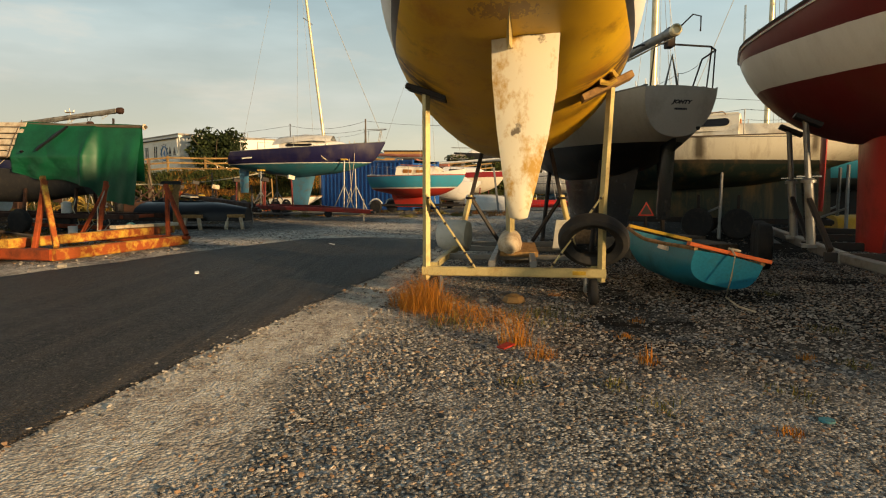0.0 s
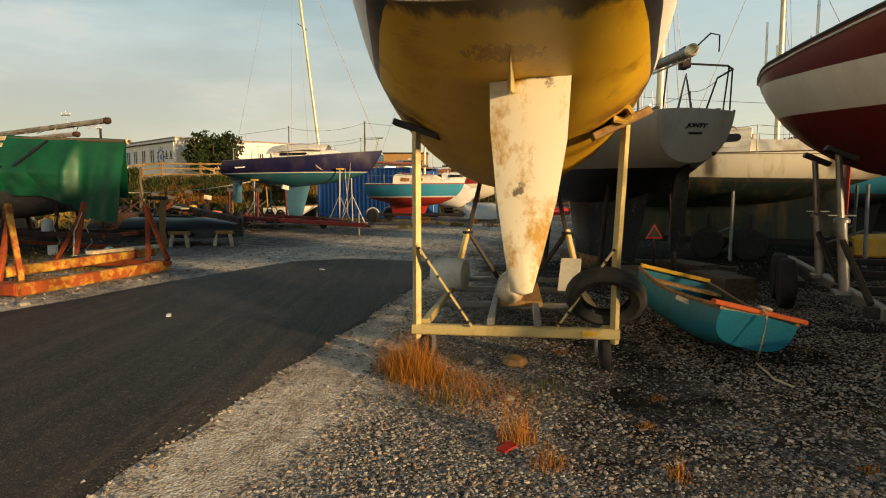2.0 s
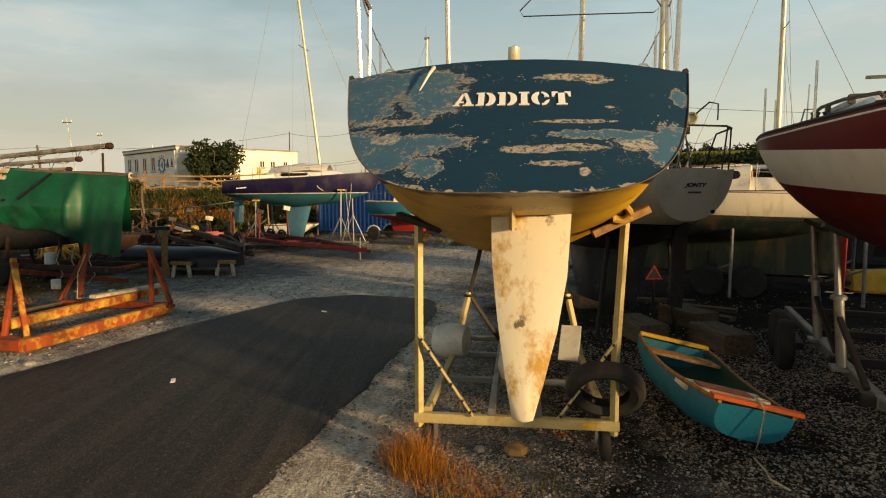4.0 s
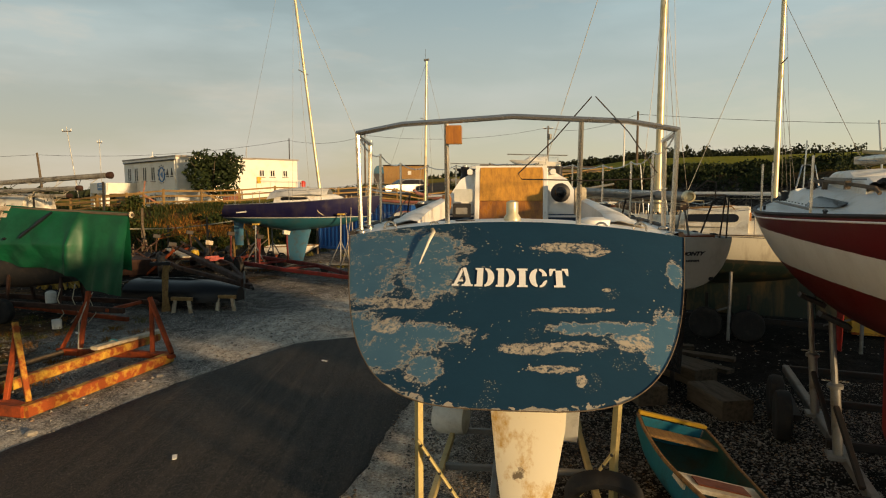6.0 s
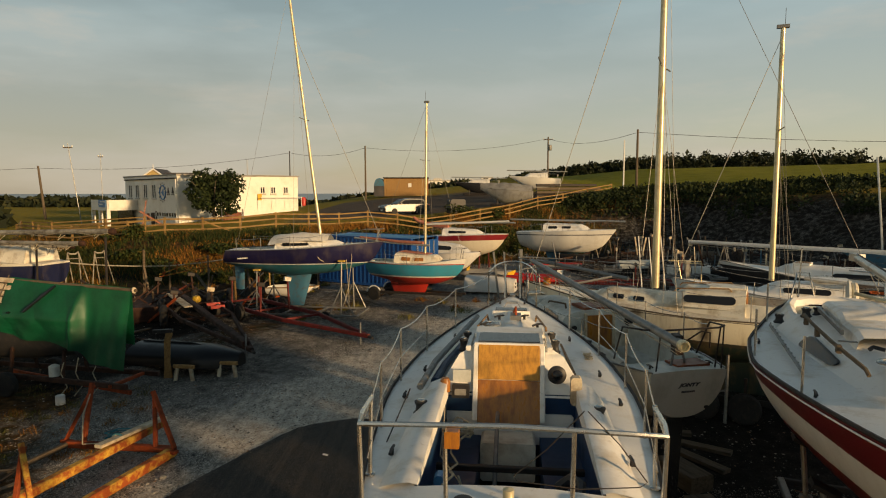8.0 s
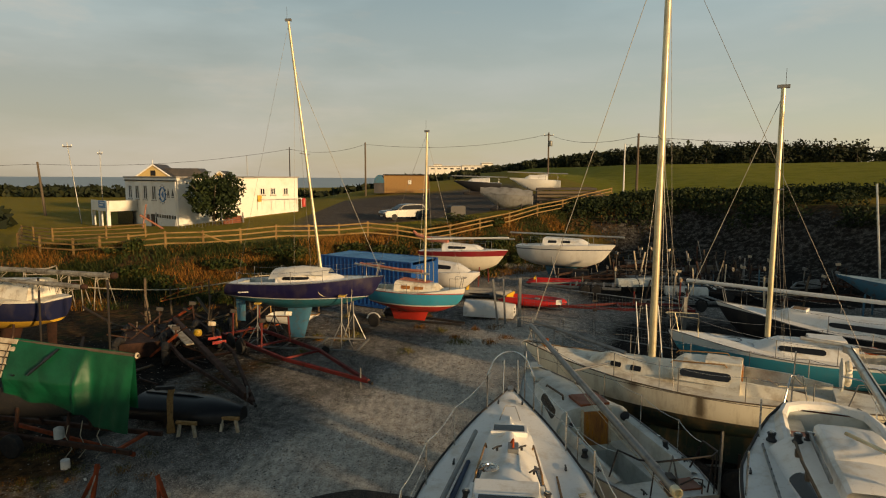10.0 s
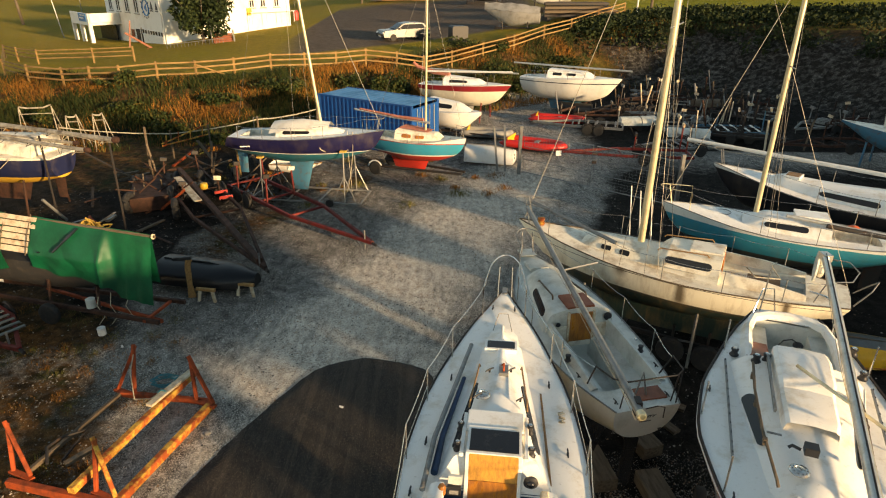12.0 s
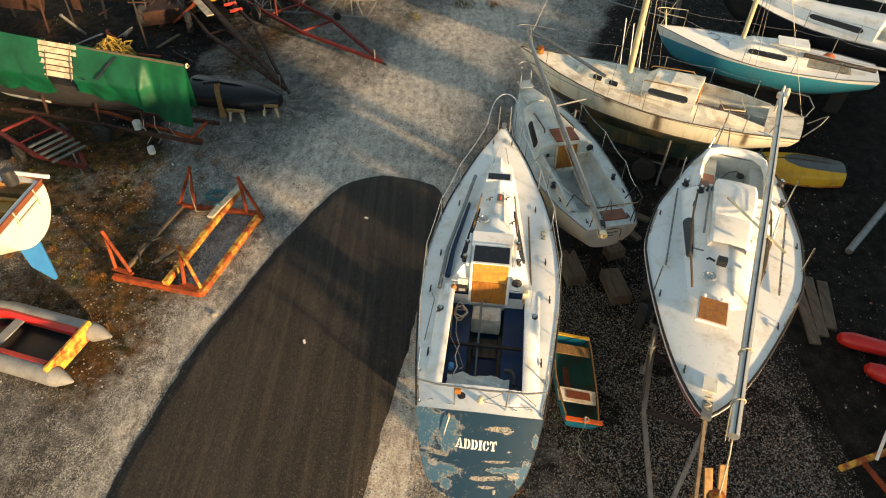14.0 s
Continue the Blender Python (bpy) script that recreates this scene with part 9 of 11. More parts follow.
for sx in (-1, 1):
    part("trestle_leg", tube([(sx * 1.1, 1.4, 0), (sx * 0.9, 1.5, 0.85)], 0.05, 6), M["plank_grey"], pb)
    part("trestle_leg", tube([(sx * 1.0, 3.8, 0), (sx * 0.75, 3.8, 0.85)], 0.05, 6), M["plank_grey"], pb)
part("keel_baulk", box(0, 2.4, 0.0, 0.3, 1.6, 0.56), M["plank_grey"], pb)
rb4 = rib("inflatable_boat", "grey inflatable boat with red inside and yellow transom", -7.66, 7.12, 0.02, 74, 3.3, 1.58, "grey_tube", "black_tube", 0.20, board="rust_yellow")
for sx in (-1, 1):
    part("inner_lining", tube([(sx * 0.46, 0.25, 0.28), (sx * 0.46, 1.9, 0.28), (sx * 0.36, 2.6, 0.31), (sx * 0.1, 2.95, 0.33)], 0.11, 7), M["red_tube"], rb4, "red inner lining")
t3 = trailer("boat_trailer", "small red trailer with slatted rollers", -12.9, 15.4, -125, 3.6, 1.1, "red_steel", (), (0.35,), wr=0.24)
for i in range(5):
    part("roller_slat", beam((-0.5, 1.6 + 0.3 * i, 0.5), (0.5, 1.6 + 0.3 * i, 0.5), 0.09, 0.04), M["galv"], t3)
sb = thing("open_boat", "pale open boat with dark inside near the covered boat", "boat", -12.3, 17.0, 0.2, 70)
HB = Hull(3.2, [(0, 0.6), (1.6, 0.7), (2.8, 0.3), (3.2, 0.03)], [(0, 0.62), (3.2, 0.75)], [(0, 0.15), (1.6, 0.05), (3.2, 0.7)], [(0, 2.5), (3.2, 2)])
hull_shell(HB, sb, M["gelcoat_grey"])
for side in (-1, 1):
    part("gunwale", tube([(side * HB.b(s), s, HB.zd(s)) for s in HB.stations(8)], 0.05, 6), M["white"], sb)
bm = bmesh.new()
skin(bm, [[(p.x * 0.93, p.y, p.z + 0.02) for p in HB.ring(s)] for s in HB.stations(8)], closed=False, cap=False)
part("inside", bm, M["plastic"], sb)
up = thing("upturned_boat", "yellow boat turned over with dark mouldy bottom", "boat", 11.25, 13.75, 0, 80)
bm = bmesh.new()
rings = []
for i in range(13):
    f = i / 12
    w = 0.60 * math.sin(math.pi * (0.16 + 0.70 * f)) ** 0.5
    rings.append([(w * math.cos(math.pi * k / 12), 2.45 * f, 0.08 + 0.46 * math.sin(math.pi * k / 12) ** 0.55 * (1 - 0.25 * abs(f - 0.5))) for k in range(13)])
skin(bm, rings, closed=False)
part("hull", bm, banded("hull_upturned", [(0, (0.62, 0.34, 0.015)), (0.42, (0.09, 0.10, 0.10))], 0.06, dirt=(0.05, 0.04, 0.03), dirty=0.6), up, sharp=60)
part("keel_strip", tube([(0, 0.1, 0.47), (0, 1.2, 0.56), (0, 2.35, 0.47)], 0.022, 5), M["plank_grey"], up)
for side in (-1, 1):
    part("gunwale", tube([(side * 0.60 * math.sin(math.pi * (0.16 + 0.07 * i)) ** 0.5, 0.245 * i, 0.06) for i in range(11)], 0.03, 5), M["rust_yellow"], up)
for i in range(3):
    lone("timber_plank", beam((8.40 + 0.28 * i, 9.9 - 0.15 * i, 0.04 + 0.01 * i), (8.02 + 0.26 * i, 7.75 + 0.2 * i, 0.04 + 0.01 * i), 0.24, 0.06), M["plank_grey"], "broad weathered plank lying on dark gravel", "plank", group="loose planks")
for x, y, rz in ((9.0, 7.65, 70), (9.15, 6.75, 55)):
    lone("buoy", lathe([(0.03, -0.65), (0.12, -0.58), (0.17, -0.4), (0.18, 0.3), (0.12, 0.5), (0.03, 0.56)], 14, axis="y"), M["red_tube"], "faded red inflated buoy on dark gravel", "buoy", x, y, 0.18, rz, group="red buoys")
rt = thing("boat_trailer", "orange rusted trailer end with bent steel hoop", "trailer", 8.05, 4.55, 0, -70)
part("frame_bar", beam((-0.5, -0.9, 0.35), (-0.4, 2.2, 0.4), 0.10), M["rust_yellow"], rt)
part("frame_bar", beam((0.5, -0.9, 0.25), (0.5, 2.2, 0.3), 0.08), M["rust"], rt)
part("cross_bar", beam((-0.5, -0.4, 0.33), (0.5, -0.4, 0.28), 0.08), M["rust"], rt)
part("cross_bar", beam((-0.5, 1.2, 0.38), (0.5, 1.2, 0.3), 0.08), M["rust_yellow"], rt)
part("hoop", tube([(-0.4, -0.2, 0.4), (-0.7, 0.1, 0.9), (-0.6, 0.5, 1.3), (-0.2, 0.9, 1.45), (0.1, 1.3, 1.3)], 0.03, 7), M["white"], rt)
wheel(rt, 0.72, 1.5, 0.28, 0.28, 0.16)
lone("pipe", tube([(0, 0, 0), (1.9, 1.8, 0.32)], 0.09, 9), M["galv"], "grey steel pipe lying across dark ground", "pipe", 10.05, 10.6, 0.12, 0)


# ---- trailers and scrap at the far end of the yard ----
rnd = random.Random(5)
for i, (x, y, rz, l, w, m_) in enumerate(((10.4, 36.6, 75, 5.2, 1.5, "galv"), (13.8, 43.0, 110, 4.4, 1.4, "dark_steel"), (16.0, 38.4, 60, 5.0, 1.5, "galv"), (20.6, 45.2, 100, 4.0, 1.4, "dark_steel"), (18.2, 36.0, 85, 5.6, 1.7, "blue_steel"), (20.9, 39.6, 70, 4.6, 1.5, "dark_steel"), (23.8, 38.6, 120, 4.0, 1.5, "galv"), (22.6, 33.6, 95, 4.8, 1.5, "rust_shaded"), (14.4, 33.0, 100, 4.8, 1.6, "galv"), (12.2, 30.8, 85, 6.2, 1.4, "red_steel"), (12.6, 40.4, 95, 4.4, 1.4, "rust_shaded"), (17.2, 42.2, 140, 4.2, 1.4, "rust_shaded"))):
    posts = tuple((sx * w * 0.42, l * f, rnd.uniform(0.5, 1.35), rnd.choice(("white_wood", "dark_steel", "dark_steel", "galv"))) for sx in (-1, 1) for f in (0.06, 0.42) if rnd.random() < 0.75)
    t = trailer("boat_trailer", "empty %s boat trailer with upright supports" % {"galv": "galvanised", "dark_steel": "dark steel", "rust_shaded": "rusty", "blue_steel": "light blue", "red_steel": "dark red"}[m_], x, y, rz, l, w, m_, posts, (0.3,) if i % 3 else (0.26, 0.38), group="stored trailers", wr=0.29)
    if m_ in ("blue_steel", "galv"):
        for k in range(5):
            part("roller_slat", beam((-w * 0.45, l * (0.08 + 0.1 * k), 0.52), (w * 0.45, l * (0.08 + 0.1 * k), 0.52), 0.10, 0.05), M["white"] if m_ == "blue_steel" else M["galv"], t)
for i in range(90):
    x, y = rnd.uniform(7, 25.5), rnd.uniform(33, 49)
    if bank_distance(x, y)[0] > -0.3 or (x < 10 and y < 40):
        continue
    h_ = rnd.uniform(0.6, 1.9)
    lone("steel_upright", beam((0, 0, 0), (rnd.uniform(-0.5, 0.5), rnd.uniform(-0.5, 0.5), h_), rnd.choice((0.05, 0.07, 0.09))), M[rnd.choice(("dark_steel", "rust_shaded", "galv", "plank_grey", "dark_steel", "white_wood"))], "dark steel upright among stored trailers", "upright", x, y, ground_z(x, y), 0, group="scrap uprights")
for x, y, rz, m_, lab in ((14.6, 34.6, 80, "gelcoat_grey", "grey-white tender on a trailer"), (12.6, 37.9, 100, "gelcoat_grey", "grey-white upturned tender among trailers"), (19.0, 43.4, 95, "plank_grey", "dull brown float deck among scrap"), (9.6, 41.2, 70, "black_tube", "dark blue inflatable beside the white yacht")):
    bm = bmesh.new()
    rings = []
    for i in range(9):
        f = i / 8
        w = 0.5 * math.sin(math.pi * (0.2 + 0.68 * f)) ** 0.5
        rings.append([(w * math.cos(math.pi * k / 10), 2.2 * f, 0.18 + 0.45 * math.sin(math.pi * k / 10) ** 0.6) for k in range(11)])
    o = thing("small_tender", lab, "boat", x, y, 0.15, rz)
    part("hull", skin(bm, rings, closed=False), M[m_], o, sharp=60)
    part("strap", tube([(0.5 * math.cos(a_), 1.0, 0.19 + 0.46 * max(0, math.sin(a_)) ** 0.6) for a_ in [math.pi * k / 10 for k in range(11)]], 0.02, 5), M["dark_steel"], o)
    part("bunk", box(0, 1.0, -0.15, 0.8, 0.25, 0.33), M["dark_steel"], o)
# more stored frames, packed close together up to the foot of the slope
k_ = 0
while k_ < 13:
    x, y = rnd.uniform(8.5, 24.5), rnd.uniform(33.5, 48)
    if bank_distance(x, y)[0] > -1.6 or (x < 11 and y < 40):
        continue
    k_ += 1
    m_ = rnd.choice(("galv", "dark_steel", "rust_shaded", "dark_steel", "galv"))
    l, w = rnd.uniform(3.2, 5.0), rnd.uniform(1.2, 1.6)
    posts = tuple((sx * w * 0.42, l * f, rnd.uniform(0.4, 1.2), rnd.choice(("white_wood", "dark_steel", "plastic"))) for sx in (-1, 1) for f in (0.06, 0.42) if rnd.random() < 0.8)
    trailer("boat_trailer", "empty %s boat trailer stored close among others" % {"galv": "galvanised", "dark_steel": "dark steel", "rust_shaded": "rusty"}[m_], x, y, rnd.uniform(0, 360), l, w, m_, posts, (0.3,), group="stored trailers", wr=0.28, z0=rnd.uniform(0.4, 0.62))
# blue boat on a stand at the far side
fb = thing("sailing_yacht", "blue sailing boat on a turquoise stand with leaning mast", "boat", 22.9, 28.6, 0, 40)
HF = Hull(4.5, [(0, 0.6), (1.6, 0.8), (3.4, 0.5), (4.5, 0.03)], [(0, 1.7), (4.5, 1.95)], [(0, 1.0), (2, 0.8), (4.5, 1.85)], [(0, 2.3), (4.5, 1.9)])
hull_shell(HF, fb, M["blue_steel"])
deck_shell(HF, fb, M["cream"], (0.4, 2.0, 0.5, 0.4, 0.2), 0.04, M["cream"])
for sx in (-0.6, 0.6):
    for y in (0.8, 3.0):
        part("stand_leg", tube([(sx * 1.2, y, 0), (sx, y, 1.2)], 0.05, 6), M["blue_steel"], fb)
part("mast", tube([(0, 2.6, 1.8), (0.5, 3.2, 6.5)], 0.05, 7), M["alloy"], fb)

# ---- post and rail fence along the top of the bank ----
fl = [(-27.4, 42.9), (-24.6, 42.0), (-22.2, 40.9), (-20.07, 40.4), (-17.8, 40.6), (-15.68, 41.4), (-13.58, 42.5), (-11.42, 43.4), (-9.39, 44.4), (-7.43, 45.4), (-5.46, 46.2), (-3.31, 46.4), (-1.4, 47.0), (0.6, 48.4), (3.0, 50.6), (5.6, 53.0), (8.34, 55.6), (11.2, 59.0), (14.4, 63.0), (17.9, 67.1)]
fence = thing("fence", "wooden post and rail fence along the top of the bank", "fence", 0, 0, 0)
tops = []
for i, (x, y) in enumerate(fl):
    z = ground_z(x, y)
    part("post", beam((x, y, z - 0.3), (x, y, z + 1.22), 0.13), M["fence_wood"], fence)
    tops.append(Vector((x, y, z)))
for a, b in zip(tops, tops[1:]):
    off = Vector((0, -0.08, 0))
    for z in (0.42, 0.78, 1.10):
        part("rail", beam(a + Vector((0, 0, z)) + off, b + Vector((0, 0, z)) + off, 0.04, 0.10), M["fence_wood"], fence)
part("brace", beam(tops[5] + Vector((0, -0.12, 1.0)), tops[5].lerp(tops[6], 0.75) + Vector((0, -0.12, 0.2)), 0.05, 0.09), M["fence_wood"], fence)
fence2 = thing("fence", "short wooden rail fence before the white building", "fence", 0, 0, 0)
f2 = [(-38.0, 56.8), (-35.5, 54.6), (-32.6, 52.6), (-27.5, 51.5), (-24.0, 50.9)]
t2_ = []
for x, y in f2 + [(-31.0, 46.0), (-27.4, 42.9)]:
    z = ground_z(x, y)
    part("post", beam((x, y, z - 0.3), (x, y, z + 1.15), 0.12), M["fence_wood"], fence2)
    t2_.append(Vector((x, y, z)))
for a, b in list(zip(t2_[:5], t2_[1:5])) + [(t2_[0], t2_[5]), (t2_[5], t2_[6])]:
    for z in (0.45, 0.78, 1.05):
        part("rail", beam(a + Vector((0, 0, z)), b + Vector((0, 0, z)), 0.04, 0.09), M["fence_wood"], fence2)
# slack rope line along the foot of the bank
rp = thing("rope_barrier", "slack pale rope strung between thin stakes below the bank", "rope", 0, 0, 0)
rpts = [Vector((-18.5, 30.6, 1.5)), Vector((-13.0, 30.2, 1.35)), Vector((-9.0, 31.0, 1.9)), Vector((-6.2, 31.6, 2.3))]
for a, b in zip(rpts, rpts[1:]):
    part("rope", tube([a.lerp(b, f) - Vector((0, 0, 0.35 * f * (1 - f))) for f in [q / 6 for q in range(7)]], 0.03, 5), M["rope"], rp)
for p in rpts:
    part("stake", tube([(p.x, p.y, 0), (p.x, p.y, p.z + 0.15)], 0.05, 6), M["plank_grey"], rp)

# ---- white clubhouse ----
bd = thing("clubhouse", "white rendered two-storey clubhouse with a low flat wing", "building", -26.4, 63.0, 0.0, 45.5)
part("wall", box(4.2, 7.3, 0.2, 8.4, 14.6, 6.35, c=0.005), M["render_white"], bd)
part("roof", box(4.2, 7.3, 6.552, 8.7, 14.9, 0.16, c=0.02), M["felt"], bd, "flat felt roof")
part("fascia", box(-0.08, 7.3, 6.35, 0.06, 14.8, 0.2), M["white"], bd)
part("wing_wall", box(11.1, 4.6, 1.6, 5.4, 9.2, 5.0, c=0.005), M["render_white"], bd)
part("wing_roof", box(11.1, 4.6, 6.604, 5.7, 9.5, 0.14, c=0.02), M["felt"], bd)


def opening(parent, wall_x, y, z, w, h_, side="x", frame_="white", sill=True):
    """A window in a wall facing -x (side x) or -y (side y): frame, pane and sill."""
    at = (lambda a, b, c: (wall_x + a, y + b, z + c)) if side == "x" else (lambda a, b, c: (wall_x + b, y + a, z + c))
    bm = bmesh.new()
    for b0, c0, b1, c1 in ((-w / 2, 0, -w / 2, h_), (w / 2, 0, w / 2, h_), (-w / 2, 0, w / 2, 0), (-w / 2, h_, w / 2, h_), (0, 0, 0, h_)):
        beam(at(-0.02, b0, c0), at(-0.02, b1, c1), 0.09, 0.09, bm)
    f = part("window", bm, M[frame_], parent, "window with a pale frame and dark glass")
    p0, p1 = at(-0.012, -w / 2, 0), at(-0.012, w / 2, h_)
    bm = bmesh.new()
    q = [at(-0.012, -w / 2, 0), at(-0.012, w / 2, 0), at(-0.012, w / 2, h_), at(-0.012, -w / 2, h_)]
    q2 = [at(0.03, -w / 2, 0), at(0.03, w / 2, 0), at(0.03, w / 2, h_), at(0.03, -w / 2, h_)]
    skin(bm, [q2, q])
    part("pane", bm, M["glass"], f)
    if sill:
        part("sill", beam(at(-0.06, -w / 2 - 0.1, -0.08), at(-0.06, w / 2 + 0.1, -0.08), 0.14, 0.08), M["concrete"], f)


for y in (12.9, 10.8, 8.4, 6.0):
    opening(bd, 0.0, y, 4.25, 1.0, 1.45)
for y, w in ((4.9, 1.3), (3.6, 1.1), (2.4, 1.3), (1.1, 1.2)):
    opening(bd, 0.0, y, 2.35, w, 0.45, sill=False)
part("garage_door", box(-0.03, 3.0, 0.9, 0.06, 4.6, 1.35), M["white"], bd, "wide white panelled door")
part("door_frame", beam((-0.05, 5.6, 0.6), (-0.05, 5.6, 2.9), 0.12), M["dark_steel"], bd)
part("door", box(-0.03, 6.6, 0.8, 0.06, 0.9, 1.9), M["dark_steel"], bd)
part("notice_board", box(-0.06, 7.9, 1.9, 0.06, 0.7, 0.7), M["teak_red"], bd)
part("gutter", tube([(-0.12, 0.1, 6.28), (-0.12, 14.5, 6.28)], 0.06, 6), M["dark_steel"], bd)
part("downpipe", tube([(-0.10, 0.25, 6.2), (-0.10, 0.25, 0.8)], 0.05, 6), M["white"], bd)
lg = part("round_emblem", torus((-0.03, 3.75, 4.85), 0.72, 0.07, 26, 6, "x"), M["sign_blue"], bd, "round dark blue wall emblem")
bm = bmesh.new()
skin(bm, [[(x, 3.55, 4.5), (x, 3.55, 5.2), (x, 4.1, 4.85)] for x in (-0.05, 0.0)])
part("emblem_shape", bm, M["sign_blue"], lg)
for i in range(12):
    a_ = 2 * math.pi * i / 12
    part("emblem_bar", box(-0.04, 3.75 + 0.95 * math.cos(a_), 4.78 + 0.95 * math.sin(a_), 0.03, 0.12, 0.14), M["black_letters"], lg)
for y in (2.3, 1.2):
    bm = bmesh.new()
    skin(bm, [[(x, y - 0.25, 4.75), (x, y + 0.25, 4.75), (x, y, 5.45)] for x in (-0.05, 0.0)])
    part("sail_emblem", bm, M["black_letters"], bd)
    part("emblem_foot", box(-0.03, y, 4.58, 0.05, 0.6, 0.10), M["black_letters"], bd)
# porch and balcony
part("balcony", box(-1.6, 13.6, 2.9, 3.2, 5.4, 0.25), M["render_white"], bd)
part("balcony_wall", box(-3.1, 13.6, 3.1, 0.2, 5.4, 0.95), M["render_white"], bd)
part("balcony_wall", box(-1.6, 11.0, 3.1, 3.1, 0.2, 0.95), M["render_white"], bd)
for y in (11.1, 13.6, 16.1):
    part("column", box(-3.05, y, 0.2, 0.35, 0.35, 2.7), M["render_white"], bd)
part("porch_back", box(-0.4, 13.8, 0.2, 0.1, 4.8, 2.7), M["glass"], bd)
sg_ = part("sign_board", box(-3.24, 12.4, 3.25, 0.06, 2.2, 0.8), M["sign_blue"], bd, "blue and white sign board")
part("sign_bars", box(-3.28, 12.6, 3.5, 0.02, 1.2, 0.14), M["white"], sg_)
part("sign_bars", box(-3.28, 12.2, 3.8, 0.02, 1.4, 0.10), M["white"], sg_)
for x in (9.3, 10.6, 12.2):
    opening(bd, x, 0.0, 4.75, 0.55, 0.7, side="y")
part("hand_rail", tube([(8.6, -0.9, 4.3), (13.8, -0.9, 4.3)], 0.035, 5), M["white"], bd)
for x in (8.7, 10.4, 12.1, 13.7):
    part("rail_post", tube([(x, -0.9, 3.2), (x, -0.9, 4.3)], 0.03, 5), M["white"], bd)
part("meter_box", box(8.9, -0.08, 4.0, 0.5, 0.12, 0.7), M["yellow"], bd)
part("bin", lathe([(0.25, 0), (0.32, 0.8), (0.2, 1.0)], 10, at=(14.2, -0.5, 3.3)), M["red_paint"], bd, "red bin by the wall")
steps = thing("stairs", "brick steps with a steel handrail up the lawn", "stairs", -19.6, 59.0, 0, 20)
for i in range(9):
    part("step", box(0, 0.34 * i, 1.4 + 0.17 * i, 1.7, 0.34, 0.17), M["teak_red"], steps)
part("stringer", beam((0.95, -0.2, 1.5), (0.95, 3.0, 3.15), 0.14, 0.2), M["concrete"], steps)
part("hand_rail", tube([(-1.0, -0.2, 2.5), (-1.0, 3.0, 4.0)], 0.04, 6), M["galv"], steps)
rl = thing("railing", "grey steel railing along the ramp", "railing", -24.6, 58.6, 0, 14)
for z in (2.7, 2.2):
    part("rail", tube([(0, 0, z - 0.5), (5.0, 0.2, z)], 0.03, 5), M["galv"], rl)
for i in range(17):
    part("baluster", tube([(0.3 * i, 0, 1.3), (0.3 * i, 0, 2.2 + 0.03 * i)], 0.018, 4), M["galv"], rl)
anc = thing("anchor", "large rusty anchor displayed before the clubhouse", "anchor", -27.6, 60.2, 1.2, 30)
part("shank", beam((-1.2, 0, 1.9), (1.1, 0, 0.3), 0.18), M["teak_red"], anc)
part("arm", tube([(0.4, -0.9, 0.5), (1.1, 0, 0.2), (0.6, 0.9, 0.6)], 0.10, 6), M["teak_red"], anc)
part("stock", beam((-1.0, -0.1, 0.6), (-0.6, 0.1, 2.9), 0.12), M["teak_red"], anc)

# ---- house with yellow gables behind ----
hs = thing("house", "house with ochre gables and dark slate roof", "house", -44.5, 97.0, 1.5, 8)
for x, w, top in ((0.0, 6.6, 6.9), (9.8, 3.6, 5.9)):
    bm = bmesh.new()
    skin(bm, [[(x - w / 2, y, 0), (x + w / 2, y, 0), (x + w / 2, y, top - w * 0.36), (x, y, top), (x - w / 2, y, top - w * 0.36)] for y in (0, 7)])
    part("gable_wall", bm, M["render_yellow"], hs)
    for sx in (-1, 1):
        part("verge", beam((x, -0.1, top + 0.08), (x + sx * (w / 2 + 0.2), -0.1, top - w * 0.36 - 0.06), 0.2, 0.2), M["white"], hs)
        bm = bmesh.new()
        skin(bm, [[(x, y, top + 0.06), (x + sx * (w / 2 + 0.25), y, top - w * 0.36 - 0.1), (x + sx * (w / 2 + 0.25), y, top - w * 0.36 + 0.02), (x, y, top + 0.2)] for y in (0.05, 7.2)])
        part("roof_slope", bm, M["slate"], hs)
part("main_roof", box(3.4, 5.2, 4.4, 6.0, 5.0, 2.1, c=0.25), M["slate"], hs, "dark slate roof")
part("window", box(0, -0.05, 5.3, 0.7, 0.1, 0.8), M["glass"], hs)
part("finial", tube([(0, 0, 6.9), (0, 0, 7.7)], 0.06, 5), M["white"], hs)

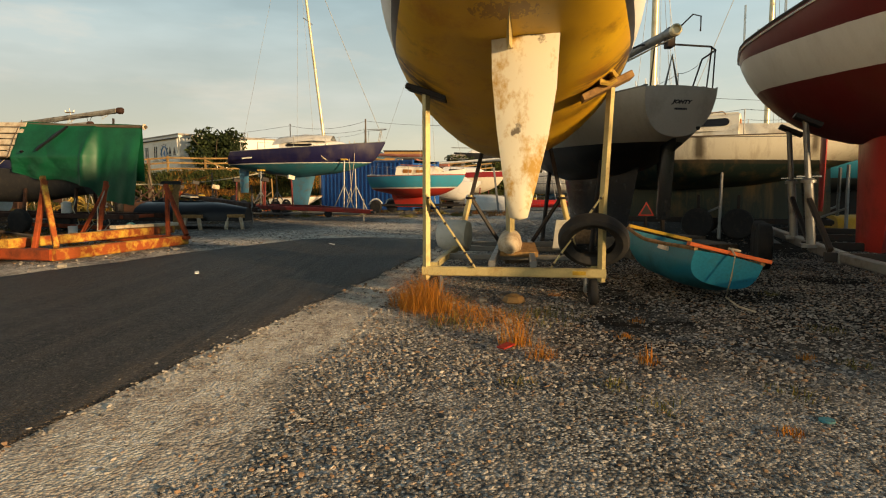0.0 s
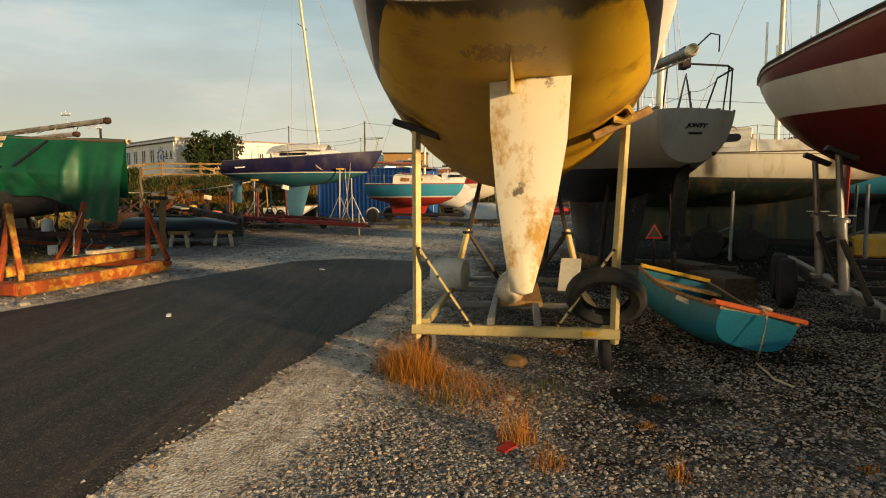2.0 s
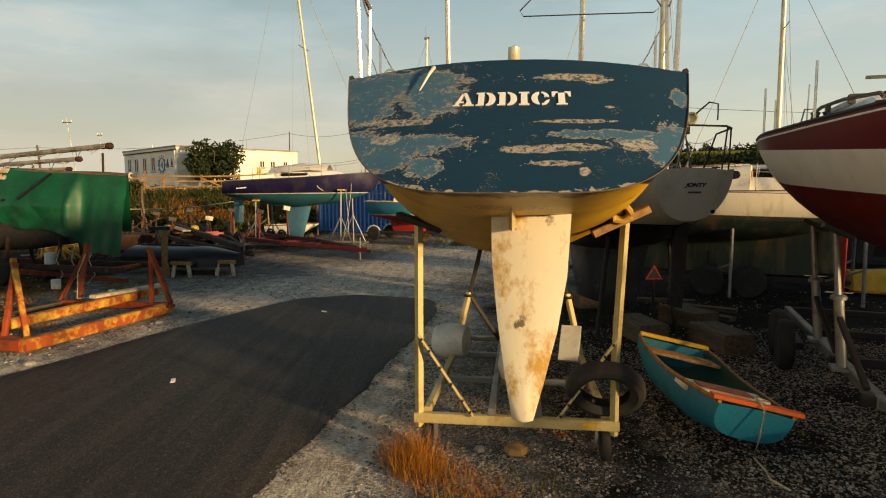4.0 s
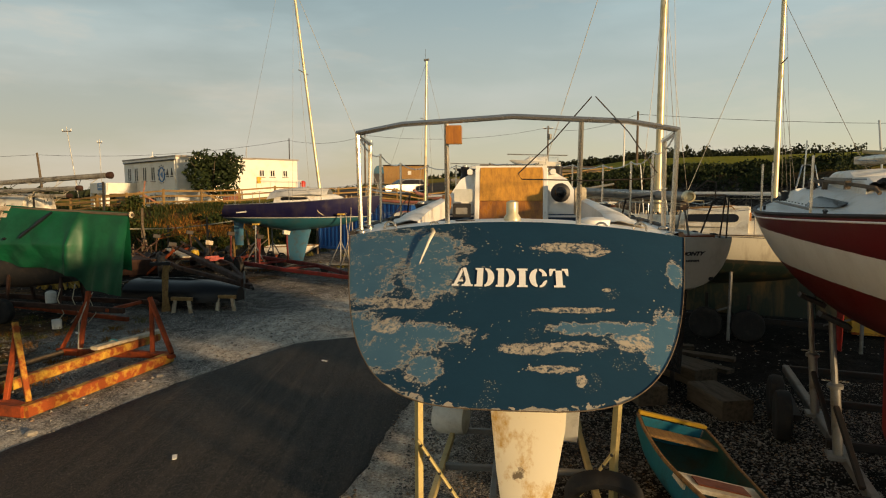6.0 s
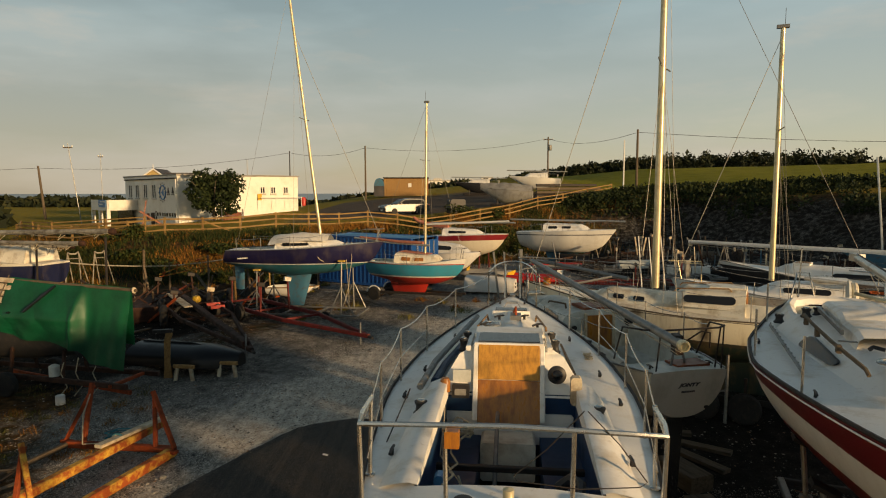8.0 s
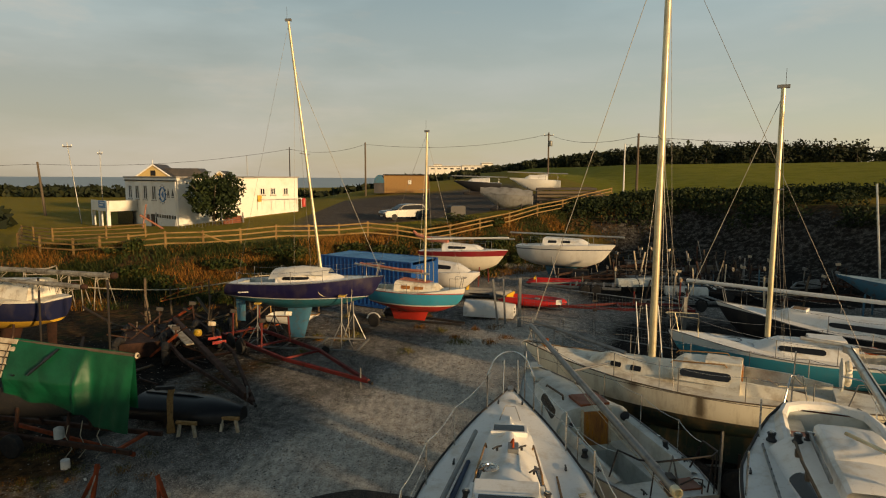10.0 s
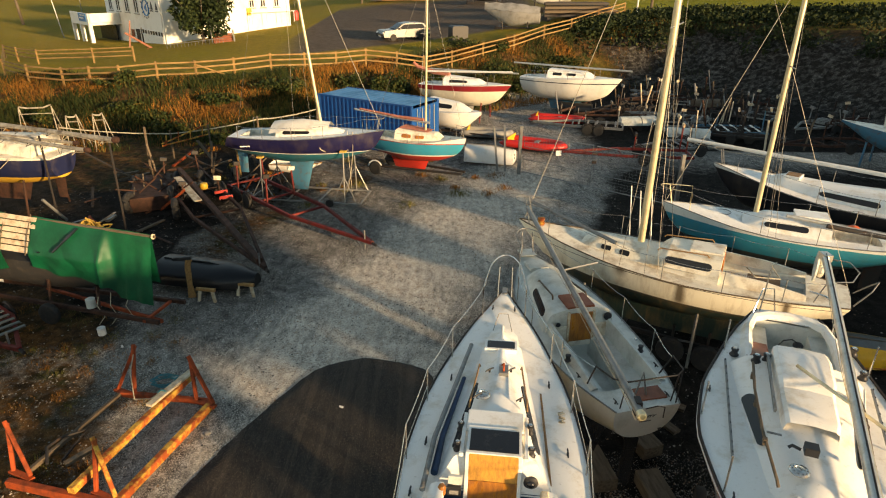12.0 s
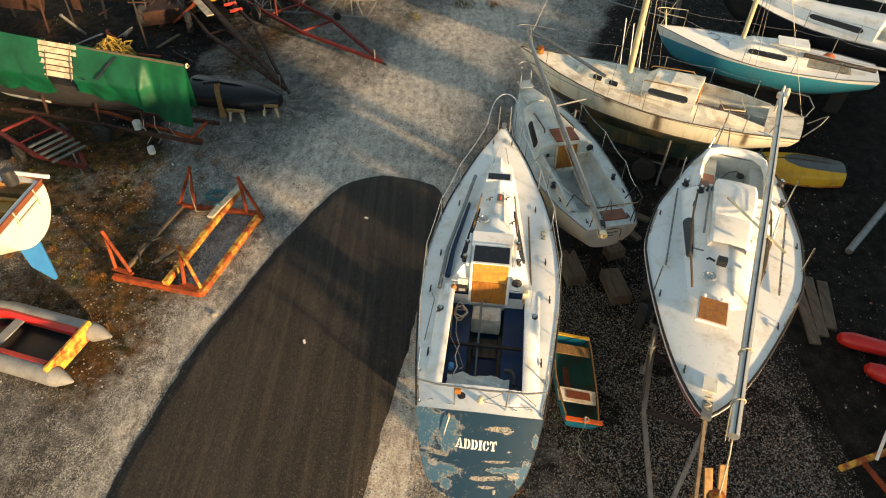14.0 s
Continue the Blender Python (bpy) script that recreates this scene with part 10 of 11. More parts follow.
# ---- car park: car, shed, stored boats, bins ----
def car(x, y, rz):
    z = ground_z(x, y)
    c = thing("car", "silver estate car parked on the gravel car park", "car", x, y, z, rz)
    def shell(pts, w0, w1, m, name_, label=""):
        bm = bmesh.new()
        skin(bm, [[(sx * (w0 if zz < 0.95 else w1), yy, zz) for yy, zz in pts] for sx in (-1, 1)])
        return part(name_, bm, M[m], c, label, sharp=30)
    body = [(-2.2, 0.32), (-2.25, 0.62), (-2.1, 0.86), (-1.0, 0.94), (1.9, 0.96), (2.18, 0.85), (2.24, 0.5), (2.2, 0.30)]
    shell(body, 0.88, 0.84, "car_silver", "body")
    cabin = [(-1.05, 0.93), (-0.3, 1.40), (0.4, 1.48), (1.6, 1.44), (2.12, 0.94)]
    shell([(a_, b_) for a_, b_ in cabin], 0.80, 0.68, "car_silver", "cabin")
    for sx in (-1, 1):
        bm = bmesh.new()
        skin(bm, [[(sx * (0.81 if zz < 1.1 else 0.70) + o, yy, zz) for yy, zz in ((-0.85, 0.98), (-0.25, 1.34), (1.5, 1.37), (1.85, 0.99))] for o in (0, sx * 0.012)])
        part("side_glass", bm, M["glass"], c)
        for yy in (-1.35, 1.35):
            wheel(c, sx * 0.80, yy, 0.31, 0.31, 0.2, rim="car_silver")
        part("headlight", box(sx * 0.66, -2.2, 0.62, 0.3, 0.12, 0.16, c=0.3), M["white"], c)
        part("tail_light", box(sx * 0.72, 2.2, 0.65, 0.16, 0.08, 0.3, c=0.2), M["red_paint"], c)
        part("mirror", box(sx * 0.95, -0.7, 0.98, 0.16, 0.12, 0.12, c=0.3), M["car_silver"], c)
    bm = bmesh.new()
    skin(bm, [[(-0.66, -1.0, 0.98), (0.66, -1.0, 0.98), (0.58, -0.36, 1.37), (-0.58, -0.36, 1.37)], [(-0.66, -1.02, 1.0), (0.66, -1.02, 1.0), (0.58, -0.38, 1.39), (-0.58, -0.38, 1.39)]])
    part("windscreen", bm, M["glass"], c)
    part("grille", box(0, -2.24, 0.45, 0.9, 0.05, 0.14), M["plastic"], c)
    part("number_plate_blank", box(0, -2.27, 0.36, 0.5, 0.03, 0.1), M["white"], c)
    return c


car(-3.6, 59.0, -62)
sz = ground_z(-6.5, 97)
sd = thing("shed", "brown corrugated shed with a curved green roof end", "shed", -6.2, 97.0, sz, 0)
for i in range(17):
    part("board", box(-2.7 + 0.40 * i, 0, 0, 0.38, 0.06, 2.7), M["plank"], sd)
part("back_box", box(0.5, 2.0, 0, 6.7, 3.8, 2.75, c=0.01), M["rust"], sd)
part("roof", box(0.5, 1.9, 2.76, 7.0, 4.4, 0.15), M["dark_steel"], sd)
bm = bmesh.new()
skin(bm, [[(-3.6 + 0.8 * math.cos(math.pi * k / 10), y, 1.6 + 1.2 * math.sin(math.pi * k / 10)) for k in range(11)] for y in (-0.2, 4)])
part("hut_roof", bm, M["blue_steel"], sd, "curved dark green hut roof")
part("hut_body", box(-3.6, 1.9, 0, 1.6, 4.1, 1.7, c=0.02), M["slate"], sd)
part("notice", box(1.1, -0.06, 1.4, 0.5, 0.04, 0.6), M["white"], sd)
lone("waste_bin", box(0, 0, 0, 1.4, 1.1, 1.3, c=0.08), M["plastic"], "black wheeled waste container by the fence", "bin", 1.2, 56.5, ground_z(1.2, 56.5), 20)
n_pk = banded("hull_stored", [(0, (0.62, 0.61, 0.57)), (1.5, (0.64, 0.63, 0.58))], 0.0, dirty=0.2)
for nm_, lab, x, y, rz, L_, z0, m_, cov in (("sailing_yacht", "white sailing yacht stored on a cradle in the car park", 13.5, 72.7, 84, 5.8, 0.85, n_pk, False),
                                     ("motor_boat", "black and white inflatable patrol boat on a trailer", 8.0, 86.6, 80, 6.6, 0.3, M["plastic"], False),
                                     ("covered_boat", "boat under a taut grey cover by the fence", 8.8, 61.8, 76, 5.2, 0.25, M["grey_tube"], True)):
    gz = ground_z(x - 3 * math.sin(radians(rz)), y)
    o = thing(nm_, lab, "boat", x, y, gz, rz)
    hh = Hull(L_, [(0, L_ * 0.10), (L_ * 0.4, L_ * 0.15), (L_ * 0.8, L_ * 0.07), (L_, 0.03)], [(0, z0 + 1.2), (L_, z0 + 1.55)], [(0, z0 + 0.3), (L_ * 0.5, z0), (L_, z0 + 1.4)], [(0, 2.3), (L_, 1.9)])
    hull_shell(hh, o, m_)
    if cov:
        bm = bmesh.new()
        skin(bm, [[(hh.b(s) * 1.05 * q, s, hh.zd(s) + (0.7 - 0.35 * abs(s / L_ - 0.45)) * (1 - abs(q) ** 1.5) + 0.04 * math.sin(s * 5)) for q in (-1, -0.7, -0.35, 0, 0.35, 0.7, 1)] for s in hh.stations(14)], closed=False, cap=False)
        part("cover", bm, M["grey_tube"], o)
    else:
        deck_shell(hh, o, M["white"], None)
        cb = coachroof(hh, o, M["white"], L_ * 0.25, L_ * 0.7, L_ * 0.09, L_ * 0.05, 0.6, 0.3, 0.12, 0.8)
        part("laid_spar", tube([(0.1, -0.8, z0 + 2.0), (0.1, L_ * 1.05, z0 + 2.2)], 0.07, 6), M["alloy"], o)
        stanchions(hh, o, (L_ * 0.05, L_ * 0.3, L_ * 0.6), 0.55, 0.05, 0.02, True, "galv", None, 0.01)
    for sx in (-1, 1):
        for f in (0.2, 0.65):
            part("cradle_leg", tube([(sx * L_ * 0.12, L_ * f, -0.2), (sx * L_ * 0.09, L_ * f, z0 + 0.5)], 0.06, 6), M["dark_steel"], o)
    part("cradle_beam", beam((0, L_ * 0.1, 0.1), (0, L_ * 0.8, 0.1), 0.3, max(0.2, z0)), M["dark_steel"], o)

ts = thing("pontoon_stack", "stack of dark tarred pontoon timbers behind the fence", "timber", 13.6, 67.0, ground_z(13.6, 67.0), 8)
for k in range(4):
    for q in range(3):
        part("timber", beam((-4.0 + 0.3 * q, -0.7 + 0.7 * q, 0.2 + 0.36 * k), (4.0 - 0.5 * k, -0.6 + 0.7 * q, 0.22 + 0.36 * k), 0.45, 0.26), M["plank_grey"] if (k + q) % 3 else M["dark_steel"], ts)
for x in (-3.6, -1.2, 1.2, 3.2):
    part("bearer", box(x, 0, -0.3, 0.25, 1.9, 0.4), M["dark_steel"], ts)

# ---- poles and wires ----
def pole(x, y, top, r=0.13, arm=0.0, label="tall weathered wooden utility pole", m_="plank_grey", lean=0.0, box_=False):
    z = ground_z(x, y)
    p = thing("utility_pole", label, "pole", x, y, 0, 0, "utility poles")
    part("shaft", tube([(0, 0, z - 0.5), (lean, 0, top)], r, 7, r * 0.7), M[m_], p)
    if arm:
        part("cross_arm", beam((lean - arm, 0, top - 0.5), (lean + arm, 0, top - 0.5), 0.12), M["plank_grey"], p)
        for o in (-arm, arm):
            part("insulator", lathe([(0.05, 0), (0.08, 0.1), (0.04, 0.22)], 8, at=(lean + o, 0, top - 0.44)), M["white"], p)
    if box_:
        part("transformer", lathe([(0.3, 0), (0.34, 0.1), (0.34, 0.9), (0.2, 1.0)], 10, at=(lean + 0.3, -0.2, top - 2.4)), M["galv"], p)
    return Vector((x + lean, y, top - 0.3))


pA = pole(-12.0, 97.8, 12.0, 0.16)
pB = pole(18.6, 112.0, 14.6, 0.17, 0.8, box_=True)
pC = pole(19.3, 67.6, 10.3, 0.09, m_="white", label="slim pale metal pole")
pD = pole(20.2, 66.0, 11.3, 0.15)
pE = pole(-57.6, 91.0, 8.7, 0.2, lean=-0.7)
pF = pole(-23.5, 97.0, 11.2, 0.10, m_="dark_steel")
pole(-31.0, 100.0, 10.0, 0.07, m_="galv", label="thin grey metal pole")
pole(-42.5, 74.0, 10.6, 0.06, 0.5, m_="galv", label="slim flagpole with a crossarm", lean=-1.2)
pole(-46.5, 86.0, 10.2, 0.05, 0.3, m_="galv", label="thin grey lamp pole")
wr_ = thing("overhead_wires", "thin dark overhead wires between utility poles", "wire", 0, 0, 0)
for a, b, sag in ((pA, pB, 1.2), (pB, pD, 1.0), (pD, Vector((90, 62, 11.5)), 1.4), (pF, pA, 0.8), (pE, Vector((-180, 110, 9.5)), 1.5), (pE, pF, 1.0)):
    part("wire", tube([a.lerp(b, f) - Vector((0, 0, 4 * sag * f * (1 - f))) for f in [q / 10 for q in range(11)]], 0.022, 4), M["dark_steel"], wr_)

# ---- far buildings on the skyline ----
far = thing("power_station", "long pale industrial buildings on the skyline", "building", 0, 900, 0, 0)
for i, (x, w, top) in enumerate(((2, 46, 22.5), (48, 44, 23.5), (62, 16, 27), (-8, 12, 25), (80, 26, 21.5))):
    part("block", box(x, 1.5 * i, 0, w, 30, top, c=0.01), M["render_white"], far)
    part("roof_edge", box(x, 1.5 * i - 15.2, top - 1.6, w, 0.3, 1.2), M["concrete"], far)
    for k in range(int(w // 9)):
        part("window_band", box(x - w / 2 + 6 + 9 * k, 1.5 * i - 15.2, top - 5.0, 5, 0.3, 1.8), M["slate"], far)
for x, y, w in ((95, 600, 9), (84, 620, 7), (110, 640, 8), (66, 560, 6)):
    hz = ground_z(x, y)
    o = thing("cottage", "small white cottage with dark roof far off", "house", x, y, hz, 10, "far cottages")
    part("wall", box(0, 0, -1, w, 6, 5), M["render_white"], o)
    bm = bmesh.new()
    skin(bm, [[(sx * w / 2, -3.2, 4.0), (sx * w / 2, 3.2, 4.0), (sx * w / 2, 0, 6.6)] for sx in (-1, 1)])
    part("roof", bm, M["slate"], o)


# ---- plants ----
def leaf_mat(name, c0, c1, c2):
    n = Nodes(name)
    r = n.rand(True)
    c = n.mix(n.ramp(r, 0.0, 0.6), c0, c1)
    c = n.mix(n.ramp(r, 0.7, 1.0), c, c2)
    c = n.mix(0.3, c, n.mix(n.noise(0.8, 3), (0, 0, 0), (1, 1, 1)), "OVERLAY")
    return n.done(c, 0.75, 0.0, 0.2)


M["leaf_dark"] = leaf_mat("leaf_dark", (0.009, 0.016, 0.006), (0.018, 0.030, 0.008), (0.038, 0.048, 0.012))
M["leaf_bank"] = leaf_mat("leaf_bank", (0.013, 0.024, 0.006), (0.030, 0.044, 0.009), (0.085, 0.062, 0.014))
M["leaf_wood"] = leaf_mat("leaf_wood", (0.010, 0.015, 0.008), (0.018, 0.025, 0.010), (0.033, 0.036, 0.014))
M["dry_grass"] = leaf_mat("dry_grass", (0.10, 0.046, 0.011), (0.30, 0.130, 0.022), (0.055, 0.052, 0.012))
M["gold_grass"] = leaf_mat("gold_grass", (0.30, 0.10, 0.012), (0.42, 0.17, 0.025), (0.16, 0.10, 0.02))
M["moss"] = leaf_mat("moss", (0.06, 0.07, 0.015), (0.12, 0.11, 0.025), (0.22, 0.15, 0.04))


def cloud_mesh(name, blobs, size, mat, seed):
    """Many small leaf clumps round the given (x, y, z, rx, ry, rz, count) crowns, denser at the skin."""
    r = np.random.RandomState(seed)
    vs = []
    for x, y, z, rx, ry, rz, k in blobs:
        d = r.normal(size=(k, 3))
        d /= np.linalg.norm(d, axis=1)[:, None]
        rad = r.uniform(0.55, 1.08, (k, 1)) ** 0.6
        lump = 1 + 0.22 * np.sin(d[:, :1] * 5 + x) * np.cos(d[:, 2:3] * 6 + y)
        c = d * rad * lump * np.array([[rx, ry, rz]]) + np.array([[x, y, z]])
        u = r.normal(size=(k, 3))
        u /= np.linalg.norm(u, axis=1)[:, None]
        w = np.cross(u, r.normal(size=(k, 3)))
        w /= np.linalg.norm(w, axis=1)[:, None]
        s = size * r.uniform(0.6, 1.4, (k, 1))
        vs.append(np.stack([c - u * s, c - w * s * 0.55, c + u * s, c + w * s * 0.55], axis=1).reshape(-1, 3))
    v = np.concatenate(vs)
    n = len(v) // 4
    me = bpy.data.meshes.new(name)
    me.from_pydata(v.tolist(), [], np.arange(n * 4).reshape(n, 4).tolist())
    me.materials.append(M[mat])
    return me


def blades_mesh(name, spots, mat, seed, lean=0.35, width=0.012):
    """Grass: a bent blade of two faces at each (x, y, z, height)."""
    r = np.random.RandomState(seed)
    v, f = [], []
    for x, y, z, h_ in spots:
        a = r.uniform(0, 6.283)
        l = lean * h_ * r.uniform(0.2, 1.3)
        b = r.uniform(0, 6.283)
        wx, wy = math.cos(b) * width * (0.6 + h_), math.sin(b) * width * (0.6 + h_)
        lx, ly = math.cos(a) * l, math.sin(a) * l
        i = len(v)
        v += [(x - wx, y - wy, z), (x + wx, y + wy, z), (x + lx * 0.35 + wx * 0.7, y + ly * 0.35 + wy * 0.7, z + h_ * 0.6), (x + lx * 0.35 - wx * 0.7, y + ly * 0.35 - wy * 0.7, z + h_ * 0.6), (x + lx, y + ly, z + h_)]
        f += [(i, i + 1, i + 2, i + 3), (i + 3, i + 2, i + 4)]
    me = bpy.data.meshes.new(name)
    me.from_pydata(v, [], f)
    me.materials.append(M[mat])
    return me


def shrub(name, label, x, y, rx, ry, h_, count, size, mat, seed, trunk=True, z=None, kind=""):
    z = ground_z(x, y) if z is None else z
    t = thing(name, label, "tree" if trunk else "bush", x, y, z, 0, kind=kind)
    r = random.Random(seed)
    if trunk:
        bm = tube([(0, 0, -0.3), (0.05, 0, h_ * 0.25), (0.0, 0.1, h_ * 0.5)], 0.16, 7, 0.08)
        for i in range(5):
            a_ = i * 1.3
            tube([(0, 0, h_ * 0.22), (rx * 0.4 * math.cos(a_), ry * 0.4 * math.sin(a_), h_ * 0.5), (rx * 0.7 * math.cos(a_), ry * 0.7 * math.sin(a_), h_ * 0.72)], 0.07, 5, 0.03, bm=bm)
        part("trunk", bm, M["plank_grey"], t)
    blobs = []
    for i in range(9):
        a_, q = r.uniform(0, 6.28), r.uniform(0.15, 0.62)
        blobs.append((rx * q * math.cos(a_), ry * q * math.sin(a_), h_ * r.uniform(0.32, 0.74), rx * r.uniform(0.35, 0.52), ry * r.uniform(0.35, 0.52), h_ * r.uniform(0.2, 0.28), count // 9))
    ob = new("crown", cloud_mesh("crown", blobs, size, mat, seed))
    ob.parent = t
    return t


shrub("tree", "dense dark evergreen tree against the clubhouse wall", -22.4, 61.6, 2.9, 2.9, 5.3, 5200, 0.17, "leaf_dark", 11)
shrub("bush", "rounded green bush on the bank", -3.6, 42.3, 1.6, 1.3, 2.1, 2400, 0.10, "leaf_bank", 12, False)
for i, (x, y, w, h_) in enumerate(((-8.6, 33.6, 1.0, 1.0), (-13.6, 38.2, 1.6, 0.9), (-10.2, 40.2, 1.6, 1.1), (-6.2, 42.2, 1.3, 1.2), (1.0, 46.2, 1.8, 1.3), (4.2, 48.8, 2.0, 1.5), (-18.6, 37.2, 1.5, 0.8), (-11.4, 32.6, 1.1, 0.8), (7.6, 51.0, 2.0, 1.4), (10.4, 53.4, 2.0, 1.3), (-15.4, 35.4, 1.2, 0.8), (2.8, 44.8, 1.4, 1.2))):
    shrub("bush", "low green bramble bush on the bank", x, y, w, w * 0.8, h_, 1000, 0.10, "leaf_bank", 20 + i, False)
rb_ = random.Random(77)
k_ = 0
while k_ < 14:
    x, y = rb_.uniform(-26, 9), rb_.uniform(33, 55)
    d = bank_distance(x, y)[0]
    if 0.3 < d < 5.5 and not (-7.5 < x < 0.5 and y < 37):
        k_ += 1
        w = rb_.uniform(0.7, 1.7)
        shrub("bush", "low dark bramble clump on the grassy bank", x, y, w, w * 0.8, rb_.uniform(0.5, 1.1), 700, 0.09, "leaf_bank", 500 + k_, False)
# hedge along the top of the cut
rh = random.Random(3)
blobs = []
for i in range(70):
    f = i / 69
    x = 11 + 27 * f + rh.uniform(-0.8, 0.8)
    y = 59.5 + 3.0 * math.sin(f * 3.1) - 14 * max(0, f - 0.55) + rh.uniform(-1, 1)
    h_ = rh.uniform(0.5, 0.9) * (0.6 + 0.6 * min(1, f * 3))
    blobs.append((x, y, ground_z(x, y) + h_ * 0.5, 1.5, 1.3, h_ * 0.8, 260))
for i in range(150):
    x, y = rh.uniform(12, 34), rh.uniform(44, 64)
    d = bank_distance(x, y)[0]
    w = bank_width(x)
    if w * 0.55 < d < w + 2.5:
        h_ = rh.uniform(0.4, 0.9)
        blobs.append((x, y, ground_z(x, y) + h_ * 0.3, 1.3, 1.2, h_, 200))
tagged(new("hedge", cloud_mesh("hedge", blobs, 0.14, "leaf_dark", 31)), "dark bramble hedge along the top of the cut bank", "hedge", kind="stuff")
# the wood on the hill, and lower trees trailing away from it
blobs = []
for i in range(620):
    f = rh.random()
    x = 34 + 162 * f
    y = 285 + rh.uniform(-12, 60) - 10 * f
    h_ = rh.uniform(8.5, 12.0) * min(1.0, 0.24 + f * 1.9) * (1 if f < 0.9 else max(0.35, 1 - (f - 0.9) * 5))
    z = ground_z(x, y)
    blobs.append((x, y, z + h_ * 0.55, 3.2, 3.0, h_ * 0.5, 85))
tagged(new("wood", cloud_mesh("wood", blobs, 0.75, "leaf_wood", 32)), "dark mixed wood on the hill beyond the field", "trees", kind="stuff")
trunks = bmesh.new()
for x, y, z, rx, ry, rz_, k in blobs[:150]:
    tube([(x, y, z - rz_ * 1.3), (x, y, z)], 0.25, 4, bm=trunks)
tagged(new("tree_trunks", finish(trunks, "tree_trunks", M["plank_grey"])), "bare trunks along the edge of the wood", "trees", kind="stuff")
blobs = []
for i in range(260):
    f = rh.random()
    x, y = -25 + 150 * f, 520 + rh.uniform(-20, 60)
    h_ = rh.uniform(8, 12) * (0.12 + 0.85 * f)
    blobs.append((x, y, ground_z(x, y) + h_ * 0.5, 5, 4, h_ * 0.6, 40))
for i in range(110):
    x, y = rh.uniform(-170, -58), 175 + rh.uniform(-8, 8)
    h_ = rh.uniform(1.2, 3.0)
    blobs.append((x, y, ground_z(x, y) + h_ * 0.4, 3.4, 2, h_ * 0.6, 60))
for i in range(60):
    x, y = rh.uniform(-60, 8), 170 + rh.uniform(-10, 12)
    blobs.append((x, y, ground_z(x, y) + 0.5, 2.5, 2, rh.uniform(0.5, 1.2), 40))
for i in range(50):
    x, y = rh.uniform(-62, -48), 66 + rh.uniform(-6, 6)
    blobs.append((x, y, ground_z(x, y) + 0.5, 1.6, 1.4, rh.uniform(0.6, 1.2), 60))
tagged(new("far_hedges", cloud_mesh("far_hedges", blobs, 1.0, "leaf_wood", 33)), "far hedges and scattered trees on the skyline", "trees", kind="stuff")
blobs = [(rh.uniform(-60, 200), 850 + rh.uniform(-15, 15), rh.uniform(2, 5), 10, 5, rh.uniform(3.5, 5.5), 60) for i in range(150)]
tagged(new("far_wood", cloud_mesh("far_wood", blobs, 2.6, "leaf_wood", 35)), "low dark wood before far buildings on the skyline", "trees", kind="stuff")
# rough grass on the bank and at its foot
spots, spots2 = [], []
rg = random.Random(8)
while len(spots) < 24000:
    x, y = rg.uniform(-34, 22), rg.uniform(29, 62)
    d = bank_distance(x, y)[0]
    w = bank_width(x)
    if d < -2.5 or d > w + 1.0:
        continue
    n_ = noise.noise((x * 0.45, y * 0.45, 11.0))
    if n_ < -0.15 and rg.random() < 0.8:
        continue
    if x > 11 and d < w * 0.7 and rg.random() < 0.93:
        continue
    if d < 0 and rg.random() < 0.6:
        continue
    h_ = rg.uniform(0.12, 0.45) * (1.0 + 0.8 * max(0, n_))
    (spots if noise.noise((x * 0.3, y * 0.3, 21.0)) + rg.uniform(-0.3, 0.3) > 0.12 else spots2).append((x, y, ground_z(x, y) - 0.02, h_))
tagged(new("bank_grass", blades_mesh("bank_grass", spots, "dry_grass", 41, 0.7, 0.016)), "dry orange grass on the bank", "grass", kind="stuff")
tagged(new("bank_weeds", blades_mesh("bank_weeds", spots2, "leaf_bank", 42, 0.7, 0.022)), "green weeds on the bank", "grass", kind="stuff")


# ---- near the viewer: loose stones, weeds and litter ----
def stones_mesh(name, spots, mat, seed):
    """Small angular stones: a skewed octahedron-like lump at each (x, y, z, size)."""
    r = np.random.RandomState(seed)
    k = len(spots)
    base = np.array([(1, 0, 0), (0.2, 1, 0.1), (-1, 0.1, 0), (-0.1, -1, 0), (0.5, 0.5, 0.62), (-0.5, 0.4, 0.68), (-0.3, -0.5, 0.60), (0.5, -0.45, 0.58)], float)
    fc = np.array([(0, 1, 4), (1, 5, 4), (1, 2, 5), (2, 6, 5), (2, 3, 6), (3, 7, 6), (3, 0, 7), (0, 4, 7), (4, 5, 6), (4, 6, 7)])
    sp = np.array(spots)
    j = base[None] + r.uniform(-0.28, 0.28, (k, 8, 3))
    j *= sp[:, 3][:, None, None] * np.stack([np.ones(k), r.uniform(0.6, 1.0, k), r.uniform(0.5, 1.0, k)], 1)[:, None]
    a = r.uniform(0, 6.283, k)
    c, s = np.cos(a)[:, None], np.sin(a)[:, None]
    v = np.stack([j[:, :, 0] * c - j[:, :, 1] * s, j[:, :, 0] * s + j[:, :, 1] * c, j[:, :, 2]], 2) + sp[:, None, :3]
    me = bpy.data.meshes.new(name)
    me.from_pydata(v.reshape(-1, 3).tolist(), [], (fc[None] + 8 * np.arange(k)[:, None, None]).reshape(-1, 3).tolist())
    me.materials.append(mat)
    return me


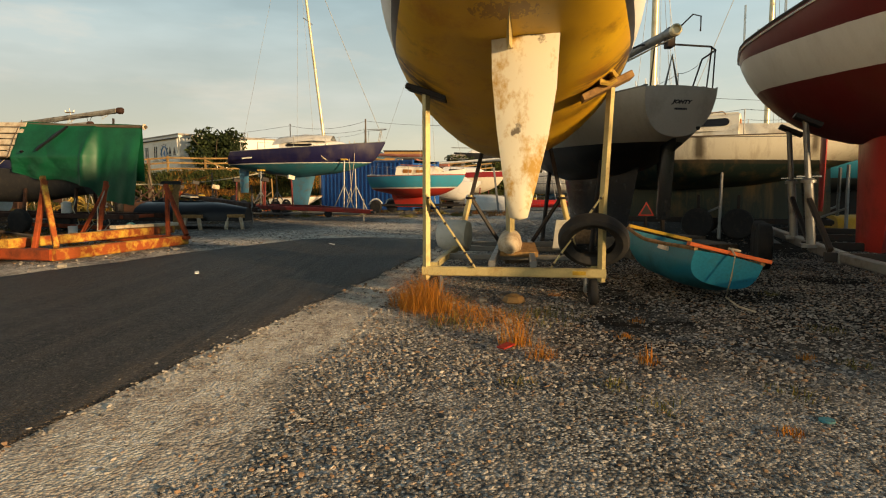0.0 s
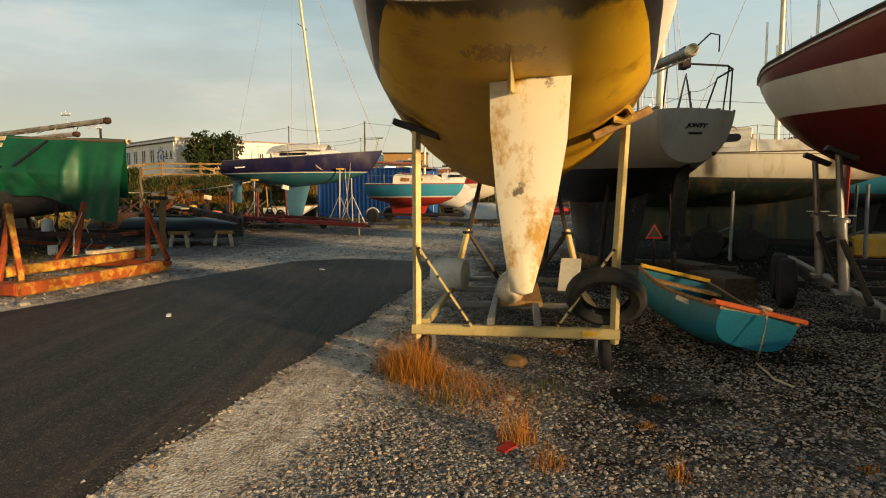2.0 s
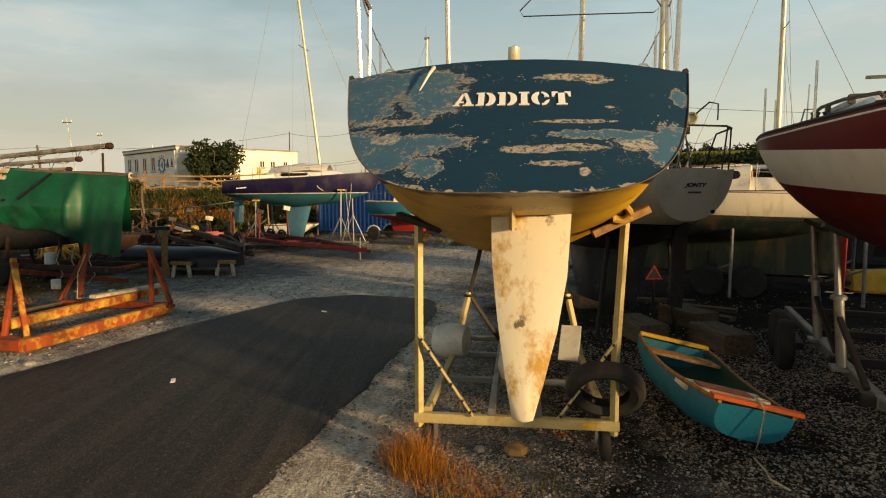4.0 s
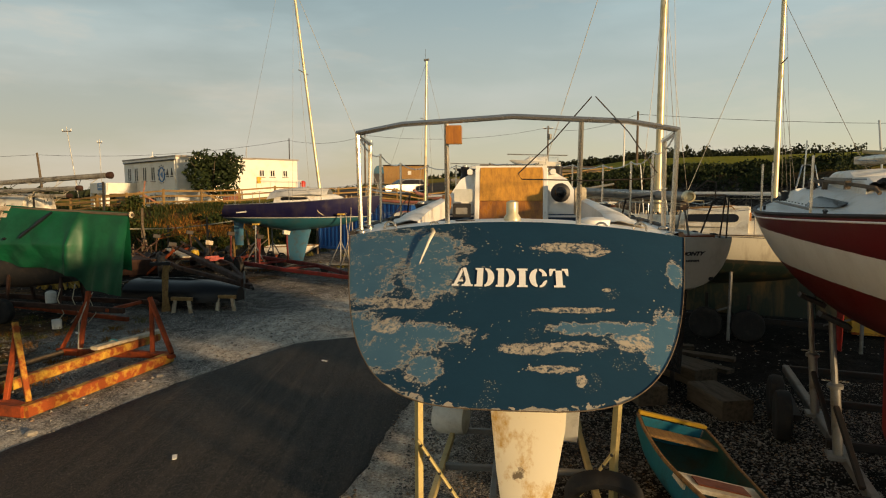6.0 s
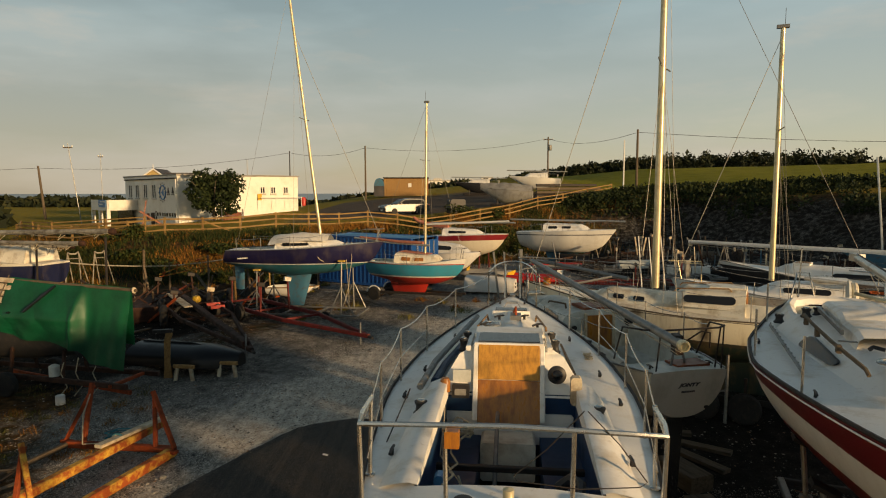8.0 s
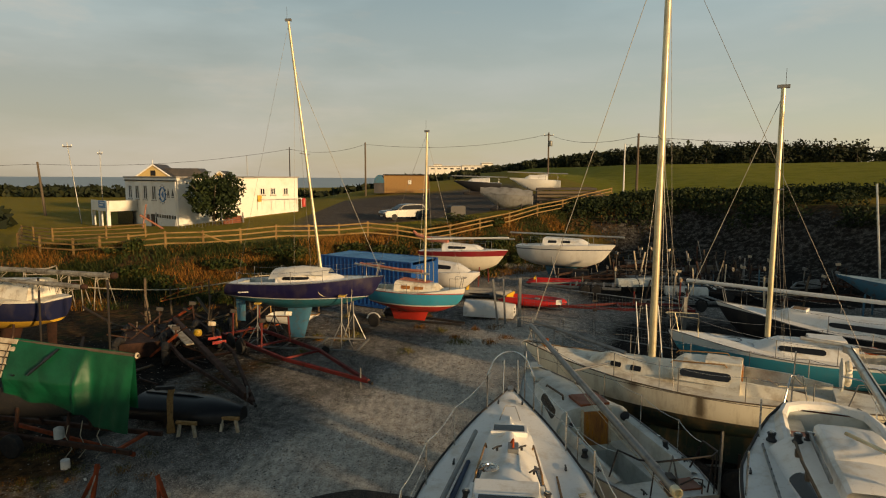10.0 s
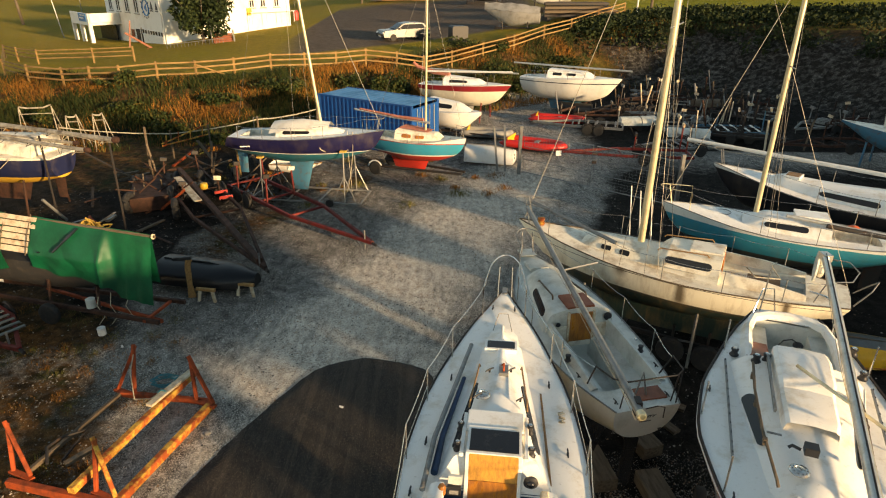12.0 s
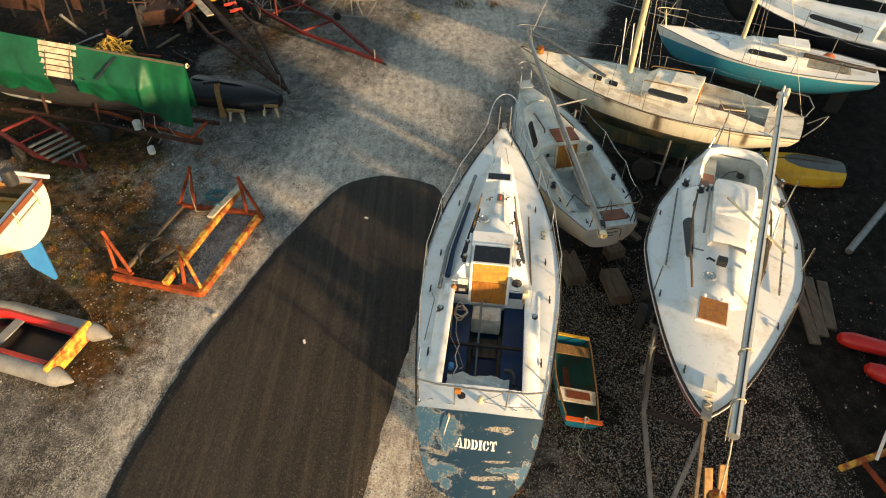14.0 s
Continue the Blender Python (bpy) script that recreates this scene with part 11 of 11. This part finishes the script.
n = Nodes("loose_stone")
r_ = n.rand(True)
c = n.mix(n.math("POWER", r_, 1.35), (0.05, 0.048, 0.045), (0.52, 0.48, 0.42))
c = n.mix(n.ramp(r_, 0.84, 0.9), c, (0.26, 0.165, 0.10))
c = n.mix(0.3, c, n.mix(n.noise(60, 3), (0, 0, 0), (1, 1, 1)), "OVERLAY")
M["stone"] = n.done(c, 0.85, 0.0, 0.3)
rs = random.Random(21)
spots = []
while len(spots) < 90000:
    y = 1.0 + 9.5 * rs.random() ** 1.9
    x = rs.uniform(-2.3, 7.5)
    gap = x - edge_right(y)
    if gap < 0.02:
        continue
    if gap < 1.25 - 0.10 * y + 0.35 * noise.noise((x * 1.6, y * 1.6, 24.0)) and rs.random() < 0.90:
        continue
    if noise.noise((x * 1.1, y * 1.1, 14.0)) < -0.25 and rs.random() < 0.6:
        continue
    s = 0.0045 + 0.013 * rs.random() ** 2.2
    spots.append((x, y, ground_z(x, y) - s * 0.12, s))
k_ = 0
while k_ < 42000:
    x, y = rs.uniform(-1.6, 7.0), rs.uniform(3.2, 9.5)
    if x - edge_right(y) < 1.2 - 0.10 * y or noise.noise((x * 0.9, y * 0.9, 19.0)) < -0.3:
        continue
    s = 0.007 + 0.014 * rs.random() ** 1.8
    spots.append((x, y, ground_z(x, y) - s * 0.1, s))
    k_ += 1
tagged(new("gravel", stones_mesh("gravel", spots, M["stone"], 51)), "loose grey and pale gravel stones", "gravel", kind="stuff")
spots = []
while len(spots) < 26000:
    x, y = rs.uniform(-16, 12), rs.uniform(6, 27)
    if edge_left(y) - 0.1 < x < edge_right(y) + 0.1 and y < 14:
        continue
    if noise.noise((x * 0.35, y * 0.35, 15.0)) < -0.1 and rs.random() < 0.75:
        continue
    if soil_shade_here(x, y) > 0.5 and rs.random() < 0.8:
        continue
    s = 0.010 + 0.026 * rs.random() ** 3
    spots.append((x, y, ground_z(x, y) - s * 0.15, s))
for i in range(2200):                                   # crumbs along the tarmac's edges
    y = rs.uniform(1.5, 13.4)
    e = edge_right(y) if rs.random() < 0.7 else edge_left(y)
    x = e + rs.gauss(0, 0.08)
    s = 0.006 + 0.016 * rs.random() ** 2
    spots.append((x, y, ground_z(x, y) + 0.004, s))
tagged(new("yard_stones", stones_mesh("yard_stones", spots, M["stone"], 52)), "scattered stones over the yard", "gravel", kind="stuff")
for x, y, s, rz in ((0.36, 5.80, 0.055, 10), (0.66, 5.74, 0.10, 50), (0.52, 4.9, 0.04, 0), (-5.2, 8.4, 0.07, 30), (-4.7, 10.9, 0.06, 70)):
    lone("rock", lathe([(s * 0.7, 0), (s * 1.1, s * 0.3), (s * 0.9, s * 0.75), (s * 0.3, s)], 6), M["plank"] if s == 0.10 else M["concrete"], "single larger stone lying on gravel", "stone", x, y, -0.01, rz, group="larger stones")


def tuft(x, y, rad, k, hmin, hmax, mat, label, seed, lean=0.45, width=0.005):
    r = random.Random(seed)
    pts = []
    for i in range(k):
        a, q = r.uniform(0, 6.283), rad * r.random() ** 0.7
        pts.append((q * math.cos(a), q * math.sin(a), -0.01, r.uniform(hmin, hmax) * (1.1 - 0.5 * q / rad)))
    ob = new("grass_tuft", blades_mesh("grass_tuft", pts, mat, seed, lean, width))
    ob.location = (x, y, ground_z(x, y))
    tagged(ob, label, "grass", kind="stuff")


dry_lab = "tuft of dry orange grass on the gravel"
tuft(-0.16, 5.45, 0.24, 900, 0.06, 0.42, "gold_grass", dry_lab, 61, 0.7, 0.0022)
tuft(-0.02, 5.25, 0.36, 600, 0.03, 0.24, "gold_grass", dry_lab, 62, 0.8, 0.0022)
tuft(-0.30, 5.6, 0.24, 350, 0.05, 0.30, "gold_grass", dry_lab, 63, 0.8, 0.0022)
tuft(0.30, 4.95, 0.42, 700, 0.02, 0.15, "gold_grass", dry_lab, 64, 0.9, 0.0022)
tuft(0.10, 4.85, 0.26, 120, 0.03, 0.12, "moss", "low green weeds in the gravel", 65)
tuft(0.50, 4.20, 0.13, 170, 0.06, 0.36, "gold_grass", dry_lab, 66, 0.55, 0.0022)
tuft(0.62, 3.86, 0.11, 150, 0.03, 0.16, "gold_grass", dry_lab, 67, 0.8, 0.0022)
tuft(0.85, 5.1, 0.4, 160, 0.03, 0.12, "moss", "low green weeds in the gravel", 68)
tuft(1.25, 3.70, 0.07, 60, 0.04, 0.15, "gold_grass", dry_lab, 69)
for i, (x, y) in enumerate(((1.30, 4.4), (0.92, 3.25), (1.05, 2.9), (2.25, 3.75), (2.45, 3.65), (1.8, 3.1), (1.55, 4.9), (0.4, 3.3), (2.9, 4.6), (1.5, 2.6), (3.2, 3.9), (0.2, 5.9), (1.1, 6.1), (3.3, 6.2))):
    tuft(x, y, 0.07 + 0.05 * (i % 3), 70, 0.015, 0.07, "moss" if i % 3 else "gold_grass", "low weeds growing in the gravel", 70 + i)
for i in range(130):
    r = random.Random(200 + i)
    x, y = r.uniform(-15, -6.2), r.uniform(7.5, 16)
    tuft(x, y, r.uniform(0.15, 0.45), 90, 0.03, 0.13, "moss" if i % 2 else "dry_grass", "sparse weeds on the gravel", 300 + i, 0.6, 0.008)
for i in range(40):
    r = random.Random(260 + i)
    x, y = r.uniform(-13, 3), r.uniform(23, 33)
    tuft(x, y, r.uniform(0.2, 0.6), 90, 0.05, 0.28, "moss" if i % 2 else "dry_grass", "weeds along the edge of the yard", 400 + i, 0.6, 0.014)
for x, y, rz in ((-3.05, 7.65, 20), (-2.1, 11.75, 70), (-7.9, 14.0, 40)):
    lone("paper_scrap", beam((0, -0.05, 0.03), (0, 0.05, 0.04), 0.05, 0.01), M["white"], "scrap of white litter on the ground", "litter", x, y, 0, rz, group="litter")
lone("plastic_scrap", lathe([(0.035, 0), (0.035, 0.01), (0.01, 0.012)], 10), M["rope_blue"], "small blue-green plastic scrap on the gravel", "litter", 1.75, 2.75, 0.0, 0)
lone("crisp_packet", beam((-0.05, 0, 0.02), (0.05, 0.02, 0.035), 0.07, 0.012), M["red_paint"], "crumpled red wrapper in the weeds", "litter", 0.42, 4.02, 0, 30)
